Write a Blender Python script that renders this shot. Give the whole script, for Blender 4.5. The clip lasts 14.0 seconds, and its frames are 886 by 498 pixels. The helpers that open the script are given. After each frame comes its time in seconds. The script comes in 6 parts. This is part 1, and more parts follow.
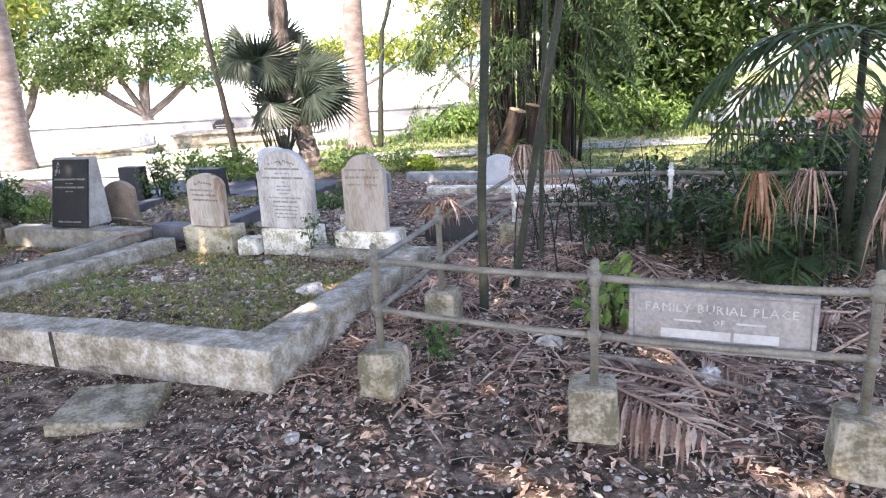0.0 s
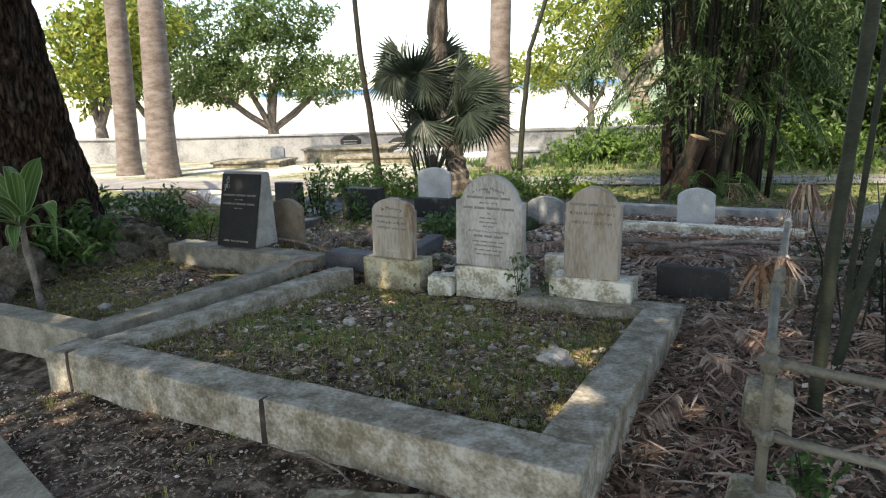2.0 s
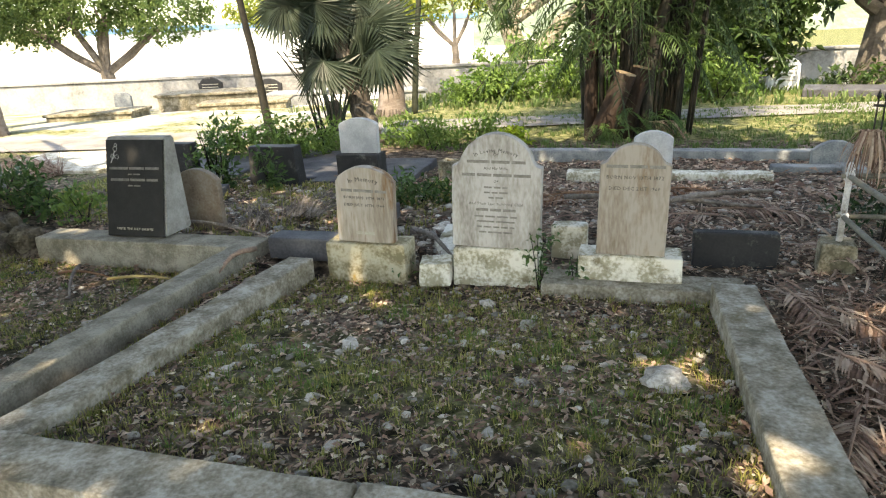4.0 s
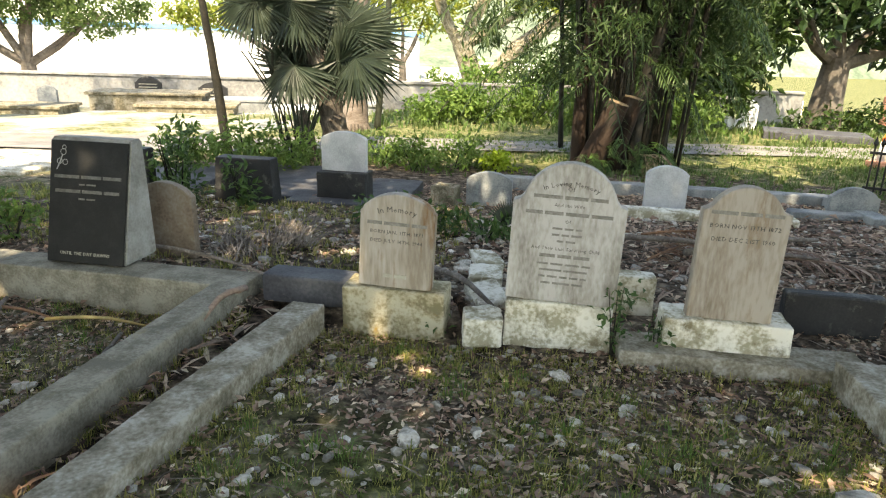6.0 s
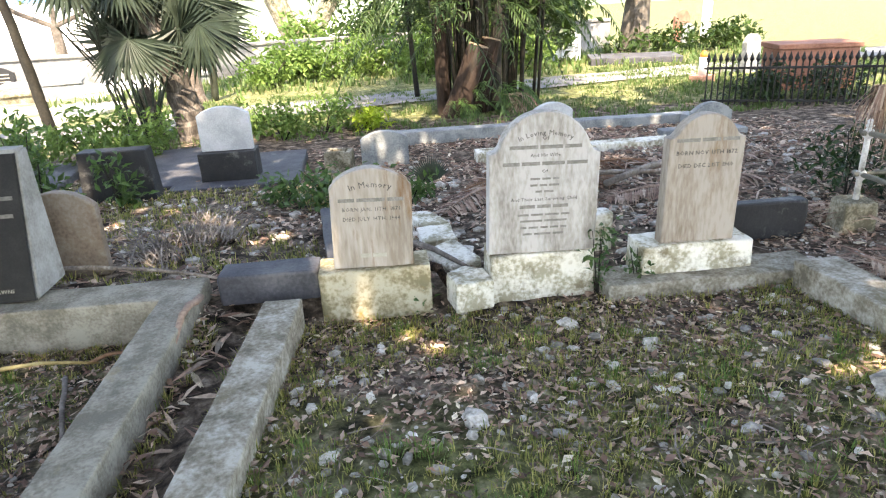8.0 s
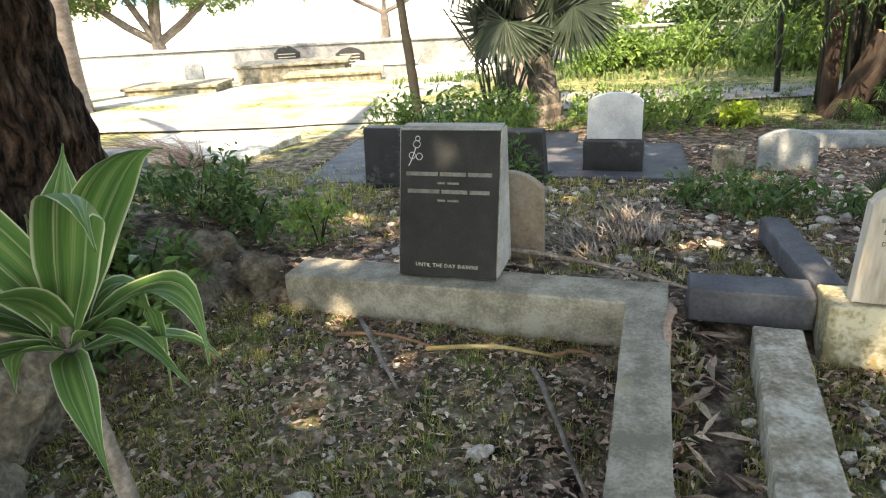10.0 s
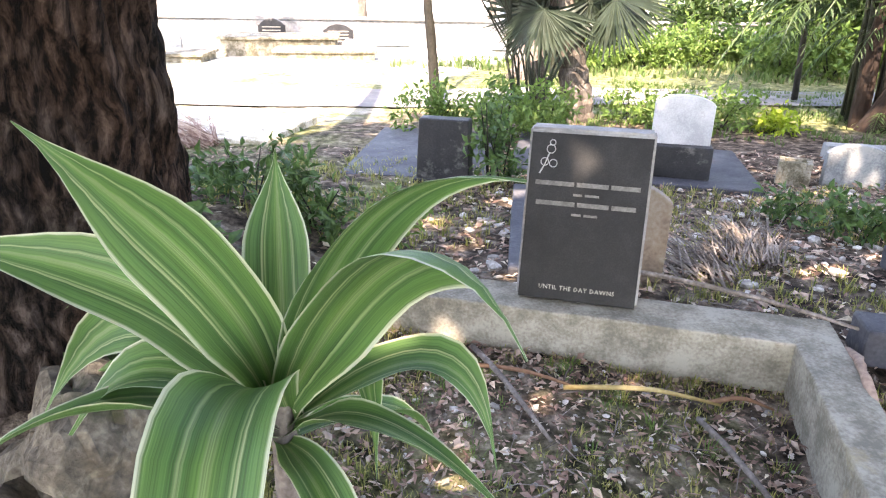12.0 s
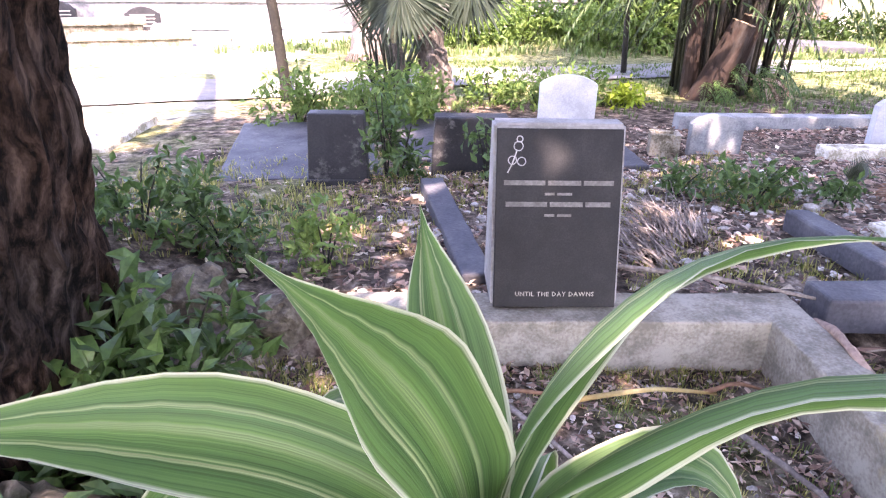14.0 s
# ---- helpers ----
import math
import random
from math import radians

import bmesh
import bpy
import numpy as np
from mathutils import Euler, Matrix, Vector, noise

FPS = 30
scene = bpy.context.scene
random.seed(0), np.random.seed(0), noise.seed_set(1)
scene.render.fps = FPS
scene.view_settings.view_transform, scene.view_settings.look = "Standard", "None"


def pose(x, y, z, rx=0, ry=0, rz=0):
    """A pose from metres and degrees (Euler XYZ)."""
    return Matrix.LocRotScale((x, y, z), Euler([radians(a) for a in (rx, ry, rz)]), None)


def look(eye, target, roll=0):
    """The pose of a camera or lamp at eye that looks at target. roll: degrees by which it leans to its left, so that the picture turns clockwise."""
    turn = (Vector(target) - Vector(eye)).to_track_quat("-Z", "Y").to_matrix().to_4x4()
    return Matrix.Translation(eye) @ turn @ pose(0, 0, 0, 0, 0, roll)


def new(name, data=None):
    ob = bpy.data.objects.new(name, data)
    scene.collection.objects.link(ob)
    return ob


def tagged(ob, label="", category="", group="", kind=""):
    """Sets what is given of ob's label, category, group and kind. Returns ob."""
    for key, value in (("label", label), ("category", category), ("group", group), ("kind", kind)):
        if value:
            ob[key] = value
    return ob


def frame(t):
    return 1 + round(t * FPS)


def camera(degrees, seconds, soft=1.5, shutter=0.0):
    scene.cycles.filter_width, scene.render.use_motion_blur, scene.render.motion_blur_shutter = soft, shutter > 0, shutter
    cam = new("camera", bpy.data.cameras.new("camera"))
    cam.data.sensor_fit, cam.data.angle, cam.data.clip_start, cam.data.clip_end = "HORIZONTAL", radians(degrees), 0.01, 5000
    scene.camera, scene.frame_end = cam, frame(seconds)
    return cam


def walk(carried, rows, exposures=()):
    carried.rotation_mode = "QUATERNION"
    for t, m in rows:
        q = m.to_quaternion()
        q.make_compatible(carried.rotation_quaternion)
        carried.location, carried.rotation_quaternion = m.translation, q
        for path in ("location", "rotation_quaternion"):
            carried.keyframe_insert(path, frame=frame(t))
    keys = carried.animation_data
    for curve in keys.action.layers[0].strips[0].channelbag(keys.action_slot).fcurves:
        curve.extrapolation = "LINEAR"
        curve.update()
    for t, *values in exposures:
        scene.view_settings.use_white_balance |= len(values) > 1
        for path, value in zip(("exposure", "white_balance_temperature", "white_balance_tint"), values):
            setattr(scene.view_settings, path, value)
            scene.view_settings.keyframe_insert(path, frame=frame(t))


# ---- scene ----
cam = camera(68.9, 14.0, 1.2)
PATH = [
    (0, (0.281, 0.309, 1.41), (0.194, 2.239, 0.892), -3.6),
    (0.5, (0.0, 0.547, 1.427), (-0.289, 2.451, 0.886), -2.5),
    (1, (-0.371, 0.763, 1.431), (-0.805, 2.649, 0.927), -3.1),
    (1.2, (-0.51, 0.79, 1.456), (-0.926, 2.676, 0.935), -4.0),
    (1.5, (-0.642, 0.984, 1.422), (-1.039, 2.877, 0.913), -3.5),
    (2, (-0.885, 1.27, 1.41), (-1.259, 3.184, 0.967), -2.0),
    (2.5, (-1.131, 1.529, 1.42), (-1.448, 3.44, 0.922), -3.9),
    (4.8, (-2.338, 2.752, 1.456), (-2.142, 4.63, 0.797), -2.4),
    (5, (-2.389, 2.839, 1.447), (-2.191, 4.716, 0.784), -3.2),
    (5.5, (-2.42, 3.089, 1.374), (-2.258, 4.977, 0.736), -3.9),
    (6, (-2.633, 3.296, 1.349), (-2.37, 5.19, 0.765), 1.8),
    (6.5, (-2.835, 3.297, 1.38), (-2.327, 5.095, 0.666), 1.0),
    (7, (-3.04, 3.498, 1.372), (-2.531, 5.276, 0.61), 1.7),
    (7.5, (-3.194, 3.711, 1.336), (-2.632, 5.469, 0.566), 0.5),
    (8, (-3.332, 3.66, 1.379), (-2.606, 5.378, 0.656), -2.9),
    (8.5, (-3.659, 3.756, 1.336), (-3.019, 5.511, 0.622), -2.2),
    (9, (-3.95, 3.848, 1.378), (-3.824, 5.722, 0.689), -3.6),
    (9.2, (-4.02, 3.954, 1.364), (-4.088, 5.822, 0.654), -3.6),
    (11.5, (-4.974, 4.68, 1.374), (-4.877, 6.543, 0.654), -1.3),
    (12, (-5.158, 4.809, 1.366), (-5.06, 6.656, 0.605), 0.8),
    (12.5, (-5.401, 4.86, 1.364), (-5.089, 6.651, 0.529), -0.1),
    (13, (-5.512, 4.929, 1.369), (-5.064, 6.686, 0.527), 3.3),
    (13.5, (-5.598, 5.104, 1.371), (-5.059, 6.869, 0.6), 0.1),
    (14, (-5.699, 5.289, 1.366), (-5.092, 7.016, 0.559), 1.0),
]
walk(cam, [(t, look(eye, target, roll)) for t, eye, target, roll in PATH],
     [(0, 2.95, 7100, 26), (0.7, 2.85, 7300, 25), (1.0, 2.3, 7400, 20), (1.5, 2.0, 7500, 15), (2.0, 1.75, 7700, 11), (2.5, 1.85, 8000, 10), (5, 2.5, 9000, 9), (6.2, 2.25, 9000, 8), (7.1, 2.85, 8700, 10), (8, 3.0, 8000, 15), (8.5, 3.0, 8100, 15), (9, 2.6, 8900, 10), (11.5, 3.2, 8500, 16), (12.5, 3.6, 7300, 33), (14, 3.6, 7200, 42)])

# ---- light: sun high behind the walker, sky through the open side ----
SUN_EL, SUN_AZ = radians(56), radians(196)   # azimuth from north (+y), clockwise
world = bpy.data.worlds.new("sky")
scene.world = world
world.use_nodes = True
wn = world.node_tree
sky = wn.nodes.new("ShaderNodeTexSky")
sky.sky_type, sky.sun_disc, sky.sun_elevation, sky.sun_rotation = "NISHITA", False, SUN_EL, SUN_AZ
wn.nodes["Background"].inputs[1].default_value = 0.15
wn.links.new(sky.outputs[0], wn.nodes["Background"].inputs[0])
sun = new("sun", bpy.data.lights.new("sun", "SUN"))
sun.data.energy, sun.data.angle, sun.data.color = 3.0, radians(0.53), (1.0, 0.95, 0.86)
sun_way = Vector((math.sin(SUN_AZ) * math.cos(SUN_EL), math.cos(SUN_AZ) * math.cos(SUN_EL), math.sin(SUN_EL)))
sun.matrix_world = look(sun_way * 40, (0, 0, 0))

rng = np.random.default_rng(7)


# ---- materials ----
def material(name):
    m = bpy.data.materials.new(name)
    m.use_nodes = True
    return m, m.node_tree, m.node_tree.nodes["Principled BSDF"]


def surf(name, dark, mid, light, scale=3.0, fine=40.0, rough=0.85, bump=0.3, stain=None, stain_scale=1.5, stain_at=0.55, metal=0.0, spec=0.3, stretch=None, per_object=0.0, spread=0.18):
    """Mineral or organic surface: blotches at a large scale, grain at a small one, an optional stain colour."""
    m, t, p = material(name)
    N, K = t.nodes.new, t.links.new
    geo = N("ShaderNodeNewGeometry")
    mp = N("ShaderNodeMapping")
    K(geo.outputs["Position"], mp.inputs[0])
    if stretch:
        mp.inputs["Scale"].default_value = stretch
    big = N("ShaderNodeTexNoise")
    big.inputs["Scale"].default_value, big.inputs["Detail"].default_value, big.inputs["Roughness"].default_value = scale, 8, 0.65
    small = N("ShaderNodeTexNoise")
    small.inputs["Scale"].default_value, small.inputs["Detail"].default_value = fine, 5
    for n in (big, small):
        K(mp.outputs[0], n.inputs["Vector"])
    mixv = N("ShaderNodeMath")
    mixv.operation = "MULTIPLY_ADD"
    K(small.outputs["Fac"], mixv.inputs[0])
    mixv.inputs[1].default_value = 0.45
    sub = N("ShaderNodeMath")
    sub.operation = "SUBTRACT"
    K(big.outputs["Fac"], sub.inputs[0])
    sub.inputs[1].default_value = 0.225
    K(sub.outputs[0], mixv.inputs[2])
    ramp = N("ShaderNodeValToRGB")
    e = ramp.color_ramp.elements
    e[0].position, e[0].color = 0.5 - spread, (*dark, 1)
    e[1].position, e[1].color = 0.5 + spread, (*light, 1)
    e.new(0.5).color = (*mid, 1)
    K(mixv.outputs[0], ramp.inputs[0])
    col = ramp.outputs[0]
    if stain:
        st = N("ShaderNodeTexNoise")
        st.inputs["Scale"].default_value, st.inputs["Detail"].default_value, st.inputs["Roughness"].default_value = stain_scale, 9, 0.7
        off = N("ShaderNodeVectorMath")
        off.inputs[1].default_value = (7.3, 2.1, 4.4)
        K(mp.outputs[0], off.inputs[0])
        K(off.outputs[0], st.inputs["Vector"])
        r2 = N("ShaderNodeValToRGB")
        r2.color_ramp.elements[0].position, r2.color_ramp.elements[1].position = stain_at, stain_at + 0.12
        K(st.outputs["Fac"], r2.inputs[0])
        mx = N("ShaderNodeMix")
        mx.data_type = "RGBA"
        K(r2.outputs[0], mx.inputs[0])
        K(col, mx.inputs[6])
        mx.inputs[7].default_value = (*stain, 1)
        col = mx.outputs[2]
    if per_object:
        info = N("ShaderNodeNewGeometry")
        hs = N("ShaderNodeHueSaturation")
        mr = N("ShaderNodeMapRange")
        K(info.outputs["Random Per Island"], mr.inputs[0])
        mr.inputs[3].default_value, mr.inputs[4].default_value = 1 - per_object, 1 + per_object
        K(mr.outputs[0], hs.inputs["Value"])
        K(col, hs.inputs["Color"])
        col = hs.outputs[0]
    K(col, p.inputs["Base Color"])
    p.inputs["Roughness"].default_value, p.inputs["Metallic"].default_value = rough, metal
    p.inputs["Specular IOR Level"].default_value = spec
    if bump:
        b = N("ShaderNodeBump")
        b.inputs["Strength"].default_value, b.inputs["Distance"].default_value = bump, 0.02
        K(mixv.outputs[0], b.inputs["Height"])
        K(b.outputs[0], p.inputs["Normal"])
    return m


def leafy(name, cols, rough=0.45, trans=0.35, scale=60.0):
    """Leaves: a colour per leaf out of a ramp, part of the light passing through."""
    m, t, p = material(name)
    N, K = t.nodes.new, t.links.new
    geo = N("ShaderNodeNewGeometry")
    ramp = N("ShaderNodeValToRGB")
    e = ramp.color_ramp.elements
    e[0].color, e[1].color = (*cols[0], 1), (*cols[-1], 1)
    for i, c in enumerate(cols[1:-1], 1):
        e.new(i / (len(cols) - 1)).color = (*c, 1)
    K(geo.outputs["Random Per Island"], ramp.inputs[0])
    nz = N("ShaderNodeTexNoise")
    nz.inputs["Scale"].default_value, nz.inputs["Detail"].default_value = scale, 3
    K(geo.outputs["Position"], nz.inputs["Vector"])
    mr = N("ShaderNodeMapRange")
    K(nz.outputs["Fac"], mr.inputs[0])
    mr.inputs[1].default_value, mr.inputs[2].default_value, mr.inputs[3].default_value, mr.inputs[4].default_value = 0.3, 0.7, 0.75, 1.25
    hs = N("ShaderNodeHueSaturation")
    K(mr.outputs[0], hs.inputs["Value"])
    K(ramp.outputs[0], hs.inputs["Color"])
    K(hs.outputs[0], p.inputs["Base Color"])
    p.inputs["Roughness"].default_value = rough
    p.inputs["Specular IOR Level"].default_value = 0.35
    if trans:
        tr = N("ShaderNodeBsdfTranslucent")
        K(hs.outputs[0], tr.inputs[0])
        mx = N("ShaderNodeMixShader")
        mx.inputs[0].default_value = trans
        K(p.outputs[0], mx.inputs[1])
        K(tr.outputs[0], mx.inputs[2])
        K(mx.outputs[0], t.nodes["Material Output"].inputs[0])
    return m


def bark_material():
    """Flaking bark: upright plates with dark cracks between them, by stretched cells bent by noise."""
    m, t, p = material("rough_bark")
    N, K = t.nodes.new, t.links.new
    geo = N("ShaderNodeNewGeometry")
    warp = N("ShaderNodeTexNoise")
    warp.inputs["Scale"].default_value, warp.inputs["Detail"].default_value = 3.5, 6
    K(geo.outputs["Position"], warp.inputs["Vector"])
    add = N("ShaderNodeVectorMath")
    add.operation = "MULTIPLY_ADD"
    K(warp.outputs["Color"], add.inputs[0])
    add.inputs[1].default_value = (0.13, 0.13, 0.35)
    K(geo.outputs["Position"], add.inputs[2])
    mp = N("ShaderNodeMapping")
    mp.inputs["Scale"].default_value = (14.0, 14.0, 3.2)
    K(add.outputs[0], mp.inputs[0])
    cell = N("ShaderNodeTexVoronoi")
    cell.feature = "DISTANCE_TO_EDGE"
    cell.inputs["Scale"].default_value = 1.0
    K(mp.outputs[0], cell.inputs["Vector"])
    grain = N("ShaderNodeTexNoise")
    grain.inputs["Scale"].default_value, grain.inputs["Detail"].default_value, grain.inputs["Roughness"].default_value = 2.2, 10, 0.72
    K(mp.outputs[0], grain.inputs["Vector"])
    mul = N("ShaderNodeMath")
    mul.operation = "MULTIPLY_ADD"
    K(grain.outputs["Fac"], mul.inputs[0])
    mul.inputs[1].default_value = 0.95
    half = N("ShaderNodeMath")
    half.operation = "MULTIPLY"
    K(cell.outputs["Distance"], half.inputs[0])
    half.inputs[1].default_value = 0.55
    K(half.outputs[0], mul.inputs[2])
    ramp = N("ShaderNodeValToRGB")
    e = ramp.color_ramp.elements
    e[0].position, e[0].color = 0.44, (0.008, 0.007, 0.006, 1)
    e[1].position, e[1].color = 0.78, (0.20, 0.165, 0.14, 1)
    e.new(0.52).color = (0.036, 0.026, 0.021, 1)
    e.new(0.62).color = (0.082, 0.063, 0.052, 1)
    K(mul.outputs[0], ramp.inputs[0])
    big = N("ShaderNodeTexNoise")
    big.inputs["Scale"].default_value = 1.8
    K(geo.outputs["Position"], big.inputs["Vector"])
    tint = N("ShaderNodeValToRGB")
    tint.color_ramp.elements[0].position, tint.color_ramp.elements[0].color = 0.4, (0.84, 0.68, 0.59, 1)
    tint.color_ramp.elements[1].position, tint.color_ramp.elements[1].color = 0.6, (0.66, 0.66, 0.67, 1)
    K(big.outputs["Fac"], tint.inputs[0])
    mx = N("ShaderNodeMix")
    mx.data_type, mx.blend_type = "RGBA", "MULTIPLY"
    mx.inputs[0].default_value = 1.0
    K(ramp.outputs[0], mx.inputs[6])
    K(tint.outputs[0], mx.inputs[7])
    K(mx.outputs[2], p.inputs["Base Color"])
    p.inputs["Roughness"].default_value, p.inputs["Specular IOR Level"].default_value = 0.95, 0.1
    bp = N("ShaderNodeBump")
    bp.inputs["Strength"].default_value, bp.inputs["Distance"].default_value = 1.0, 0.05
    K(mul.outputs[0], bp.inputs["Height"])
    K(bp.outputs[0], p.inputs["Normal"])
    return m


MARBLE = surf("weathered_marble", (0.2353, 0.2161, 0.1882), (0.3564, 0.3345, 0.3066), (0.4562, 0.4391, 0.4181), 4, 55, 0.7, 0.12, (0.1711, 0.1394, 0.09756), 5, 0.60, stretch=(1, 1, 0.35), spread=0.12)
STREAKED = surf("rust_streaked_marble", (0.2421, 0.2035, 0.1608), (0.3363, 0.2926, 0.2444), (0.4035, 0.3625, 0.3216), 5, 50, 0.75, 0.15, (0.1815, 0.09537, 0.04181), 7, 0.53, stretch=(1, 1, 0.16), spread=0.12)
TAN_STONE = surf("tan_stained_marble", (0.2036, 0.1634, 0.1239), (0.2839, 0.2393, 0.1948), (0.3579, 0.3151, 0.2715), 4, 60, 0.75, 0.12, (0.1852, 0.1167, 0.05903), 5, 0.56, stretch=(1, 1, 0.22), spread=0.12)
LIME = surf("flaking_limewash", (0.3312, 0.297, 0.2064), (0.5704, 0.531, 0.43), (0.7176, 0.684, 0.602), 5, 45, 0.9, 0.5, (0.184, 0.153, 0.0946), 6, 0.53, spread=0.09)
YELLOW_BASE = surf("lichened_plaster", (0.187, 0.1615, 0.0935), (0.306, 0.2635, 0.17), (0.425, 0.3825, 0.2805), 6, 45, 0.9, 0.45, (0.357, 0.221, 0.051), 8, 0.60, spread=0.09)
KERB = surf("limewashed_kerb", (0.14, 0.12, 0.085), (0.27, 0.24, 0.186), (0.44, 0.408, 0.35), 8, 55, 0.92, 0.6, (0.15, 0.122, 0.068), 3.0, 0.57, spread=0.16)
KERB_GREY = surf("grey_kerb", (0.155, 0.138, 0.105), (0.235, 0.212, 0.165), (0.325, 0.296, 0.235), 7, 70, 0.92, 0.5, (0.30, 0.25, 0.15), 3, 0.62, spread=0.14)
CONCRETE = surf("mossy_concrete", (0.108, 0.0952, 0.0624), (0.1944, 0.17, 0.1186), (0.288, 0.2584, 0.1997), 6, 60, 0.92, 0.5, (0.144, 0.1292, 0.05616), 5, 0.58, spread=0.09)
BLUE_STONE = surf("blue_grey_stone", (0.15, 0.1584, 0.165), (0.225, 0.2376, 0.2376), (0.3, 0.3024, 0.2904), 4, 60, 0.8, 0.15, (0.135, 0.1296, 0.1122), 4, 0.62, spread=0.12)
WHITE_STONE = surf("pale_headstone", (0.323, 0.3315, 0.34), (0.425, 0.4335, 0.442), (0.51, 0.5185, 0.527), 5, 70, 0.75, 0.15, (0.2805, 0.272, 0.255), 5, 0.62)
GRANITE = surf("black_granite", (0.0081, 0.0081, 0.00855), (0.0144, 0.0144, 0.0144), (0.02475, 0.0243, 0.0234), 3, 160, 0.55, 0.08, (0.045, 0.0441, 0.0405), 5, 0.66, spec=0.2)
DARK_STONE = surf("dark_painted_stone", (0.014, 0.01413, 0.01618), (0.0224, 0.02281, 0.02475), (0.0364, 0.03639, 0.03713), 3, 70, 0.6, 0.2, (0.13, 0.126, 0.118), 5, 0.57)
DARK_LEDGER = surf("slate_ledger", (0.03825, 0.03818, 0.045), (0.06375, 0.06391, 0.07125), (0.102, 0.1013, 0.105), 3, 50, 0.65, 0.3, (0.153, 0.1494, 0.135), 4, 0.6)
CEMENT_SIDE = surf("cement_side", (0.1872, 0.18, 0.1656), (0.2592, 0.252, 0.2376), (0.3312, 0.324, 0.3096), 5, 60, 0.9, 0.3, (0.144, 0.1296, 0.108), 4, 0.6)
BROWN_STONE = surf("brown_sandstone", (0.1152, 0.0864, 0.0612), (0.1872, 0.144, 0.108), (0.2376, 0.2088, 0.1728), 4, 50, 0.9, 0.3, (0.144, 0.072, 0.036), 3, 0.58)
IRON = surf("grey_painted_iron", (0.07871, 0.07251, 0.05772), (0.1392, 0.1283, 0.0999), (0.1998, 0.184, 0.1443), 8, 90, 0.55, 0.25, (0.07871, 0.04741, 0.02442), 12, 0.6, spec=0.5)
WHITE_IRON = surf("white_flaking_iron", (0.35, 0.34, 0.32), (0.55, 0.54, 0.52), (0.7, 0.69, 0.67), 10, 90, 0.6, 0.3, (0.12, 0.10, 0.08), 9, 0.58)
BLACK_IRON = surf("black_iron", (0.008, 0.008, 0.008), (0.015, 0.015, 0.014), (0.03, 0.028, 0.025), 8, 90, 0.6, 0.2)
PLAQUE = surf("painted_plaque", (0.1476, 0.139, 0.1292), (0.2214, 0.2085, 0.1966), (0.3019, 0.278, 0.2527), 5, 60, 0.7, 0.3, (0.1073, 0.07582, 0.05054), 4, 0.6)
LETTER = surf("lead_letters", (0.045, 0.04275, 0.0375), (0.075, 0.07125, 0.06375), (0.1275, 0.12, 0.1087), 9, 60, 0.7, 0.0)
LETTER_SOFT = surf("worn_lettering", (0.15, 0.142, 0.125), (0.20, 0.19, 0.17), (0.27, 0.26, 0.235), 30, 90, 0.8, 0.0)
LETTER_PALE = surf("worn_pale_letters", (0.28, 0.26, 0.21), (0.36, 0.34, 0.28), (0.45, 0.43, 0.36), 9, 60, 0.7, 0.0)
LETTER_WHITE = surf("raised_letters", (0.294, 0.287, 0.273), (0.364, 0.357, 0.343), (0.42, 0.413, 0.399), 9, 60, 0.7, 0.2)
BARK = bark_material()
PALM_BARK = surf("palm_bark", (0.1061, 0.0816, 0.06433), (0.1697, 0.136, 0.117), (0.2387, 0.2067, 0.1872), 3, 30, 0.9, 0.5, (0.2122, 0.2067, 0.1988), 1.2, 0.6, stretch=(1, 1, 2.5))
SABAL_BARK = surf("fibrous_bark", (0.03, 0.025, 0.02), (0.08, 0.066, 0.055), (0.17, 0.145, 0.122), 6, 40, 0.95, 0.8, stretch=(1.5, 1.5, 0.5))
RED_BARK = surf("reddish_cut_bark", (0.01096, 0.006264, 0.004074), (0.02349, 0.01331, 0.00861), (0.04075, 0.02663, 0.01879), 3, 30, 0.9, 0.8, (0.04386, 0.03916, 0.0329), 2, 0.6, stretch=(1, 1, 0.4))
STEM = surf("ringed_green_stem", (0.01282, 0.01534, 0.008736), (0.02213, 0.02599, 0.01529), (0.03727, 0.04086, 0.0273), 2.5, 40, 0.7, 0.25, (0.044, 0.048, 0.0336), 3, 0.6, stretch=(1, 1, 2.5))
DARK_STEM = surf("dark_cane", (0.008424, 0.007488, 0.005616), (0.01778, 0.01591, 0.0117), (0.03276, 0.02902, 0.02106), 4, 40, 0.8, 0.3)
FAR_BARK = surf("far_bark", (0.06, 0.05, 0.042), (0.10, 0.085, 0.072), (0.16, 0.14, 0.12), 2, 12, 0.95, 0.3)
ENGRAVED = surf("engraved_grey", (0.0945, 0.09058, 0.07875), (0.1339, 0.1298, 0.1182), (0.189, 0.1811, 0.1654), 30, 90, 0.8, 0.0)
TWIG = surf("dry_twig", (0.078, 0.065, 0.0546), (0.156, 0.13, 0.1105), (0.286, 0.247, 0.2145), 6, 60, 0.95, 0.3, per_object=0.4)
ROCK = surf("coral_rubble", (0.2033, 0.1842, 0.1588), (0.3812, 0.3495, 0.305), (0.5845, 0.5465, 0.4892), 10, 70, 0.95, 0.5, (0.1144, 0.1017, 0.07624), 5, 0.56, per_object=0.45)
BOULDER = surf("mossy_boulder", (0.0451, 0.037, 0.02604), (0.0984, 0.0814, 0.0589), (0.1968, 0.1665, 0.1209), 9, 45, 0.95, 0.9, (0.041, 0.0444, 0.0186), 4, 0.56)
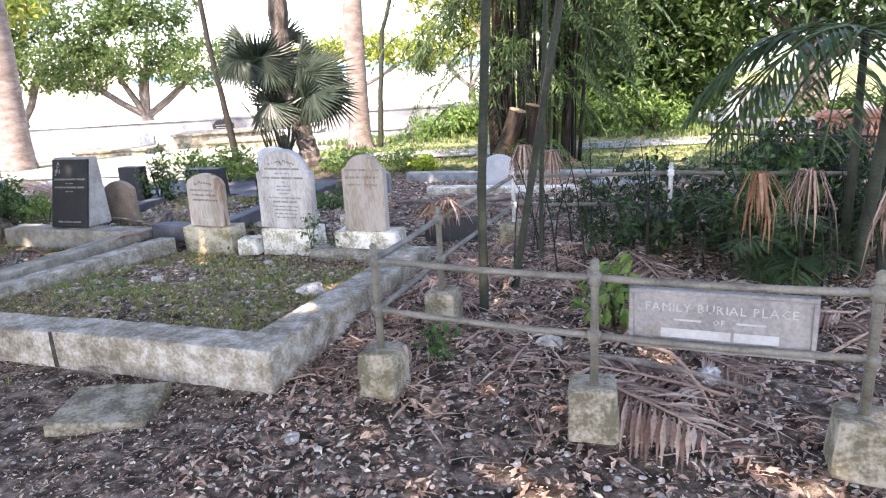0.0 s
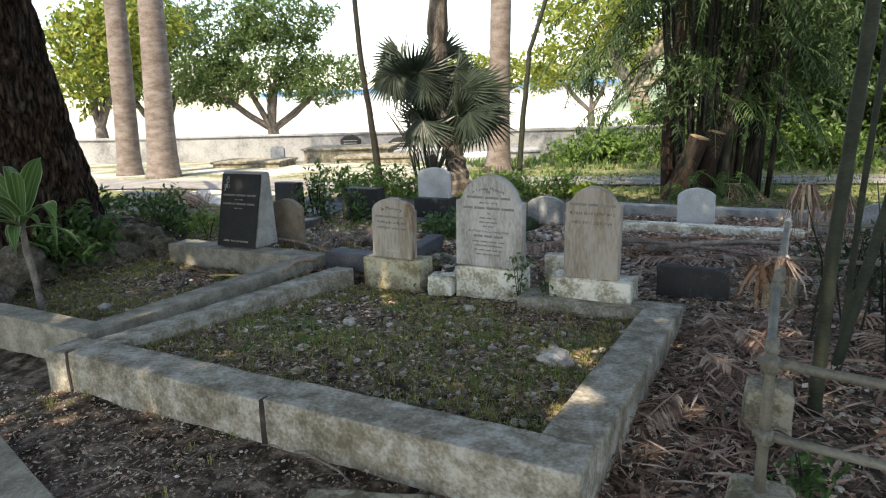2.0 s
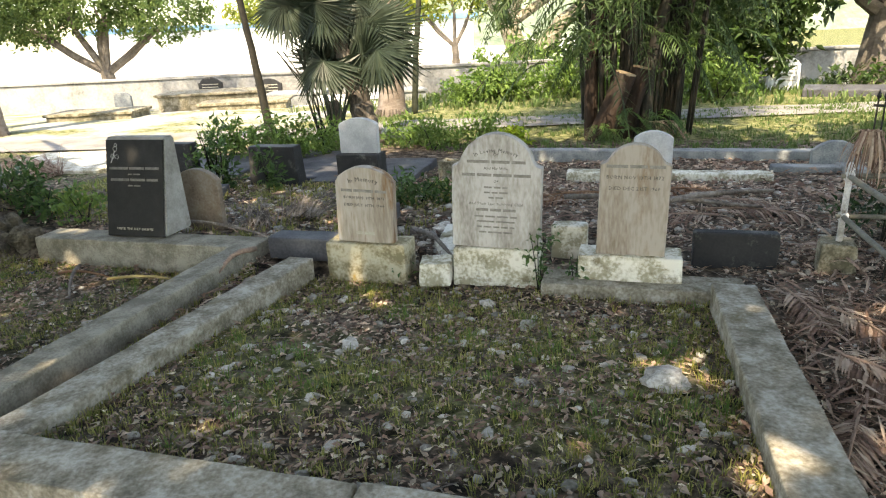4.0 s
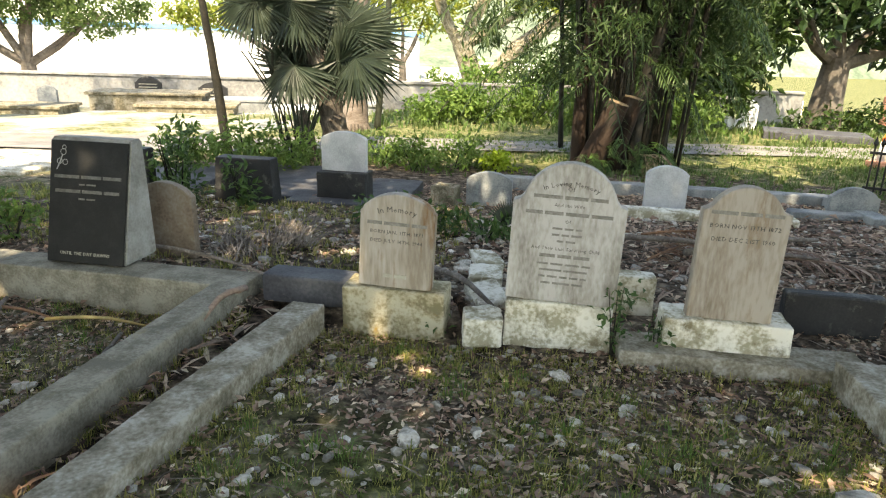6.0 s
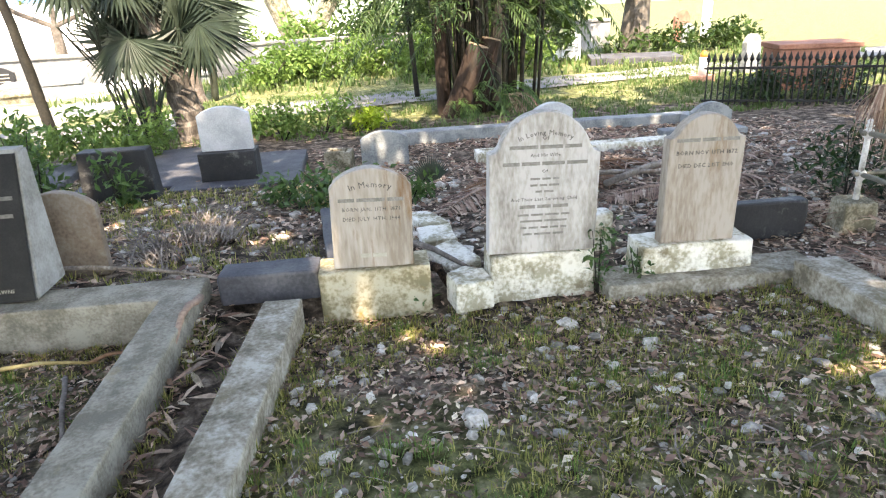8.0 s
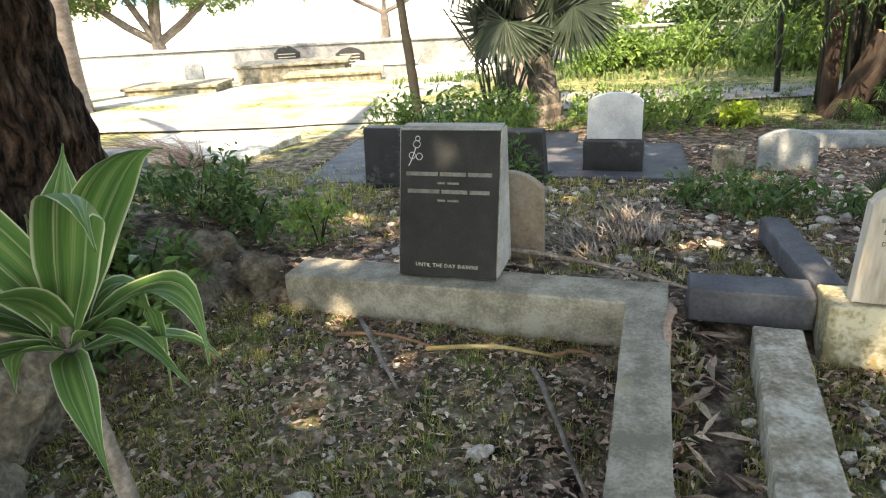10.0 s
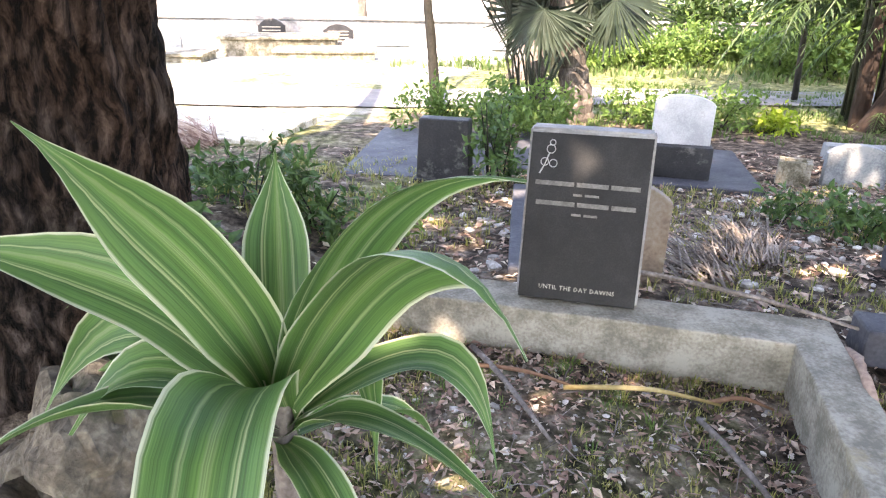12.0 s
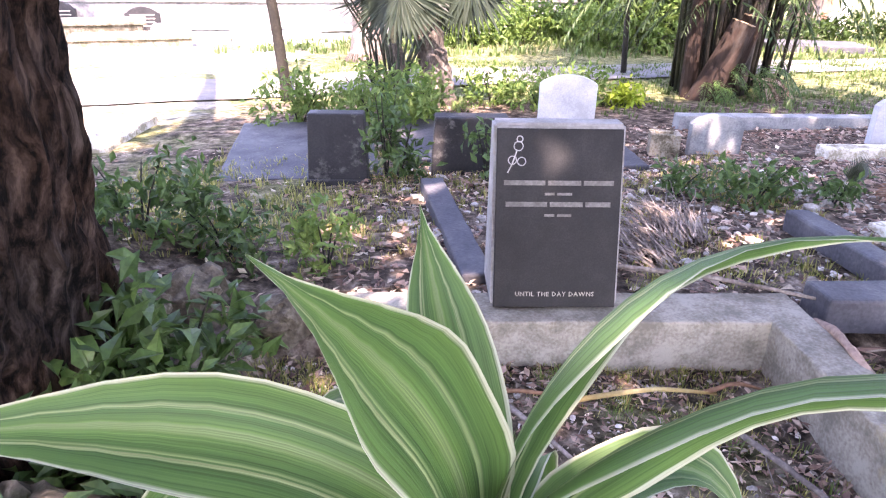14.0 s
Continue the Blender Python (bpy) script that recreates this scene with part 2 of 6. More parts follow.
LITTER = leafy("leaf_litter", [(0.0625, 0.03904, 0.0299), (0.175, 0.1037, 0.07475), (0.375, 0.244, 0.1725), (0.2625, 0.1586, 0.1207), (0.65, 0.488, 0.3565), (0.1, 0.07076, 0.0575), (0.82, 0.7076, 0.529)], 0.8, 0.08, 50)
DRY_FROND = leafy("dry_frond", [(0.1337, 0.07986, 0.05775), (0.2376, 0.1452, 0.11), (0.3564, 0.2468, 0.1856), (0.4752, 0.3703, 0.2888)], 0.8, 0.1, 40)
RUSSET = leafy("russet_frond", [(0.15, 0.0675, 0.03375), (0.225, 0.1162, 0.06375), (0.285, 0.18, 0.1125)], 0.8, 0.15, 40)
GRASS = leafy("grass_blades", [(0.10, 0.135, 0.03), (0.20, 0.225, 0.055), (0.33, 0.31, 0.09), (0.46, 0.40, 0.16)], 0.6, 0.35, 20)
GRASS_SUN = leafy("field_grass", [(0.06502, 0.1214, 0.03), (0.09392, 0.1538, 0.04), (0.13, 0.1781, 0.06), (0.1806, 0.2024, 0.1)], 0.6, 0.4, 5)
SHRUB = leafy("shrub_leaves", [(0.03825, 0.08288, 0.02295), (0.0612, 0.1211, 0.03315), (0.0867, 0.1594, 0.04335)], 0.42, 0.3)
WEED = leafy("weed_leaves", [(0.08047, 0.1525, 0.03219), (0.1243, 0.2079, 0.04682), (0.1756, 0.2633, 0.06584)], 0.5, 0.4)
LIME_LEAF = leafy("lime_leaves", [(0.20, 0.30, 0.02), (0.28, 0.38, 0.03), (0.34, 0.42, 0.05)], 0.5, 0.4)
CROWN = leafy("crown_leaves", [(0.0224, 0.048, 0.0112), (0.036, 0.068, 0.016), (0.052, 0.092, 0.0224)], 0.4, 0.35, 3)
FAR_LEAF = leafy("far_leaves", [(0.056, 0.1, 0.028), (0.08, 0.132, 0.036), (0.112, 0.16, 0.048)], 0.55, 0.4, 2)
# the yellow of sun shining through the leaves is put into these colours
SUN_YELLOW_LEAF = leafy("sunlit_leaves", [(0.144, 0.2006, 0.033), (0.216, 0.2508, 0.0385), (0.2736, 0.2842, 0.055), (0.1152, 0.1923, 0.044)], 0.55, 0.45, 2)
DARK_LEAF = leafy("glossy_dark_leaves", [(0.0138, 0.03277, 0.01121), (0.02415, 0.05175, 0.01639), (0.03623, 0.07072, 0.02242)], 0.35, 0.25, 3)
FEATHER = leafy("feathery_leaves", [(0.02798, 0.06059, 0.02051), (0.04662, 0.08395, 0.02798), (0.06993, 0.1119, 0.0373)], 0.5, 0.35, 3)
FAN = leafy("fan_palm_leaves", [(0.02258, 0.0351, 0.02323), (0.03387, 0.04825, 0.03226), (0.04896, 0.06435, 0.04387)], 0.4, 0.25, 6)
RED_DOT = leafy("red_blossom", [(0.5, 0.05, 0.03), (0.6, 0.12, 0.05)], 0.6, 0.3)


def dracaena_material():
    """Green blade with cream and yellow stripes along it; the stripe place comes from the mesh's own u coordinate."""
    m, t, p = material("striped_dracaena_leaf")
    N, K = t.nodes.new, t.links.new
    uv = N("ShaderNodeUVMap")
    uv.uv_map = "UVMap"
    sep = N("ShaderNodeSeparateXYZ")
    K(uv.outputs[0], sep.inputs[0])
    ramp = N("ShaderNodeValToRGB")
    ramp.color_ramp.interpolation = "LINEAR"
    e = ramp.color_ramp.elements
    green, dark, pale, cream = (0.076, 0.158, 0.040), (0.046, 0.108, 0.030), (0.16, 0.225, 0.09), (0.42, 0.44, 0.30)
    stops = [(0.0, cream), (0.022, cream), (0.05, green), (0.24, dark), (0.268, (0.26, 0.31, 0.15)), (0.29, dark), (0.31, pale), (0.33, dark), (0.47, green), (0.50, (0.12, 0.19, 0.065)), (0.56, (0.14, 0.21, 0.08)), (0.585, green), (0.70, dark),
             (0.73, (0.20, 0.27, 0.12)), (0.76, dark), (0.95, green), (0.98, cream), (1.0, cream)]
    e[0].position, e[0].color = stops[0][0], (*stops[0][1], 1)
    e[1].position, e[1].color = 1.0, (*stops[-1][1], 1)
    for pos, c in stops[1:-1]:
        e.new(pos).color = (*c, 1)
    nz = N("ShaderNodeTexNoise")
    nz.inputs["Scale"].default_value, nz.inputs["Detail"].default_value = 3.0, 4
    mp = N("ShaderNodeMapping")
    mp.inputs["Scale"].default_value = (26, 0.8, 1)
    K(uv.outputs[0], mp.inputs[0])
    K(mp.outputs[0], nz.inputs["Vector"])
    sh = N("ShaderNodeMath")
    sh.operation = "MULTIPLY_ADD"
    K(nz.outputs["Fac"], sh.inputs[0])
    sh.inputs[1].default_value = 0.05
    K(sep.outputs[0], sh.inputs[2])
    sb = N("ShaderNodeMath")
    sb.operation = "SUBTRACT"
    K(sh.outputs[0], sb.inputs[0])
    sb.inputs[1].default_value = 0.025
    K(sb.outputs[0], ramp.inputs[0])
    hs = N("ShaderNodeHueSaturation")
    mr = N("ShaderNodeMapRange")
    K(nz.outputs["Fac"], mr.inputs[0])
    mr.inputs[1].default_value, mr.inputs[2].default_value, mr.inputs[3].default_value, mr.inputs[4].default_value = 0.3, 0.7, 0.7, 1.45
    K(mr.outputs[0], hs.inputs["Value"])
    K(ramp.outputs[0], hs.inputs["Color"])
    K(hs.outputs[0], p.inputs["Base Color"])
    p.inputs["Roughness"].default_value, p.inputs["Specular IOR Level"].default_value = 0.5, 0.28
    b = N("ShaderNodeBump")
    b.inputs["Strength"].default_value, b.inputs["Distance"].default_value = 0.25, 0.004
    K(nz.outputs["Fac"], b.inputs["Height"])
    K(b.outputs[0], p.inputs["Normal"])
    tr = N("ShaderNodeBsdfTranslucent")
    K(hs.outputs[0], tr.inputs[0])
    mx = N("ShaderNodeMixShader")
    mx.inputs[0].default_value = 0.2
    K(p.outputs[0], mx.inputs[1])
    K(tr.outputs[0], mx.inputs[2])
    K(mx.outputs[0], t.nodes["Material Output"].inputs[0])
    return m


DRACAENA = dracaena_material()


def ground_material():
    """Earth, litter and thin grass: the grass share is a vertex attribute of the sheet, broken up by noise."""
    m, t, p = material("graveyard_earth")
    N, K = t.nodes.new, t.links.new
    geo = N("ShaderNodeNewGeometry")

    def noise_at(scale, detail=8, rough=0.65):
        n = N("ShaderNodeTexNoise")
        n.inputs["Scale"].default_value, n.inputs["Detail"].default_value, n.inputs["Roughness"].default_value = scale, detail, rough
        K(geo.outputs["Position"], n.inputs["Vector"])
        return n

    def ramp_of(src, stops):
        r = N("ShaderNodeValToRGB")
        e = r.color_ramp.elements
        e[0].position, e[0].color = stops[0][0], (*stops[0][1], 1)
        e[1].position, e[1].color = stops[-1][0], (*stops[-1][1], 1)
        for pos, c in stops[1:-1]:
            e.new(pos).color = (*c, 1)
        K(src, r.inputs[0])
        return r

    fine, mid, big = noise_at(38, 6), noise_at(9), noise_at(1.6)
    soil = ramp_of(mid.outputs["Fac"], [(0.36, (0.014, 0.010, 0.007)), (0.49, (0.085, 0.064, 0.047)), (0.6, (0.21, 0.165, 0.125)), (0.72, (0.38, 0.32, 0.26))])
    grass = ramp_of(mid.outputs["Fac"], [(0.34, (0.022, 0.024, 0.008)), (0.48, (0.12, 0.128, 0.050)), (0.68, (0.28, 0.27, 0.14))])
    at = N("ShaderNodeAttribute")
    at.attribute_name = "grass"
    add = N("ShaderNodeMath")
    add.operation = "ADD"
    K(at.outputs["Fac"], add.inputs[0])
    K(big.outputs["Fac"], add.inputs[1])
    cut = N("ShaderNodeMapRange")
    K(add.outputs[0], cut.inputs[0])
    cut.inputs[1].default_value, cut.inputs[2].default_value = 0.85, 1.15
    mx = N("ShaderNodeMix")
    mx.data_type = "RGBA"
    K(cut.outputs[0], mx.inputs[0])
    K(soil.outputs[0], mx.inputs[6])
    K(grass.outputs[0], mx.inputs[7])
    # pale tone of far ground overexposed by the sun, put into the colour
    overlit = ramp_of(mid.outputs["Fac"], [(0.3, (0.30, 0.28, 0.24)), (0.5, (0.42, 0.40, 0.36)), (0.7, (0.52, 0.50, 0.46))])
    at2 = N("ShaderNodeAttribute")
    at2.attribute_name = "overlit"
    add2 = N("ShaderNodeMath")
    add2.operation = "ADD"
    patch = noise_at(0.55)
    K(at2.outputs["Fac"], add2.inputs[0])
    K(patch.outputs["Fac"], add2.inputs[1])
    cut2 = N("ShaderNodeMapRange")
    K(add2.outputs[0], cut2.inputs[0])
    cut2.inputs[1].default_value, cut2.inputs[2].default_value = 0.92, 1.12
    mx2 = N("ShaderNodeMix")
    mx2.data_type = "RGBA"
    K(cut2.outputs[0], mx2.inputs[0])
    K(mx.outputs[2], mx2.inputs[6])
    K(overlit.outputs[0], mx2.inputs[7])
    hs = N("ShaderNodeHueSaturation")
    mr = N("ShaderNodeMapRange")
    K(fine.outputs["Fac"], mr.inputs[0])
    mr.inputs[1].default_value, mr.inputs[2].default_value, mr.inputs[3].default_value, mr.inputs[4].default_value = 0.3, 0.7, 0.6, 1.4
    K(mr.outputs[0], hs.inputs["Value"])
    K(mx2.outputs[2], hs.inputs["Color"])
    K(hs.outputs[0], p.inputs["Base Color"])
    p.inputs["Roughness"].default_value, p.inputs["Specular IOR Level"].default_value = 0.95, 0.15
    b = N("ShaderNodeBump")
    b.inputs["Strength"].default_value, b.inputs["Distance"].default_value = 0.8, 0.03
    K(fine.outputs["Fac"], b.inputs["Height"])
    K(b.outputs[0], p.inputs["Normal"])
    return m


EARTH = ground_material()
ASPHALT = surf("worn_asphalt", (0.04725, 0.0448, 0.04248), (0.07425, 0.06912, 0.06372), (0.1148, 0.1062, 0.0944), 4, 150, 0.9, 0.4, (0.162, 0.1344, 0.1062), 1.2, 0.62)
PALE_TRACK = surf("dusty_track", (0.12, 0.115, 0.11), (0.19, 0.18, 0.17), (0.27, 0.25, 0.22), 2, 60, 0.95, 0.3, (0.16, 0.15, 0.06), 0.9, 0.58)
WALL = surf("stained_white_wall", (0.1428, 0.1428, 0.1387), (0.253, 0.2489, 0.2407), (0.3182, 0.3142, 0.306), 0.8, 12, 0.9, 0.3, (0.0816, 0.07752, 0.07344), 0.5, 0.57)
WHITE_PAINT = surf("white_paint", (0.66, 0.66, 0.65), (0.76, 0.76, 0.75), (0.82, 0.82, 0.81), 2, 30, 0.8, 0.1)
BLUE_PAINT = surf("blue_roof_paint", (0.10, 0.22, 0.42), (0.13, 0.28, 0.5), (0.18, 0.33, 0.55), 2, 30, 0.6, 0.1)
SALMON = surf("salmon_brick", (0.30, 0.15, 0.10), (0.40, 0.21, 0.15), (0.48, 0.29, 0.22), 5, 40, 0.9, 0.2)
RUST_RED = surf("red_brown_tomb", (0.17, 0.075, 0.05), (0.24, 0.11, 0.075), (0.31, 0.16, 0.11), 3, 40, 0.85, 0.2)
ORANGE = surf("orange_plastic", (0.75, 0.16, 0.03), (0.85, 0.2, 0.04), (0.9, 0.28, 0.07), 5, 40, 0.5, 0.0)
CUT_WOOD = surf("sawn_wood", (0.19, 0.13, 0.08), (0.28, 0.20, 0.13), (0.36, 0.27, 0.18), 14, 60, 0.9, 0.3)
YELLOW_CANE = surf("yellow_cane", (0.30, 0.20, 0.07), (0.38, 0.28, 0.11), (0.46, 0.37, 0.18), 6, 60, 0.7, 0.1)
BLUE_BAG = surf("blue_plastic_scrap", (0.015, 0.04, 0.10), (0.02, 0.06, 0.15), (0.04, 0.09, 0.2), 8, 60, 0.4, 0.1)
PAPER = surf("white_card", (0.6, 0.6, 0.59), (0.72, 0.72, 0.71), (0.8, 0.8, 0.79), 8, 60, 0.6, 0.0)


# ---- plan: the graves stand square to one another; (a, v) runs along and back from the near corner of the kerb ----
PLOT = pose(-0.845, 3.463, 0, 0, 0, -17.6)
PLOT_INV = PLOT.inverted()


def at(a, v, z=0.0, rz=0.0, rx=0.0, ry=0.0):
    return PLOT @ pose(a, v, z, rx, ry, rz)


def smooth(x, lo, hi):
    k = min(1.0, max(0.0, (x - lo) / (hi - lo)))
    return k * k * (3 - 2 * k)


def band(x, lo, hi, soft):
    return smooth(x, lo, lo + soft) * (1 - smooth(x, hi - soft, hi))


SLOPE_V = ((-60, -0.36), (-2, -0.26), (0, -0.22), (3, -0.17), (5, -0.21), (6.5, -0.28), (10, -0.38), (18, -0.55), (30, -1.25), (42, -1.5), (3000, -1.6))


def ground_z(x, y):
    """Height of the earth at a place of the plan."""
    q = PLOT_INV @ Vector((x, y, 0))
    a, v = q.x, q.y
    flat = np.interp(v + 0.25 * max(0.0, -a - 6) - 0.25 * max(0.0, a - 1), [s[0] for s in SLOPE_V], [s[1] for s in SLOPE_V])
    z = float(flat)
    z -= 0.12 * smooth(-a, 2.6, 4.5) * (1 - smooth(v, 0.2, 0.7))
    inside = band(a, -3.34, -0.10, 0.12) * band(v, 0.10, 2.80, 0.12)
    z += inside * ((-0.06 - 0.064 * v) - z)
    left = band(a, -6.05, -3.52, 0.14) * band(v, 0.38, 2.86, 0.14)
    z += left * (-0.31 - z)
    mound = smooth(-a, 6.0, 6.9) * (1 - smooth(-a, 8.8, 10.5)) * band(v, 0.6, 4.6, 1.2)
    z += 0.26 * mound
    near = 1 - smooth(math.hypot(x + 2, y - 6), 12, 25)
    z += 0.018 * noise.noise(Vector((x * 2.3, y * 2.3, 0))) * (0.3 + near) + 0.012 * noise.noise(Vector((x * 7, y * 7, 3))) * near
    z += 0.05 * noise.noise(Vector((x * 0.3, y * 0.3, 9)))
    return z


class Pile:
    """Collects faces of many small pieces for one mesh."""

    def __init__(self):
        self.v, self.f = [], []

    def add(self, verts, faces):
        n = len(self.v)
        self.v.extend(verts)
        self.f.extend([tuple(i + n for i in f) for f in faces])

    def mesh(self, name, mat, shade=False):
        me = bpy.data.meshes.new(name)
        me.from_pydata(self.v, [], self.f)
        me.materials.append(mat)
        if shade:
            me.polygons.foreach_set("use_smooth", [True] * len(me.polygons))
        me.update()
        return me


def part(name, bm, mat, parent=None, label="", m=None, shade=False):
    """Links a bmesh, a mesh or a Pile as one mesh object under a thing or a part."""
    if isinstance(bm, Pile):
        me = bm.mesh(name, mat, shade)
    elif isinstance(bm, bpy.types.Mesh):
        me = bm
    else:
        me = bpy.data.meshes.new(name)
        bm.to_mesh(me)
        bm.free()
        me.materials.append(mat)
        if shade:
            me.polygons.foreach_set("use_smooth", [True] * len(me.polygons))
    ob = new(name, me)
    if parent:
        ob.parent = parent
    if m is not None:
        ob.matrix_basis = m
    if label:
        ob["label"] = label
    return ob


def thing(name, m, label, category, group="", kind=""):
    ob = new(name)
    ob.empty_display_size = 0.1
    ob.matrix_basis = m
    return tagged(ob, label, category, group, kind)


def block(sx, sy, sz, bevel=0.012, rough=0.006, cell=0.12, seed=0, taper=0.0, z0=0.0):
    """A worn block standing on z0, centred in plan: bevelled, cut into cells and knocked about by noise."""
    bm = bmesh.new()
    bmesh.ops.create_cube(bm, size=1)
    for v in bm.verts:
        k = 1 - taper * (v.co.z + 0.5)
        v.co = Vector((v.co.x * sx * k, v.co.y * sy * k, (v.co.z + 0.5) * sz + z0))
    for axis, size in ((0, sx), (1, sy), (2, sz)):
        cuts = int(size / cell)
        if cuts:
            es = [e for e in bm.edges if abs((e.verts[0].co - e.verts[1].co)[axis]) > 0.8 * max(abs((e.verts[0].co - e.verts[1].co)[i]) for i in range(3))]
            bmesh.ops.subdivide_edges(bm, edges=es, cuts=min(cuts, 40), use_grid_fill=True)
    sharp = [e for e in bm.edges if len(e.link_faces) == 2 and e.calc_face_angle(0) > 0.8]
    if bevel:
        bmesh.ops.bevel(bm, geom=sharp, offset=bevel, segments=2, affect="EDGES", profile=0.5)
    if rough:
        for v in bm.verts:
            p = v.co * 9 + Vector((seed * 3.7, seed * 1.3, seed))
            v.co += Vector((noise.noise(p), noise.noise(p + Vector((31, 0, 0))), noise.noise(p + Vector((0, 31, 0))))) * rough
    return bm


def lump(sx, sy, sz, seed=0, detail=2, rough=0.3):
    """An irregular stone: a ball knocked about by noise at two scales, sitting a little in the earth."""
    bm = bmesh.new()
    bmesh.ops.create_icosphere(bm, subdivisions=detail, radius=1)
    off = Vector((seed * 7.1, seed * 3.3, seed * 1.7))
    for v in bm.verts:
        k = 1 + rough * noise.noise(v.co * 1.3 + off) + rough * 0.5 * noise.noise(v.co * 3.1 + off) + rough * 0.25 * noise.noise(v.co * 7 + off)
        q = v.co * k
        v.co = Vector((q.x * sx / 2, q.y * sy / 2, (q.z + 0.75) * sz / 2))
    return bm


def slab_from(profile, thick, bevel=0.008):
    """A slab with an upright outline in x and z, front face at y = 0, bevelled round its edges."""
    bm = bmesh.new()
    front = bm.faces.new([bm.verts.new((x, 0, z)) for x, z in profile])
    out = bmesh.ops.extrude_face_region(bm, geom=[front])
    for v in [g for g in out["geom"] if isinstance(g, bmesh.types.BMVert)]:
        v.co.y += thick
    bmesh.ops.recalc_face_normals(bm, faces=bm.faces)
    sharp = [e for e in bm.edges if abs(e.verts[0].co.y - e.verts[1].co.y) < 1e-5]
    bmesh.ops.bevel(bm, geom=sharp, offset=bevel, segments=2, affect="EDGES", profile=0.5)
    return bm


def arch_profile(w, h, rise, shoulder=0.0, drop=0.0, steps=18):
    """Outline of a headstone: straight sides, small shoulders, and a segment of a circle on top."""
    half = w / 2 - shoulder
    pts = [(-w / 2, 0), (w / 2, 0), (w / 2, h - rise - drop)]
    if shoulder:
        pts.append((half + shoulder * 0.35, h - rise - drop + 0.012))
        pts.append((half, h - rise))
    r = (half * half + rise * rise) / (2 * rise)
    ang = math.asin(min(1.0, half / r))
    for i in range(1 if not shoulder else 1, steps):
        b = ang - 2 * ang * i / steps
        pts.append((r * math.sin(b), h - r + r * math.cos(b)))
    if shoulder:
        pts.append((-half, h - rise))
        pts.append((-half - shoulder * 0.35, h - rise - drop + 0.012))
    pts.append((-w / 2, h - rise - drop))
    return pts


def letters(text, size, mat, arc=None, apart=False):
    """A line of built-in letters standing in the x-z plane, middle at the origin; arc bends it over a circle of that radius."""
    pile = Pile()
    glyphs = []
    x = 0.0
    for ch in text:
        if ch == " ":
            x += size * 0.34
            continue
        cu = bpy.data.curves.new("glyph", "FONT")
        cu.body, cu.size, cu.resolution_u, cu.extrude = ch, size, 1, 0.0012
        ob = bpy.data.objects.new("glyph", cu)
        me = bpy.data.meshes.new_from_object(ob)
        vs = [tuple(v.co) for v in me.vertices]
        fs = [tuple(p.vertices) for p in me.polygons]
        bpy.data.objects.remove(ob)
        bpy.data.curves.remove(cu)
        bpy.data.meshes.remove(me)
        wid = max(v[0] for v in vs)
        glyphs.append((x, wid, vs, fs))
        x += wid + size * 0.09
    if apart:
        out = []
        for gx, wid, vs, fs in glyphs:
            one = Pile()
            one.add([(v[0] + gx - x / 2, -v[2], v[1]) for v in vs], fs)
            out.append(one)
        return out
    for gx, wid, vs, fs in glyphs:
        mid = gx + wid / 2 - x / 2
        if arc:
            b = mid / arc
            pile.add([((arc + v[1]) * math.sin(b) + (v[0] - wid / 2) * math.cos(b), -v[2], (arc + v[1]) * math.cos(b) - arc - (v[0] - wid / 2) * math.sin(b)) for v in vs], fs)
        else:
            pile.add([(v[0] + gx - x / 2, -v[2], v[1]) for v in vs], fs)
    return pile


def bar_row(width, height, words=2, seed=0):
    """Plain bars, one a word, in place of writing that is not spelt out."""
    r = random.Random(seed)
    cuts = sorted((k + r.uniform(0.75, 1.25)) / words for k in range(words - 1))
    edges = [0, *cuts, 1]
    out = []
    for i in range(words):
        x0, x1 = (edges[i] - 0.5) * width + 0.006, (edges[i + 1] - 0.5) * width - 0.006
        pile = Pile()
        pile.add([(x0, -0.001, 0), (x1, -0.001, 0), (x1, -0.001, height), (x0, -0.001, height), (x0, 0.001, 0), (x1, 0.001, 0), (x1, 0.001, height), (x0, 0.001, height)],
                 [(0, 1, 2, 3), (4, 7, 6, 5), (0, 4, 5, 1), (1, 5, 6, 2), (2, 6, 7, 3), (3, 7, 4, 0)])
        out.append(pile)
    return out


def tube(points, radii, sides=10, jag=0.0, seed=0, pile=None, cap=True):
    """A tapering limb along points; jag roughens it."""
    pile = pile or Pile()
    pts = [Vector(p) for p in points]
    verts, faces = [], []
    for i, p in enumerate(pts):
        d = (pts[min(i + 1, len(pts) - 1)] - pts[max(i - 1, 0)]).normalized()
        x = d.cross(Vector((0.31, 0.95, 0.05))).normalized()
        y = d.cross(x)
        for s in range(sides):
            b = 2 * math.pi * s / sides
            r = radii[i]
            if jag:
                q = Vector((math.cos(b) * 2.1 + seed, math.sin(b) * 2.1, p.z * 0.8 + p.x * 0.3))
                r *= 1 + jag * noise.noise(q) + 0.5 * jag * noise.noise(q * 2.7)
            verts.append(tuple(p + (x * math.cos(b) + y * math.sin(b)) * r))
    for i in range(len(pts) - 1):
        for s in range(sides):
            t2 = (s + 1) % sides
            faces.append((i * sides + s, i * sides + t2, (i + 1) * sides + t2, (i + 1) * sides + s))
    if cap:
        faces.append(tuple(range(sides - 1, -1, -1)))
        faces.append(tuple((len(pts) - 1) * sides + s for s in range(sides)))
    pile.add(verts, faces)
    return pile


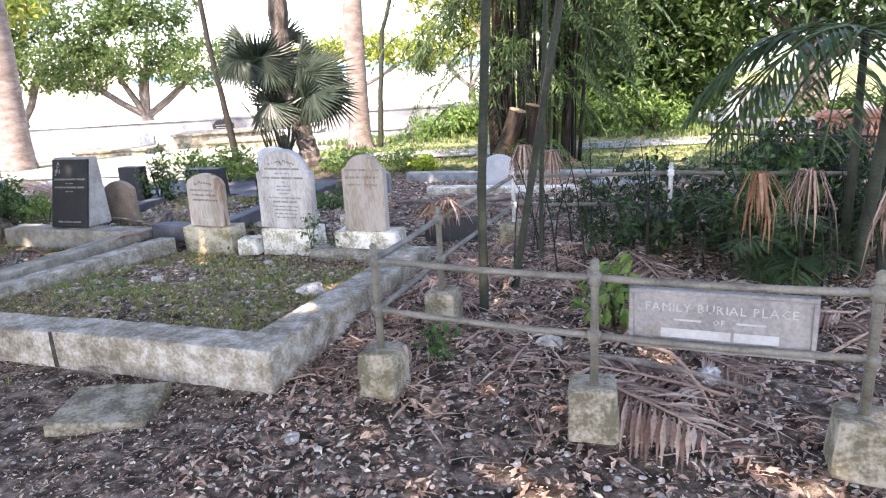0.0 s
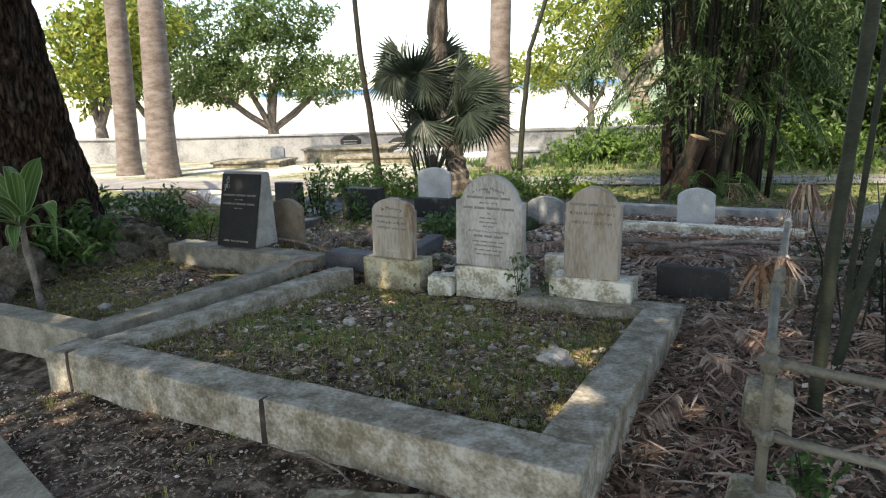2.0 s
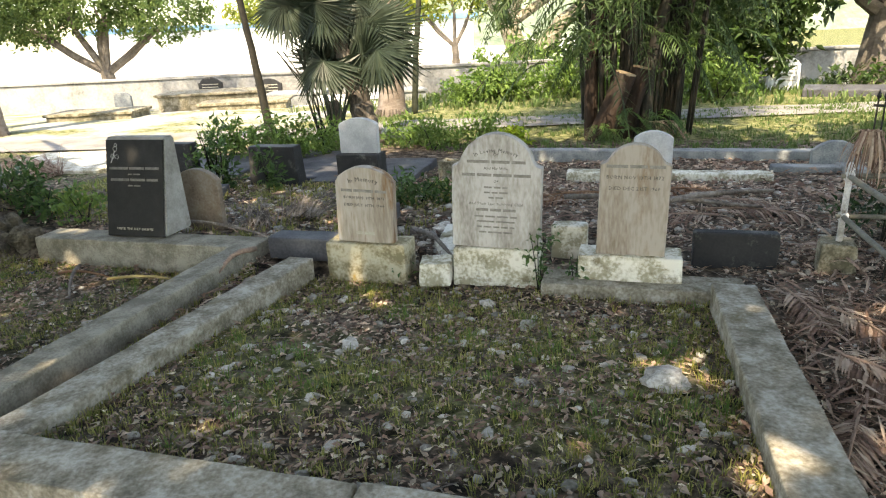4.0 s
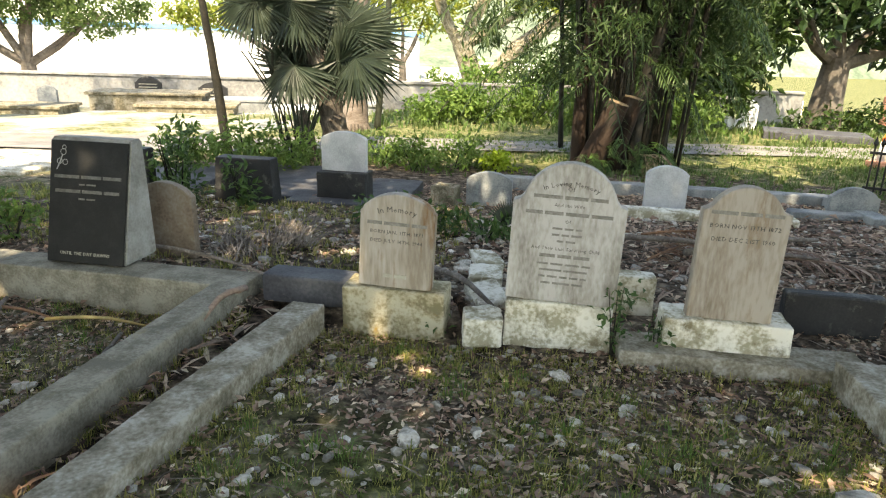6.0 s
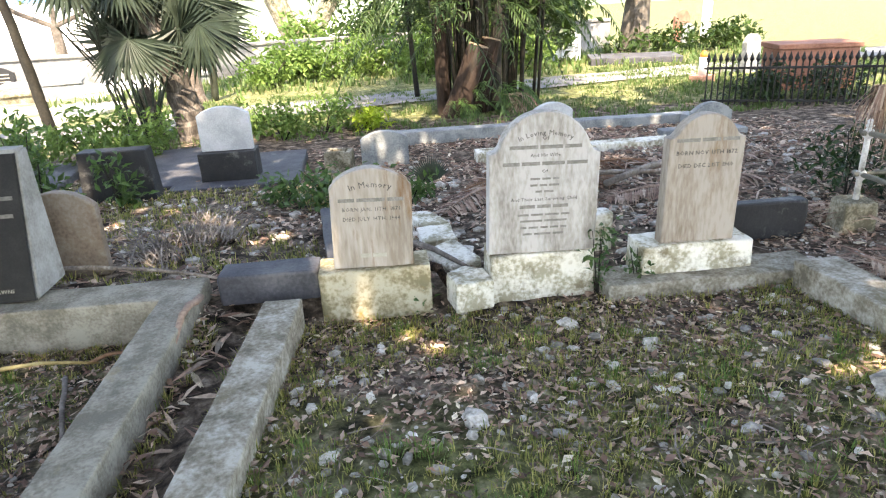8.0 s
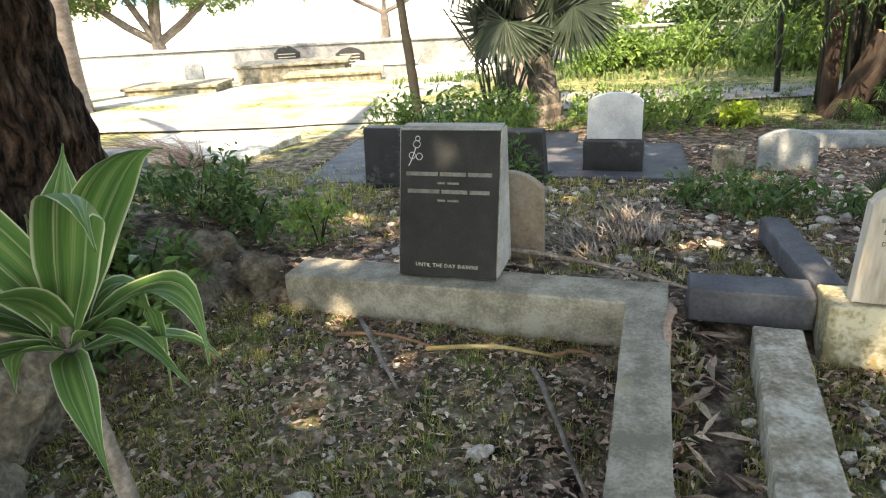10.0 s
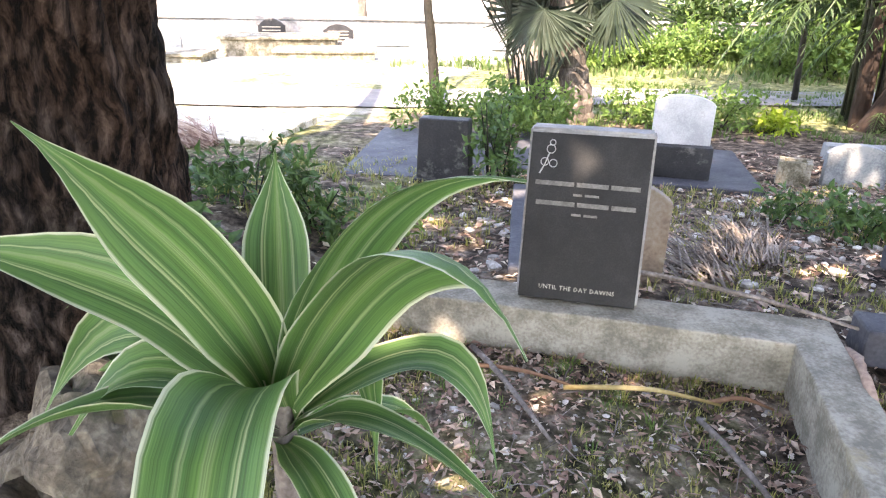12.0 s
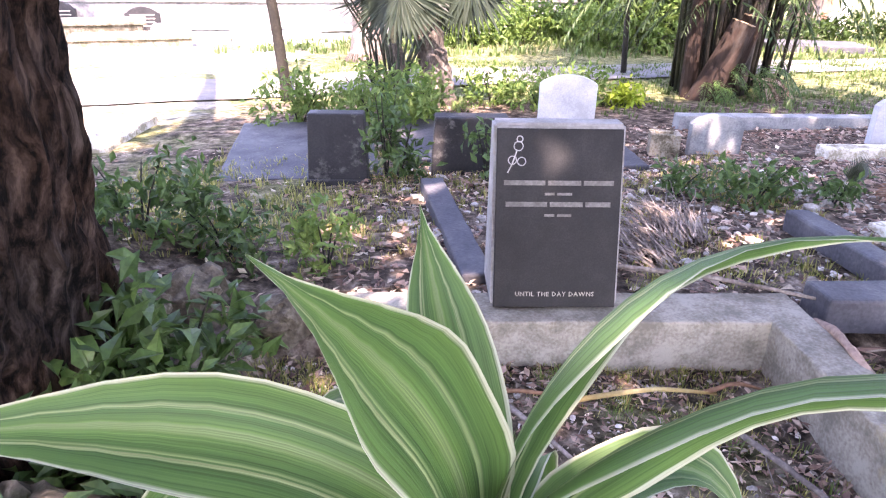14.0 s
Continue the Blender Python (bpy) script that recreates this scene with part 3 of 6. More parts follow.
def leaf(pile, p, way, up, length, width, fold=0.25):
    """A pointed leaf of four triangles, folded along its midrib."""
    way, side = way.normalized(), way.cross(up)
    if side.length < 1e-4:
        side = Vector((1, 0, 0))
    side.normalize()
    nrm = side.cross(way)
    mid = p + way * length * 0.45
    lift = nrm * width * fold
    pile.add([tuple(p), tuple(mid + side * width / 2 + lift), tuple(p + way * length - nrm * length * 0.12), tuple(mid - side * width / 2 + lift), tuple(mid)],
             [(0, 1, 4), (1, 2, 4), (2, 3, 4), (3, 0, 4)])


def rand_way(r, up=0.0):
    z = r.uniform(-1, 1)
    b = r.uniform(0, 2 * math.pi)
    k = math.sqrt(1 - z * z)
    return Vector((k * math.cos(b), k * math.sin(b), z + up)).normalized()


def crown(blobs, count, length, width, seed, shell=0.45, droop=0.0, pile=None):
    """Leaves in many small clumps scattered through overlapping blobs (x, y, z, rx, ry, rz), so that the outline is uneven and has gaps."""
    r = random.Random(seed)
    pile = pile or Pile()
    vol = [b[3] * b[4] * b[5] for b in blobs]
    clumps = max(8, count // 14)
    for _ in range(clumps):
        b = r.choices(blobs, vol)[0]
        w = rand_way(r)
        k = r.uniform(shell, 1.0) ** 0.6
        c = Vector((b[0] + w.x * b[3] * k, b[1] + w.y * b[4] * k, b[2] + w.z * b[5] * k))
        for _ in range(14):
            p = c + rand_way(r) * length * r.uniform(0.2, 1.6)
            d = rand_way(r, 0.1 - droop)
            s = r.uniform(0.65, 1.25)
            leaf(pile, p, d, rand_way(r, 1.2), length * s, width * s)
    return pile


# ---- ground, roads, far wall ----
def axis_lines(lo, hi, step, reach):
    mid = list(np.arange(lo, hi + 1e-6, step))
    out, d = [], step
    edge = hi
    while edge < reach:
        d *= 1.28
        edge += d
        out.append(edge)
    left, d, edge = [], step, lo
    while edge > -reach:
        d *= 1.28
        edge -= d
        left.append(edge)
    return left[::-1] + mid + out


def build_ground():
    xs, ys = axis_lines(-9.0, 4.0, 0.075, 1800), axis_lines(1.2, 12.0, 0.075, 1800)
    verts = [(x, y, ground_z(x, y)) for y in ys for x in xs]
    n = len(xs)
    faces = [(j * n + i, j * n + i + 1, (j + 1) * n + i + 1, (j + 1) * n + i) for j in range(len(ys) - 1) for i in range(n - 1)]
    me = bpy.data.meshes.new("ground")
    me.from_pydata(verts, [], faces)
    me.polygons.foreach_set("use_smooth", [True] * len(me.polygons))
    g, overlit_share = [], []
    for x, y, _ in verts:
        q = PLOT_INV @ Vector((x, y, 0))
        a, v = q.x, q.y
        k = 0.12
        k = max(k, 0.52 * band(a, -3.3, -0.2, 0.3) * band(v, 0.2, 2.3, 0.7))
        k = max(k, 0.44 * band(a, -6, -3.6, 0.3) * band(v, 0.4, 2.8, 0.3))
        k = max(k, 0.42 * smooth(-a, 4.2, 5.6) * smooth(v, 3.2, 4.2))
        k = max(k, 0.75 * smooth(v + 0.12 * abs(a), 8.6, 10.5))
        k = max(k, 0.8 * smooth(-a, 6.5, 9) * smooth(v, 4.5, 6.5))
        k = max(k, 0.34 * smooth(-a, 2.0, 4.0) * (1 - smooth(v, -0.3, 0.2)))
        g.append(k)
        # share of painted sun glare: strongest on the far-left ground
        overlit_share.append(0.52 * smooth(-a, 6.0, 8.5) * smooth(v, 6.2, 8.0) + 0.18 * smooth(v, 22, 30) * smooth(-a - 3, 6, 14))
    me.attributes.new("overlit", "FLOAT", "POINT").data.foreach_set("value", overlit_share)
    me.attributes.new("grass", "FLOAT", "POINT").data.foreach_set("value", g)
    me.materials.append(EARTH)
    return tagged(new("ground", me), "brown earth with leaf litter, moss and thin patchy grass", "ground", kind="structure")


build_ground()


def strip(name, mat, centre, half, lift, label, step=0.4, thick=0.0):
    """A paved strip that follows the earth along a centre line of (x, y) points."""
    pts = [Vector((x, y)) for x, y in centre]
    line = []
    for p, q in zip(pts, pts[1:]):
        n = max(1, int((q - p).length / step))
        line += [p.lerp(q, i / n) for i in range(n)]
    line.append(pts[-1])
    pile, cols = Pile(), 5
    verts, faces = [], []
    for i, p in enumerate(line):
        d = (line[min(i + 1, len(line) - 1)] - line[max(0, i - 1)]).normalized()
        s = Vector((-d.y, d.x))
        for c in range(cols):
            k = (c / (cols - 1) * 2 - 1) * half * (1 + 0.06 * noise.noise(Vector((p.x * 1.5, p.y * 1.5, c))))
            w = p + s * k
            verts.append((w.x, w.y, ground_z(w.x, w.y) + lift + 0.006 * noise.noise(Vector((w.x * 5, w.y * 5, 1)))))
    for i in range(len(line) - 1):
        for c in range(cols - 1):
            faces.append((i * cols + c, (i + 1) * cols + c, (i + 1) * cols + c + 1, i * cols + c + 1))
    pile.add(verts, faces)
    ob = part(name, pile, mat, shade=True)
    return tagged(ob, label, name.split("_")[0], kind="structure")


strip("pavement", KERB_GREY, [(-16.0, 11.5), (-4.48, 4.16), (-2.69, 3.03), (2.0, 0.05), (9.0, -4.4)], 0.11, 0.035, "flush concrete edging of the asphalt path")
strip("road", ASPHALT, [(-17.0, 10.0), (-5.35, 2.75), (-3.5, 1.65), (1.2, -1.3), (8.0, -5.6)], 1.55, 0.022, "worn dark asphalt path")
strip("road_2", PALE_TRACK, [(-40, 17.5), (-14, 16.2), (-8, 15.6), (-2, 15.9), (3, 15.9), (7, 15.6), (14, 15.0), (40, 13.5)], 1.0, 0.03, "dusty grey track across the far grass", 0.8)


def kerb(name, parts, label, mat, group="grave kerbs"):
    """A grave surround: each side is one worn block (centre a, v, sizes, foot, top at start and at end, turn)."""
    root = thing(name, at(0, 0), label, "grave kerb", group)
    for i, (a, v, sx, sy, z0, z1, turn, pitch) in enumerate(parts):
        part("kerb_side", block(sx, sy, z1 - z0, 0.011, 0.005, 0.07, i + len(name), z0=0), mat, root, m=pose(a, v, z0, pitch, 0, turn), shade=False)
    return root


main = kerb("grave_kerb", [
    (-0.765, 0.125, 1.57, 0.25, -0.24, 0.045, 0, 0), (-2.335, 0.125, 1.54, 0.252, -0.26, 0.030, 0, 0), (-3.225, 0.12, 0.215, 0.255, -0.34, 0.018, 0, 0),
    (-0.10, 1.36, 0.245, 2.23, -0.28, 0.003, 0, -2.2), (-3.07, 1.42, 0.20, 2.36, -0.30, -0.030, -3.5, -1.6), (-0.62, 2.66, 1.25, 0.28, -0.36, -0.125, 0, 0)],
    "limewashed concrete grave surround, weathered and cracked at the joints", KERB)
# recessed joints of the front kerb
for a, w in ((-1.556, 0.035), (-3.112, 0.03)):
    part("joint", block(w, 0.06, 0.27, 0.003, 0.004, 0.05, 3), surf("dark_joint", (0.02, 0.018, 0.014), (0.04, 0.034, 0.026), (0.07, 0.06, 0.045), 9, 50), main, m=pose(a, 0.026, -0.235))
left = kerb("grave_kerb", [
    (-3.555, 1.66, 0.20, 2.55, -0.36, -0.030, 0, -0.6), (-4.88, 0.45, 2.86, 0.20, -0.40, -0.02, 0, 0), (-4.50, 2.835, 2.09, 0.28, -0.40, -0.045, 0, 0)],
    "grey concrete grave surround with a stained inner face", KERB_GREY)

# worn rubble edging along the far side of the sunken plot
for i in range(9):
    r = random.Random(i)
    v = 0.7 + i * 0.30
    rub = part("edging_stone", lump(0.30 + r.random() * 0.12, 0.36, 0.30 + r.random() * 0.14, i, 3, 0.35), BOULDER, left, m=pose(-6.15 + r.uniform(-0.05, 0.05), v, -0.36, r.uniform(-8, 8), r.uniform(-8, 8), r.uniform(-20, 20)))


# ---- headstones ----
def inscription(stone, front, rows):
    """Rows: (kind, text or width, height above the stone's foot, size, material, words)."""
    for i, (what, text, z, size, mat, words) in enumerate(rows):
        m = pose(0, front - 0.0015, z)
        if what == "arc":
            part("lettering", letters(text, size, mat, 0.34), mat, stone, m=m)
        elif what == "cast":
            for one in letters(text, size, mat, apart=True):
                part("letter", one, mat, stone, m=m)
        elif what == "text":
            part("lettering", letters(text, size, mat), mat, stone, m=m)
        else:
            for word in bar_row(text, size, words, i):
                part("lettering", word, mat, stone, m=m)


def headstone(a, v, z, profile, thick, mat, label, rows=(), base=None, base_mat=None, lean=0.0, tilt=0.0, name="headstone", rz=0.0):
    root = thing(name, at(a, v, z, rz), label, "headstone", "headstones")
    slab = part("stone", slab_from(profile, thick), mat, root, m=pose(0, 0, 0, lean, tilt, 0))
    inscription(slab, 0, rows)
    if base:
        sx, sy, sz, dy = base
        part("plinth", block(sx, sy, sz, 0.012, 0.008, 0.07, int(a * 10)), base_mat or mat, root, "flaking limewashed plinth", m=pose(0, dy, -sz))
    return root


headstone(-1.575, 2.70, 0.040, arch_profile(0.60, 0.775, 0.185, 0.055, 0.035), 0.10, MARBLE, "weathered pale marble headstone with an arched top and dark lettering",
          [("arc", "In Loving Memory", 0.655, 0.036, LETTER, 0), ("text", "Of", 0.628, 0.034, LETTER, 0), ("bar", 0.40, 0.582, 0.019, LETTER_SOFT, 3), ("text", "And His Wife", 0.540, 0.026, LETTER, 0),
           ("bar", 0.47, 0.494, 0.019, LETTER_SOFT, 4), ("text", "Of", 0.452, 0.028, LETTER, 0), ("bar", 0.17, 0.415, 0.011, LETTER_SOFT, 3), ("bar", 0.17, 0.380, 0.011, LETTER_SOFT, 3), ("bar", 0.11, 0.345, 0.011, LETTER_SOFT, 2),
           ("text", "And Their Last Surviving Child", 0.300, 0.026, LETTER, 0), ("bar", 0.28, 0.258, 0.018, LETTER_SOFT, 3), ("bar", 0.30, 0.215, 0.011, LETTER_SOFT, 4), ("bar", 0.27, 0.180, 0.011, LETTER_SOFT, 2), ("bar", 0.27, 0.142, 0.011, LETTER_SOFT, 5),
           ("bar", 0.24, 0.105, 0.011, LETTER_SOFT, 3)],
          (0.585, 0.26, 0.36, 0.10), LIME, 0.0, 1.5)
headstone(-2.505, 2.665, 0.050, arch_profile(0.425, 0.545, 0.075, 0.02, 0.03), 0.085, STREAKED, "small rust-streaked marble headstone with a low arched top",
          [("arc", "In Memory", 0.445, 0.045, LETTER, 0), ("bar", 0.35, 0.368, 0.019, LETTER_SOFT, 3), ("text", "BORN JAN. 11TH. 1871", 0.318, 0.029, LETTER, 0), ("text", "DIED JULY 14TH. 1944", 0.266, 0.029, LETTER, 0), ("bar", 0.15, 0.06, 0.022, LETTER_PALE, 2)],
          (0.60, 0.25, 0.30, 0.085), YELLOW_BASE, 0, 2.0)
headstone(-0.695, 2.67, 0.038, arch_profile(0.425, 0.715, 0.10, 0.05, 0.03), 0.085, TAN_STONE, "tall tan-stained marble headstone with a shouldered arch",
          [("bar", 0.36, 0.568, 0.019, LETTER_SOFT, 3), ("text", "BORN NOV 13TH 1872", 0.498, 0.032, LETTER, 0), ("text", "DIED DEC 21ST 1960", 0.428, 0.032, LETTER, 0)],
          (0.645, 0.25, 0.34, 0.085), LIME, 0, 1.0)


def black_desk_stone():
    """Dark granite face on a cement wedge whose front leans back."""
    root = thing("headstone", at(-4.60, 2.80, -0.035), "black granite headstone on a leaning cement wedge with white lettering", "headstone", "headstones")
    w, h, back, d0, d1 = 0.57, 0.785, 0.19, 0.36, 0.32
    bm = bmesh.new()
    prof = [(0.012, 0), (d0, 0), (d1, h), (back + 0.012, h)]
    for sgn in (-1, 1):
        [bm.verts.new((sgn * w / 2, y, z)) for y, z in prof]
    bm.verts.ensure_lookup_table()
    vs = bm.verts
    bm.faces.new([vs[i] for i in (3, 2, 1, 0)])
    bm.faces.new([vs[i] for i in (4, 5, 6, 7)])
    for i in range(4):
        j = (i + 1) % 4
        bm.faces.new([vs[i], vs[j], vs[4 + j], vs[4 + i]])
    bmesh.ops.recalc_face_normals(bm, faces=bm.faces)
    bmesh.ops.bevel(bm, geom=list(bm.edges), offset=0.012, segments=2, affect="EDGES")
    part("wedge", bm, CEMENT_SIDE, root, "grey cement wedge")
    face = part("face", slab_from([(-w / 2 + 0.012, 0.004), (w / 2 - 0.012, 0.004), (w / 2 - 0.012, 0.79), (-w / 2 + 0.012, 0.79)], 0.03, 0.004), GRANITE, root, "polished black granite face", m=pose(0, 0, 0, -math.degrees(math.atan2(back, h)), 0, 0))
    inscription(face, 0, [("bar", 0.49, 0.548, 0.021, ENGRAVED, 3), ("bar", 0.13, 0.505, 0.011, ENGRAVED, 2), ("bar", 0.47, 0.455, 0.021, ENGRAVED, 3), ("bar", 0.13, 0.412, 0.011, ENGRAVED, 2),
                          ("text", "UNTIL THE DAY DAWNS", 0.055, 0.029, LETTER_PALE, 0)])
    rose = tube([(-0.225, -0.001, 0.60), (-0.205, -0.001, 0.64), (-0.185, -0.001, 0.70)], [0.003, 0.003, 0.003], 5)
    for cx, cz, rr in ((-0.18, 0.715, 0.02), (-0.205, 0.655, 0.018), (-0.165, 0.65, 0.018), (-0.175, 0.745, 0.013)):
        ring = [(cx + rr * math.cos(b * math.pi / 5), -0.001, cz + rr * math.sin(b * math.pi / 5)) for b in range(11)]
        tube(ring, [0.0022] * 11, 4, pile=rose)
    part("engraved_rose", rose, LETTER_WHITE, face, m=pose(0, 0, 0))


black_desk_stone()
headstone(-4.385, 3.38, -0.14, arch_profile(0.44, 0.55, 0.10, 0.0, 0.0), 0.07, BROWN_STONE, "small plain brown sandstone marker with a rounded top")
headstone(-3.92, 5.98, 0.07, arch_profile(0.50, 0.43, 0.06, 0.02, 0.02), 0.09, WHITE_STONE, "pale grey headstone on a dark painted plinth", (), (0.55, 0.30, 0.36, 0.05), DARK_STONE)
headstone(-2.362, 6.355, -0.33, arch_profile(0.51, 0.42, 0.07, 0.02, 0.02), 0.09, BLUE_STONE, "low blue-grey headstone with a rounded top")
headstone(-0.433, 6.617, -0.39, arch_profile(0.45, 0.62, 0.07, 0.02, 0.02), 0.09, WHITE_STONE, "pale headstone with a rounded top beside the bamboo")
headstone(1.568, 6.82, -0.50, arch_profile(0.50, 0.58, 0.09, 0.03, 0.02), 0.09, BLUE_STONE, "blue-grey headstone with a rounded top at the kerb corner")


def dark_marker(a, v, z, w, h, d, label, rz=0.0):
    root = thing("dark_headstone", at(a, v, z, rz), label, "headstone", "dark headstones")
    part("stone", block(w, d, h, 0.012, 0.002, 0.2, int(v * 7), taper=0.10), DARK_STONE, root)
    part("footing", block(w * 1.06, d * 1.5, 0.06, 0.01, 0.004, 0.2, 2), DARK_STONE, root, m=pose(0, 0, -0.04))
    return root


dark_marker(-5.843, 5.10, -0.17, 0.46, 0.52, 0.16, "small upright dark painted headstone on a slate ledger")
dark_marker(-4.804, 5.50, -0.25, 0.66, 0.50, 0.22, "wide dark painted headstone with sloping sides")


def ledger(a, v, z, sx, sy, sz, mat, label, rz=0.0, rx=0.0, category="ledger stone"):
    ob = part("ledger_stone", block(sx, sy, sz, 0.015, 0.008, 0.15, int(a * 13 + v)), mat, m=at(a, v, z, rz, rx))
    return tagged(ob, label, category, "ledger stones")


ledger(-6.30, 6.15, -0.36, 1.3, 2.0, 0.17, DARK_LEDGER, "dark slate ledger strewn with dry leaves", 8)
ledger(-4.93, 6.75, -0.38, 1.1, 1.9, 0.17, DARK_LEDGER, "dark slate ledger behind a dark headstone", 4)
ledger(-3.87, 6.40, -0.38, 1.25, 1.5, 0.17, DARK_LEDGER, "dark slate ledger under a pale headstone", 2)
ledger(-3.09, 2.88, -0.155, 0.55, 0.22, 0.175, DARK_LEDGER, "low dark kerb block with a worn pale top", 0)
ledger(-2.76, 3.55, -0.16, 0.16, 1.05, 0.14, DARK_LEDGER, "narrow dark kerb half sunk in litter", 6)
ledger(-5.02, 4.03, -0.21, 0.17, 1.63, 0.14, DARK_LEDGER, "narrow dark kerb half buried in dry leaves", 8)
ledger(-0.005, 3.15, -0.25, 0.54, 0.10, 0.33, DARK_STONE, "low dark slate slab standing on edge", 0)
ledger(-1.12, 3.25, -0.22, 0.26, 0.14, 0.29, LIME, "small limewashed block behind the headstones", 0)
ledger(-1.99, 2.66, -0.22, 0.22, 0.20, 0.17, LIME, "small broken limewashed block between two plinths", 10)
ledger(1.33, 6.72, -0.34, 0.9, 0.18, 0.16, BLUE_STONE, "blue-grey kerb beside a headstone", 0, category="kerb")
ledger(-0.30, 6.20, -0.36, 2.2, 0.22, 0.20, LIME, "pale limewashed kerb before a headstone", 0, category="kerb")
ledger(-0.35, 7.60, -0.40, 3.9, 0.20, 0.24, BLUE_STONE, "long blue-grey kerb behind the headstones", 0, category="kerb")
ledger(1.65, 7.05, -0.38, 0.20, 1.25, 0.22, BLUE_STONE, "short blue-grey kerb closing the plot", 6, category="kerb")

for i, (a, v, sx, sy, rz) in enumerate(((-2.02, 3.2, 0.22, 0.34, 8), (-2.08, 3.62, 0.24, 0.30, -14), (-2.12, 4.02, 0.20, 0.36, 5), (-2.0, 2.86, 0.16, 0.12, 25))):
    p = PLOT @ Vector((a, v, 0))
    ob = part("rubble_stone", block(sx, sy, 0.09, 0.014, 0.014, 0.05, 31 + i), LIME, m=pose(p.x, p.y, ground_z(p.x, p.y) - 0.02, 3 - 2 * i, 4 * i - 5, rz))
    tagged(ob, "broken pale limewashed stone half sunk in rubble", "stone", "rubble stones")

planter = thing("planter", at(-2.857, 6.40, -0.36, -12), "small broken concrete flower box", "planter")
for sgn in (-1, 1):
    part("side", block(0.05, 0.22, 0.27, 0.006, 0.006, 0.1, 3), CONCRETE, planter, m=pose(sgn * 0.115, 0, 0))
    part("end", block(0.18, 0.045, 0.27, 0.006, 0.006, 0.1, 5), CONCRETE, planter, m=pose(0, sgn * 0.085, 0))
part("floor", block(0.16, 0.10, 0.05, 0.004, 0.003, 0.1, 5), CONCRETE, planter)

slab = part("broken_slab", block(0.50, 0.40, 0.075, 0.012, 0.010, 0.05, 5), CONCRETE, m=pose(-1.67, 3.35, ground_z(-1.67, 3.35) - 0.003, 3, 2, 4))
tagged(slab, "broken flat concrete slab lying on the earth before the kerb", "slab")


# ---- iron railing round the burial place ----
def railing():
    root = thing("iron_railing", at(0, 0), "low grey-painted iron pipe railing on concrete blocks", "railing")
    spots = [(0.605, 0.17, 0.53), (1.720, 0.009, 0.54), (2.749, -0.037, 0.545), (3.779, -0.083, 0.55), (0.60, 1.15, 0.52), (0.62, 3.15, 0.47), (2.0, 3.25, 0.48), (3.6, 3.25, 0.46)]
    for i, (a, v, top) in enumerate(spots):
        g = -0.20
        blk = part("footing", block(0.225, 0.225, 0.25 if v < 1 else 0.24, 0.022, 0.010, 0.06, i, taper=0.08), CONCRETE, root, "mossy concrete footing", m=pose(a, v, g, 2 * math.sin(i * 5), 2 * math.cos(i * 3), 8 * math.sin(i * 2.3)))
        p = Pile()
        tube([(a, v, g + 0.22), (a + 0.004, v, top - 0.03), (a + 0.004, v, top + 0.035)], [0.020, 0.019, 0.019], 8, pile=p)
        for z, r in ((top - 0.005, 0.032), (top - 0.27, 0.031)):
            tube([(a + 0.004, v, z - 0.03), (a + 0.004, v, z - 0.018), (a + 0.004, v, z + 0.018), (a + 0.004, v, z + 0.03)], [0.021, r, r, 0.021], 10, pile=p)
        tube([(a + 0.004, v, top + 0.03), (a + 0.004, v, top + 0.045), (a + 0.004, v, top + 0.055), (a + 0.004, v, top + 0.075), (a + 0.004, v, top + 0.088)], [0.014, 0.026, 0.016, 0.020, 0.006], 10, pile=p)
        part("post", p, WHITE_IRON if v > 3 else IRON, root, shade=True)

    def rail(s, e, drop, r):
        (a0, v0, t0), (a1, v1, t1) = spots[s], spots[e]
        k = 0.03
        pts = [(a0 + (a1 - a0) * f, v0 + (v1 - v0) * f, t0 + (t1 - t0) * f - drop - 0.008 * math.sin(f * math.pi)) for f in (-k, 0.2, 0.4, 0.6, 0.8, 1 + k)]
        part("rail", tube(pts, [r] * 6, 8), IRON, root, shade=True)

    for s, e in ((0, 1), (1, 2), (2, 3), (0, 4), (4, 5), (5, 6), (6, 7)):
        rail(s, e, 0.0, 0.0175)
        rail(s, e, 0.265, 0.0165)


railing()


def plaque():
    root = thing("plaque", at(2.219, 0.022, 0.235, -2.6), "grey painted plaque with raised lettering fixed behind the railing", "sign")
    panel = part("panel", slab_from([(-0.355, 0), (0.355, 0), (0.355, 0.262), (-0.355, 0.262)], 0.03, 0.006), PLAQUE, root)
    for x, z, sx, sz in ((0, 0, 0.71, 0.02), (0, 0.242, 0.71, 0.02), (-0.345, 0.02, 0.02, 0.222), (0.345, 0.02, 0.02, 0.222)):
        part("moulding", block(sx, 0.02, sz, 0.005, 0.002, 0.2, 4), PLAQUE, root, m=pose(x, -0.004, z))
    inscription(panel, -0.002, [("cast", "FAMILY BURIAL PLACE", 0.168, 0.052, LETTER_WHITE, 0), ("cast", "OF", 0.118, 0.036, LETTER_WHITE, 0), ("bar", 0.46, 0.052, 0.04, LETTER_WHITE, 2)])
    part("rule", bar_row(0.12, 0.008, 1, 2)[0], LETTER_WHITE, panel, m=pose(-0.12, -0.004, 0.128))
    part("rule", bar_row(0.12, 0.008, 1, 2)[0], LETTER_WHITE, panel, m=pose(0.12, -0.004, 0.128))


plaque()


# ---- trees ----
def place_z(x, y):
    return ground_z(x, y)


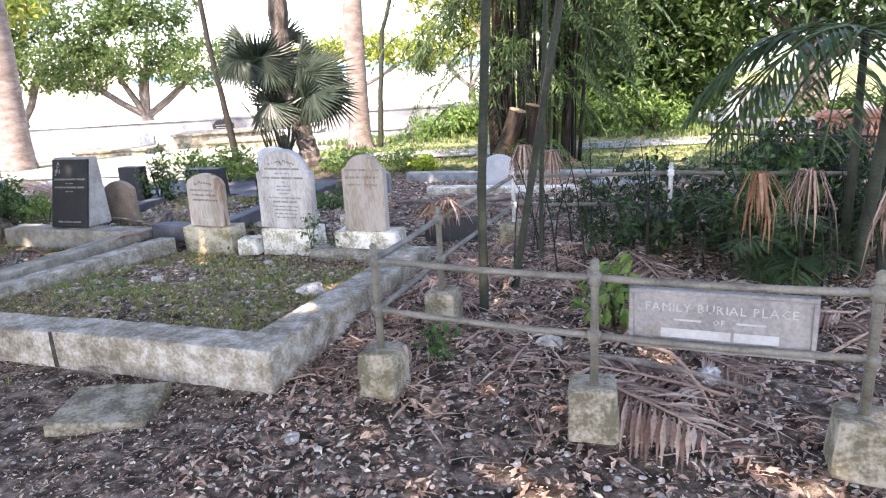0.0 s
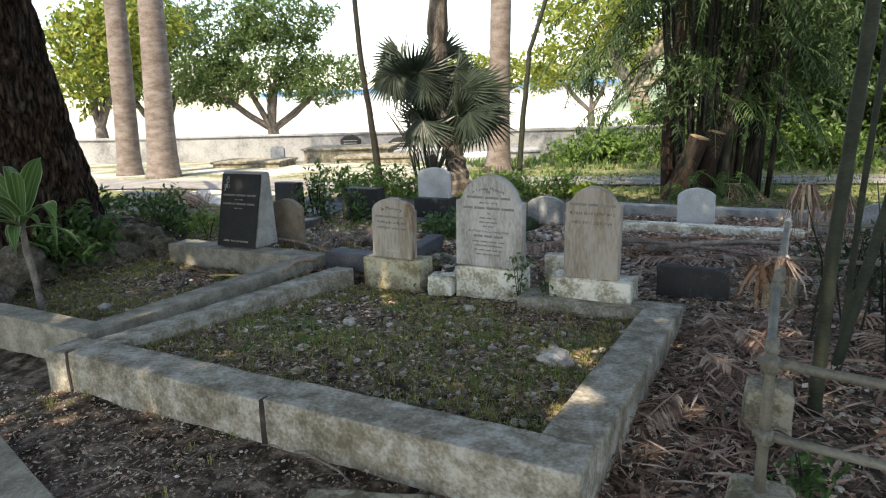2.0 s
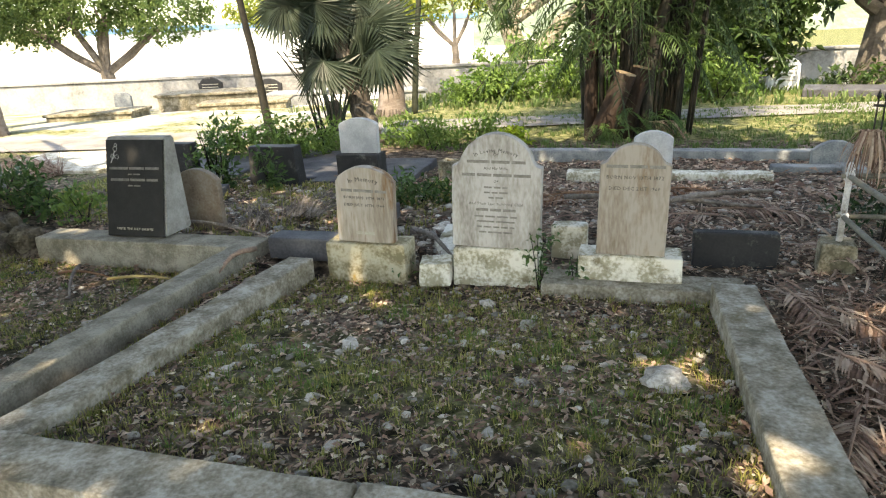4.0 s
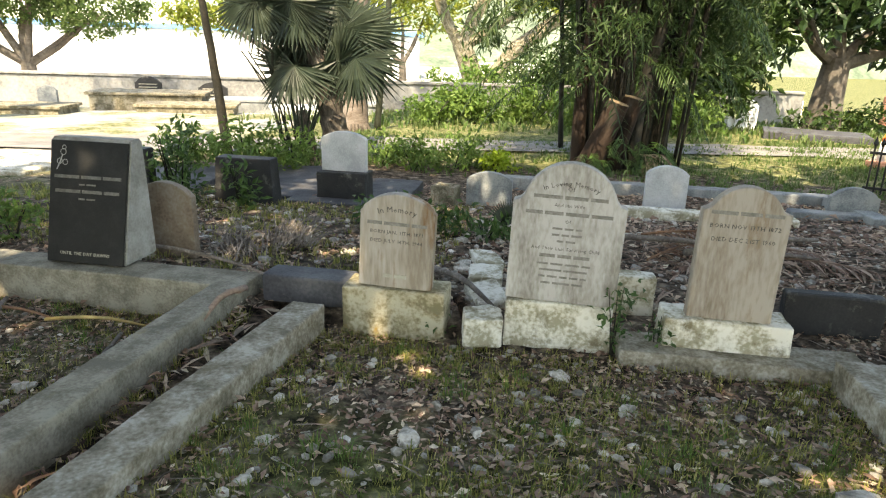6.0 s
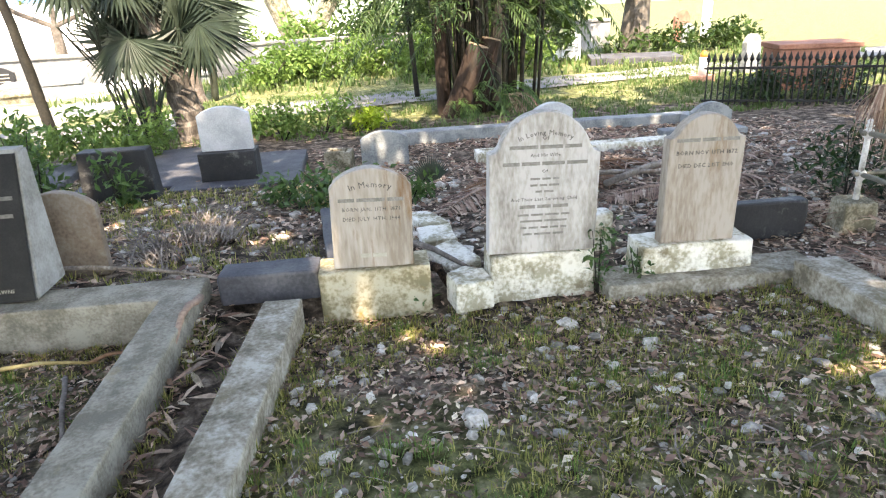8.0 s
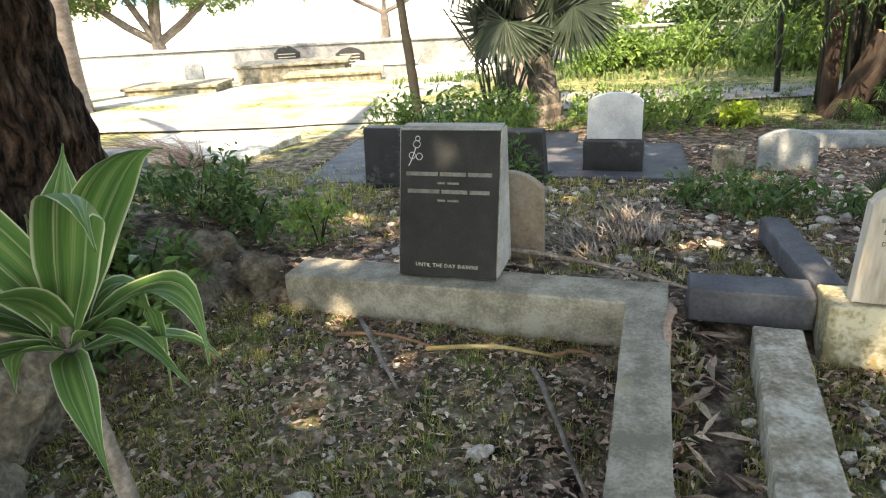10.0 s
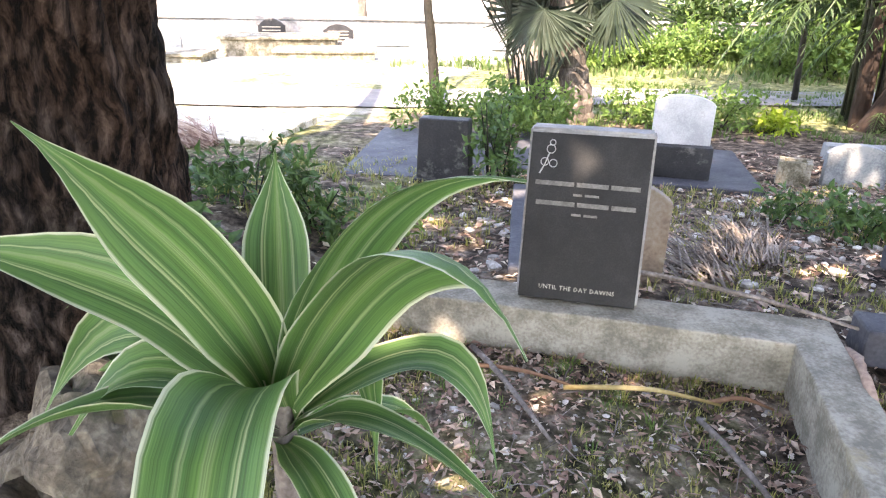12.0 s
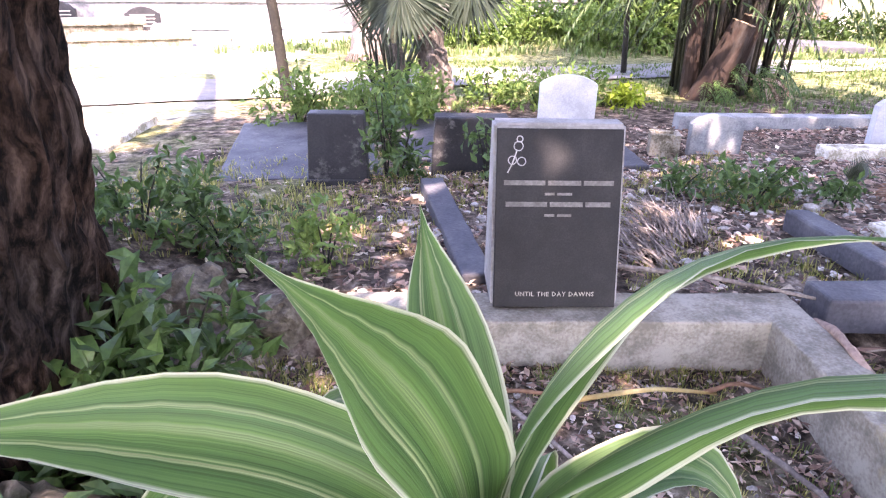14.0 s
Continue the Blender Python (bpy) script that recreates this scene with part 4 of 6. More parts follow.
def big_tree():
    x, y = -6.88, 7.55
    z = place_z(x, y) - 0.15
    root = thing("large_tree", pose(x, y, z), "large old tree with dark rough furrowed bark and a spreading crown", "tree")
    H = [(0, 0, 0), (0.03, -0.10, 0.35), (0.09, -0.24, 0.8), (0.16, -0.44, 1.5), (0.23, -0.72, 2.4), (0.28, -0.95, 3.5), (0.3, -1.1, 4.8), (0.2, -1.3, 6.0)]
    R = [0.785, 0.765, 0.745, 0.72, 0.70, 0.65, 0.55, 0.38]
    pile = Pile()
    pts, rad = [], []
    for i in range(len(H) - 1):
        for k in range(20):
            f = k / 20
            pts.append(Vector(H[i]).lerp(Vector(H[i + 1]), f))
            rad.append(R[i] * (1 - f) + R[i + 1] * f)
    verts, faces, sides = [], [], 150
    for i, p in enumerate(pts):
        for s in range(sides):
            b = 2 * math.pi * s / sides
            c = Vector((math.cos(b) * 3.2, math.sin(b) * 3.2, p.z * 0.7))
            ridge = abs(noise.noise(c * 2.2)) * 0.09 + abs(noise.noise(c * 5.5 + Vector((3, 3, p.z * 1.2)))) * 0.06 + 0.02 * noise.noise(c * 13)
            flare = 0.05 * math.exp(-p.z * 2.2) * (1 + math.sin(b * 5 + 1))
            r = rad[i] * (0.93 + ridge + flare + 0.08 * noise.noise(Vector((math.cos(b), math.sin(b), p.z * 0.5))))
            verts.append((p.x + r * math.cos(b), p.y + r * math.sin(b), p.z))
    for i in range(len(pts) - 1):
        for s in range(sides):
            t2 = (s + 1) % sides
            faces.append((i * sides + s, i * sides + t2, (i + 1) * sides + t2, (i + 1) * sides + s))
    pile.add(verts, faces)
    part("trunk", pile, BARK, root, shade=False)
    r = random.Random(3)
    for i in range(9):
        b = 2 * math.pi * i / 9 + 0.3
        reach = r.uniform(4, 7.5)
        pts = [(0.1 + math.cos(b) * reach * f + r.uniform(-0.2, 0.2), -1.2 + math.sin(b) * reach * f, 5.2 + 3.2 * f + r.uniform(-0.2, 0.2)) for f in (0, 0.25, 0.5, 0.75, 1)]
        part("limb", tube(pts, [0.30, 0.22, 0.16, 0.10, 0.05], 8, 0.1, i), BARK, root)
    # out of view: clump rows laid out by where their shade must fall
    blobs = []
    for i in range(10):
        for j in range(8):
            blobs.append((-7.0 + i * 2.1 + r.uniform(-0.6, 0.6), -15.0 + j * 2.0 + r.uniform(-0.6, 0.6), 8.0 + r.uniform(-0.9, 1.3), r.uniform(1.3, 1.9), r.uniform(1.3, 1.9), r.uniform(0.5, 1.0)))
    part("crown", crown(blobs, 37000, 0.44, 0.27, 5, 0.05), CROWN, root)
    # unseen extra clumps, added to keep the sun off the headstones
    part("crown", crown([(4.8, -6.3, 8.4, 1.5, 1.2, 0.6), (3.5, -10.4, 8.4, 1.7, 1.5, 0.6), (3.9, -6.0, 8.6, 1.0, 1.0, 0.5)], 2300, 0.40, 0.25, 6, 0.05), CROWN, root)


big_tree()


def royal_palm(x, y, r0, h, lean=(0.0, 0.0), seed=0, label="tall palm with a smooth ringed brown trunk"):
    z = place_z(x, y) - 0.1
    root = thing("palm_tree", pose(x, y, z), label, "palm", "palms")
    pts, rad = [], []
    for i in range(60):
        f = i / 59
        pts.append((lean[0] * f * h, lean[1] * f * h, f * h))
        swell = 1 + 0.12 * math.sin(f * 3.0 + seed) - 0.25 * f + 0.35 * math.exp(-f * 30)
        rad.append(r0 * swell * (1 + 0.012 * (i % 2)))
    part("trunk", tube(pts, rad, 20, 0.03, seed), PALM_BARK, root, shade=True)
    rt = Pile()
    r = random.Random(seed)
    for i in range(40):
        b = r.uniform(0, 6.28)
        tube([(math.cos(b) * r0 * 1.05, math.sin(b) * r0 * 1.05, 0.28), (math.cos(b) * r0 * 1.5, math.sin(b) * r0 * 1.5, 0.02)], [0.02, 0.025], 4, pile=rt)
    part("root_mass", rt, SABAL_BARK, root)
    top = Pile()
    for i in range(16):
        frond(top, Vector((lean[0] * h, lean[1] * h, h)), 2 * math.pi * i / 16 + r.random(), r.uniform(0.1, 0.9), 3.0, 0.5, r)
    part("crown", top, FEATHER, root)


def frond(pile, p, turn, rise, length, leaflet, r, droop=1.0, pairs=24):
    """A feather leaf: a bent midrib with leaflets on both sides."""
    d = Vector((math.cos(turn), math.sin(turn), 0))
    side = Vector((-d.y, d.x, 0))
    pts = []
    for i in range(9):
        f = i / 8
        pts.append(p + d * length * (f - 0.12 * f * f) + Vector((0, 0, length * (rise * f - droop * 0.75 * f * f))))
    tube(pts, [0.022 * (1 - 0.8 * i / 8) * length / 2.5 + 0.003 for i in range(9)], 5, pile=pile)
    for i in range(pairs):
        f = 0.12 + 0.86 * i / pairs
        k = f * 8
        j = min(7, int(k))
        q = pts[j].lerp(pts[j + 1], k - j)
        along = (pts[j + 1] - pts[j]).normalized()
        ln = leaflet * (0.45 + math.sin(math.pi * min(1, f * 1.05)) * 0.7) * r.uniform(0.8, 1.15)
        for sgn in (-1, 1):
            w = (side * sgn + along * 0.75 + Vector((0, 0, r.uniform(-0.55, 0.1)))).normalized()
            leaf(pile, q, w, Vector((0, 0, 1)), ln, 0.032 * length / 2 + 0.012, 0.15)
    return pile


royal_palm(-13.9, 18.8, 0.29, 11, (0.055, 0.0), 1)
royal_palm(-12.3, 18.1, 0.36, 12, (0.055, 0.0), 2)
royal_palm(-2.7, 18.7, 0.33, 12, (0.03, 0.0), 4, "tall palm with a smooth pale trunk in the sun")


def thin_tree(x, y, r0, pts, label, name="thin_tree", mat=None, seed=0):
    z = place_z(x, y) - 0.1
    root = thing(name, pose(x, y, z), label, "tree", "thin trees")
    line = [Vector(p) for p in pts]
    fine = []
    for p, q in zip(line, line[1:]):
        fine += [p.lerp(q, k / 6) + Vector((noise.noise(p * 3 + Vector((k, 0, seed))) * 0.02, 0, 0)) for k in range(6)]
    fine.append(line[-1])
    part("trunk", tube(fine, [r0 * (1 - 0.55 * i / len(fine)) for i in range(len(fine))], 9, 0.1, seed), mat or DARK_STEM, root, shade=True)
    top = line[-1]
    part("crown", crown([(top.x, top.y, top.z + 0.6, 1.6, 1.6, 1.0)], 500, 0.22, 0.09, seed), FEATHER, root)
    return root


thin_tree(-4.76, 14.5, 0.085, [(0, 0, 0), (-0.10, 0, 1.2), (-0.30, 0, 3.0), (-0.5, 0, 7.5)], "thin dark leaning tree trunk")
thin_tree(-2.15, 18.8, 0.085, [(0, 0, 0), (0.12, 0, 1.5), (0.30, 0, 3.2), (0.9, 0, 5.0), (1.4, 0, 7)], "thin grey leaning sapling", seed=2, mat=STEM)
thin_tree(1.35, 15.6, 0.055, [(0, 0, 0), (-0.1, 0, 1.5), (-0.25, 0, 3.5), (-0.3, 0, 7)], "thin dark sapling beside the cane clump", seed=5)


def sabal():
    x, y = -3.02, 13.6
    z = place_z(x, y) - 0.08
    root = thing("fan_palm", pose(x, y, z), "fan palm with a rough fibrous trunk and stiff dark fans", "palm")
    line = [(0.14, 0, 0), (0.08, 0, 0.5), (-0.04, 0, 1.1), (-0.26, 0, 2.0), (-0.24, 0, 3.2), (0.05, 0, 6.5)]
    fine = []
    for p, q in zip(line, line[1:]):
        fine += [Vector(p).lerp(Vector(q), k / 8) for k in range(8)]
    part("trunk", tube(fine, [0.24 - 0.07 * min(1, i / 12) + 0.012 * (i % 3) for i in range(len(fine))], 14, 0.22, 4), SABAL_BARK, root)
    part("stump", tube([(-0.35, 0.05, 0), (-0.38, 0.05, 0.5), (-0.45, 0.05, 0.85)], [0.16, 0.11, 0.08], 9, 0.2, 7), SABAL_BARK, root)
    r = random.Random(12)
    for i in range(11):
        a0 = r.uniform(-0.7, -0.35)
        part("stalk", tube([(a0, r.uniform(-0.15, 0.15), 0), (a0 - r.uniform(0.0, 0.35), 0, 0.9), (a0 - r.uniform(0.1, 0.7), 0, 1.7)], [0.018, 0.014, 0.01], 5), STEM, root)
    for i in range(24):
        hub = Vector((r.uniform(-1.15, 0.45), r.uniform(-0.45, 0.45), r.uniform(1.45, 2.75)))
        base = Vector((-0.3, 0, 0.9 + (hub.z - 1.45) * 0.8)) if i % 2 else Vector((-0.5 + r.uniform(-0.1, 0.1), 0, 0.05))
        bend = base.lerp(hub, 0.6) + Vector((0, 0, 0.25))
        pile = tube([base, bend, hub], [0.018, 0.014, 0.010], 5)
        way = Vector(((hub.x + 0.3) * 0.9 + r.uniform(-0.3, 0.3), r.uniform(-0.4, 0.4), r.uniform(-1.0, 0.55))).normalized()
        front = Vector((r.uniform(-0.8, 0.8), -1, r.uniform(-0.3, 0.7)))
        side = way.cross(front).normalized()
        up = side.cross(way)
        rad = r.uniform(0.65, 0.95)
        for k in range(34):
            g = math.radians(-112 + 224 * k / 33)
            w = way * math.cos(g) + side * math.sin(g) + up * (0.25 * math.cos(2 * g) + r.uniform(-0.06, 0.06)) + Vector((0, 0, -0.18))
            leaf(pile, hub, w, up, rad * r.uniform(0.85, 1.05), 0.07, 0.35)
        part("fan_leaf", pile, FAN, root)


sabal()


def cane_clump():
    """Cut leaning tree with a thicket of dark canes and feathery leaves behind it."""
    x, y = 1.30, 13.1
    z = place_z(x, y) - 0.1
    root = thing("cane_clump", pose(x, y, z), "thicket of dark canes round cut reddish tree stems", "bamboo clump")
    ends = [[(-0.34, -0.1, 0), (-0.28, -0.13, 0.3), (-0.12, -0.2, 0.75), (0.0, -0.26, 1.15)], [(0.02, 0.0, 0), (0.16, -0.05, 0.6), (0.30, -0.12, 1.22)]]
    for k, line in enumerate(ends):
        rad = ([0.27, 0.20, 0.175, 0.165], [0.22, 0.17, 0.15])[k]
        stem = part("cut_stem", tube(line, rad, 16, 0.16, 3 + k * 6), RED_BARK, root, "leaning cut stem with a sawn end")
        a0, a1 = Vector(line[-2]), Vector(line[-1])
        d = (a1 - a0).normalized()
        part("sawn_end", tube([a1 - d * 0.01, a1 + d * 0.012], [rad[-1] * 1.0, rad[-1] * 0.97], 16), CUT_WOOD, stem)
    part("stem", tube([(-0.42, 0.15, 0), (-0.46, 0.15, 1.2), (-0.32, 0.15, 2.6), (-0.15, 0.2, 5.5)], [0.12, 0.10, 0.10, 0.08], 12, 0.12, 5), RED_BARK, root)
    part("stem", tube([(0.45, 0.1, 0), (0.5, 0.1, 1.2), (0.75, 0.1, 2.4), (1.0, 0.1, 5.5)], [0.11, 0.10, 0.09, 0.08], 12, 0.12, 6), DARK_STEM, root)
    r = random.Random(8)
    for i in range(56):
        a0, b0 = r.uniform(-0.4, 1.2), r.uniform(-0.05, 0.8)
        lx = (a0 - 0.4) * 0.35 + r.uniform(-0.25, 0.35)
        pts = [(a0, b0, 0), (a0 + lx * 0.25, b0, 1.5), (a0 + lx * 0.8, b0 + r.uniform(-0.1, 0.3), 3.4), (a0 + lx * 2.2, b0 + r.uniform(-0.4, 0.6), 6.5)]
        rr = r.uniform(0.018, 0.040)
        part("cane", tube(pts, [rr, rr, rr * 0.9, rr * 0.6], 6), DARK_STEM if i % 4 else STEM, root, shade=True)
    pile = Pile()
    for i in range(110):
        b = r.uniform(0, 6.28)
        d = r.uniform(0.3, 2.2)
        p = Vector((0.2 + math.cos(b) * d * 1.0, 0.3 + math.sin(b) * d * 0.6, r.uniform(1.25, 4.4)))
        frond(pile, p, b + r.uniform(-0.6, 0.6), r.uniform(-0.2, 0.3), r.uniform(0.7, 1.3), 0.22, r, 1.2, 14)
    part("foliage", pile, FEATHER, root)
    sprays = []
    for i in range(46):
        b, d = r.uniform(0, 6.28), r.uniform(0.5, 2.4)
        sprays.append((0.3 + math.cos(b) * d, 0.5 + math.sin(b) * d * 0.7, r.uniform(1.7, 4.6), r.uniform(0.3, 0.6), r.uniform(0.3, 0.5), r.uniform(0.35, 0.75)))
    part("foliage", crown(sprays, 15000, 0.17, 0.034, 61, 0.0, 0.55), FEATHER, root)
    # upper leaves out of view, added so that the clump lies in shade
    top = [(0.3 + 2.6 * math.cos(k * 2.4) * (0.35 + 0.08 * k), 0.5 + 2.2 * math.sin(k * 2.4) * (0.35 + 0.08 * k), 5.6 + 0.25 * (k % 4), 1.5, 1.4, 0.9) for k in range(9)]
    part("foliage", crown(top, 12000, 0.26, 0.06, 62, 0.0, 0.4), FEATHER, root)
    low = Pile()
    for i in range(26):
        b = r.uniform(3.6, 6.0)
        frond(low, Vector((r.uniform(-0.45, 0.7), -0.25, r.uniform(0.1, 0.6))), b, r.uniform(0.1, 0.5), r.uniform(0.35, 0.7), 0.13, r, 1.2, 12)
    part("undergrowth", low, SHRUB, root)
    dead = Pile()
    for i in range(10):
        frond(dead, Vector((0.55 + r.uniform(-0.2, 0.3), -0.1, 0.35)), r.uniform(4.2, 6.0), 0.2, r.uniform(0.4, 0.8), 0.12, r, 1.5, 14)
    part("dead_foliage", dead, DRY_FROND, root)


cane_clump()


def enclosure_palms():
    """Slender ringed palm stems inside the railing."""
    stems = [((0.35, 4.55), 0.030, [(0, 0), (0.02, 0.02), (0.11, 0.06), (0.28, 0.1)]),
             ((0.59, 5.0), 0.026, [(0, 0), (0.16, 0.0), (0.40, 0.0), (0.85, 0.0)]),
             ((0.87, 5.6), 0.018, [(0, 0), (0.02, 0), (0.08, 0), (0.2, 0)]),
             ((3.07, 4.9), 0.042, [(0, 0), (0.08, 0), (0.2, 0), (0.45, 0)]),
             ((3.32, 5.0), 0.036, [(0, 0), (-0.02, 0), (0.0, 0), (0.1, 0)])]
    for i, ((x, y), r0, lean) in enumerate(stems):
        z = place_z(x, y) - 0.05
        root = thing("slender_palm", pose(x, y, z), "slender ringed grey-green palm stem inside the railing", "palm", "slender palms")
        pts, rad = [], []
        hs = (0, 0.9, 2.2, 4.8)
        for k in range(3):
            for j in range(12):
                f = j / 12
                pts.append((lean[k][0] + (lean[k + 1][0] - lean[k][0]) * f, lean[k][1] + (lean[k + 1][1] - lean[k][1]) * f, hs[k] + (hs[k + 1] - hs[k]) * f))
                rad.append(r0 * (1.12 if j % 3 == 0 else 1.0) * (1 + 0.3 * math.exp(-len(pts) / 3)))
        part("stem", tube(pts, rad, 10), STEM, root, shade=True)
        r = random.Random(i)
        top = Pile()
        for k in range(8):
            frond(top, Vector(pts[-1]), 6.28 * k / 8 + r.random(), r.uniform(0.3, 0.9), 1.7, 0.34, r)
        part("crown", top, FEATHER, root)


enclosure_palms()


def leafy_tree(name, x, y, trunk_r, fork, blobs, count, size, mat, label, seed, bark=None, trunk_h=2.0, branches=5):
    z = place_z(x, y) - 0.1
    root = thing(name, pose(x, y, z), label, "tree", "trees beyond the graves")
    r = random.Random(seed)
    part("trunk", tube([(0, 0, 0), (0.05, 0, trunk_h * 0.5), (fork[0] * 0.5, 0, trunk_h)], [trunk_r * 1.3, trunk_r, trunk_r * 0.85], 12, 0.15, seed), bark or FAR_BARK, root)
    for i in range(branches):
        b = blobs[i % len(blobs)]
        e = Vector((b[0] + r.uniform(-0.4, 0.4), b[1], b[2] - b[5] * 0.3))
        s = Vector((fork[0] * 0.5, 0, trunk_h * 0.92))
        m1 = s.lerp(e, 0.4) + Vector((r.uniform(-0.2, 0.2), 0, -0.1))
        m2 = s.lerp(e, 0.75) + Vector((r.uniform(-0.3, 0.3), 0, 0.1))
        part("branch", tube([s, m1, m2, e], [trunk_r * 0.55, trunk_r * 0.4, trunk_r * 0.25, trunk_r * 0.1], 7, 0.1, i), bark or FAR_BARK, root)
    part("crown", crown(blobs, count, size, size * 0.5, seed, 0.35), mat, root)


# beyond the wall, left
leafy_tree("broad_tree", -21, 44, 0.45, (0, 0), [(-4, 0, 4.9, 3, 3, 1.8), (0, 0, 6.2, 4, 3, 2.6), (4, 0, 4.8, 3, 3, 1.8), (1.5, 0, 8.8, 3.5, 3, 2), (-3, 0, 8.5, 3.2, 3, 2)], 20000, 0.30, FAR_LEAF, "broad green tree behind the far wall", 21, trunk_h=1.6, branches=8)
leafy_tree("broad_tree", -31, 46, 0.45, (0, 0), [(-3, 0, 6, 4, 3, 2.6), (2, 0, 5.5, 3.5, 3, 2.2), (0, 0, 9, 4, 3, 2.4)], 17000, 0.30, FAR_LEAF, "broad green tree with spreading low limbs behind the wall", 22, trunk_h=1.6, branches=8)
leafy_tree("flame_tree", -29, 37, 0.4, (0, 0), [(0, 0, 6, 4, 3, 3), (3, 0, 8, 3, 3, 2)], 4500, 0.5, SUN_YELLOW_LEAF, "sunlit yellow-green tree behind the wall", 23)
leafy_tree("flame_tree", -9, 60, 0.35, (0, 0), [(-5, 0, 5.2, 4, 2, 1.1), (0, 0, 5.8, 5, 2, 1.2), (5, 0, 5.0, 4, 2, 1.0)], 3800, 0.5, SUN_YELLOW_LEAF, "flat-topped yellow-green tree in full sun", 24, trunk_h=2.6, branches=7)
leafy_tree("flame_tree", 1, 56, 0.3, (0, 0), [(-3, 0, 5.5, 3, 2, 2), (2, 0, 6.5, 3.5, 2, 2.5), (0, 0, 9, 3, 2, 2)], 4000, 0.45, SUN_YELLOW_LEAF, "yellow-green tree in full sun behind the graves", 25)
leafy_tree("fig_tree", 3.0, 35.5, 0.55, (-1.2, 0), [(-2.5, 0, 7, 3, 3, 2), (1, 0, 7.5, 3, 3, 2), (3.5, 0, 6.0, 2.5, 2.5, 1.6)], 4200, 0.40, SUN_YELLOW_LEAF, "pale forked tree with a leaning grey limb", 26, CONCRETE, 3.2)
part("leaning_limb", tube([(3.2, 35.4, -1.0), (5.0, 35.2, 1.6), (7.4, 35.0, 3.3), (9.5, 35, 4.4)], [0.5, 0.38, 0.3, 0.2], 10, 0.15, 2), CONCRETE)
tagged(bpy.data.objects["leaning_limb"], "pale leaning tree limb over the undergrowth", "tree limb")
leafy_tree("magnolia_tree", 6.0, 20.5, 0.22, (0, 0), [(-1.0, -0.2, 1.5, 1.5, 1.2, 1.0), (0.9, -0.2, 1.4, 1.5, 1.2, 0.9), (-1.4, 0, 2.6, 1.7, 1.5, 1.5), (0.8, 0, 2.4, 1.8, 1.5, 1.5), (0, 0, 4.0, 2.2, 1.7, 1.3), (1.8, -0.2, 3.0, 1.1, 1.1, 0.9), (-2.6, 0, 4.2, 1.5, 1.3, 1.3)], 14000, 0.28, CROWN, "dense dark glossy-leaved tree across the track", 27, trunk_h=1.2)
leafy_tree("dark_tree", 10.8, 20.8, 0.42, (0.3, 0), [(-1.1, 0, 3.9, 2.2, 2, 1.4), (1.5, 0, 3.6, 2.4, 2, 1.5), (0, 0, 5.8, 2.7, 2.3, 1.4), (3.6, 0, 3.6, 1.7, 1.6, 1.2)], 6000, 0.36, DARK_LEAF, "dark evergreen tree with a thick grey trunk", 28, FAR_BARK, 2.2)
leafy_tree("dark_tree", 9.6, 11.6, 0.24, (1.2, 0), [(1, 0, 5.5, 2.5, 2, 1.6), (3, 0, 6, 2.5, 2, 1.6)], 2600, 0.30, DARK_LEAF, "leaning dark tree behind a red-brown tomb", 29, DARK_STEM, 3.5)


def undergrowth(name, spots, count, size, mat, label, seed, category="bush", kind=""):
    """A bush: for each head (x, y, rx, ry, h) some stems and a loose mass of leaves."""
    x0, y0 = spots[0][0], spots[0][1]
    root = thing(name, pose(x0, y0, place_z(x0, y0)), label, category, "bushes")
    rr = random.Random(seed)
    total = sum(rx * ry * h for _, _, rx, ry, h in spots)
    for k, (x, y, rx, ry, h) in enumerate(spots):
        g = place_z(x, y) - place_z(x0, y0)
        dx, dy = x - x0, y - y0
        part("foliage", crown([(dx, dy, g + h * 0.45, rx, ry, h * 0.52)], int(count * rx * ry * h / total), size, size * 0.45, seed + k, 0.1), mat, root)
        for q in range(3):
            b = rr.uniform(0, 6.28)
            part("stem", tube([(dx, dy, g - 0.04), (dx + math.cos(b) * rx * 0.3, dy + math.sin(b) * ry * 0.3, g + h * 0.45), (dx + math.cos(b) * rx * 0.6, dy + math.sin(b) * ry * 0.6, g + h * 0.8)], [size * 0.09, size * 0.07, size * 0.03], 5), DARK_STEM, root)
    return root


undergrowth("bush", [(2.5, 33, 2.5, 1.5, 2.2), (5.5, 30, 3, 1.5, 2.0), (8.5, 29, 3, 1.5, 1.8)], 4200, 0.32, WEED, "rank green undergrowth along the far edge of the field", 31)
undergrowth("bush", [(4.5, 27, 2.6, 1.5, 2.8), (8, 26, 2.5, 1.4, 2.4)], 2600, 0.32, CROWN, "dark bushes under the far trees", 32)
undergrowth("bush", [(4.2, 19.2, 1.5, 0.8, 1.3), (5.6, 18.8, 1.2, 0.7, 1.1), (3.2, 19.5, 1.0, 0.8, 1.5)], 2600, 0.20, WEED, "green bush across the track", 33)
undergrowth("bush", [(0.2, 21.5, 0.9, 0.6, 1.0), (-0.6, 21, 0.7, 0.5, 0.8)], 900, 0.22, WEED, "spiky green bush in the sun by the pale palm", 34)
undergrowth("bush", [(-4.08, 12.02, 0.65, 0.45, 0.75), (-4.90, 12.26, 0.5, 0.4, 0.6), (-3.51, 12.46, 0.45, 0.4, 0.55)], 1900, 0.105, WEED, "bright leafy bush between the dark stones", 35)
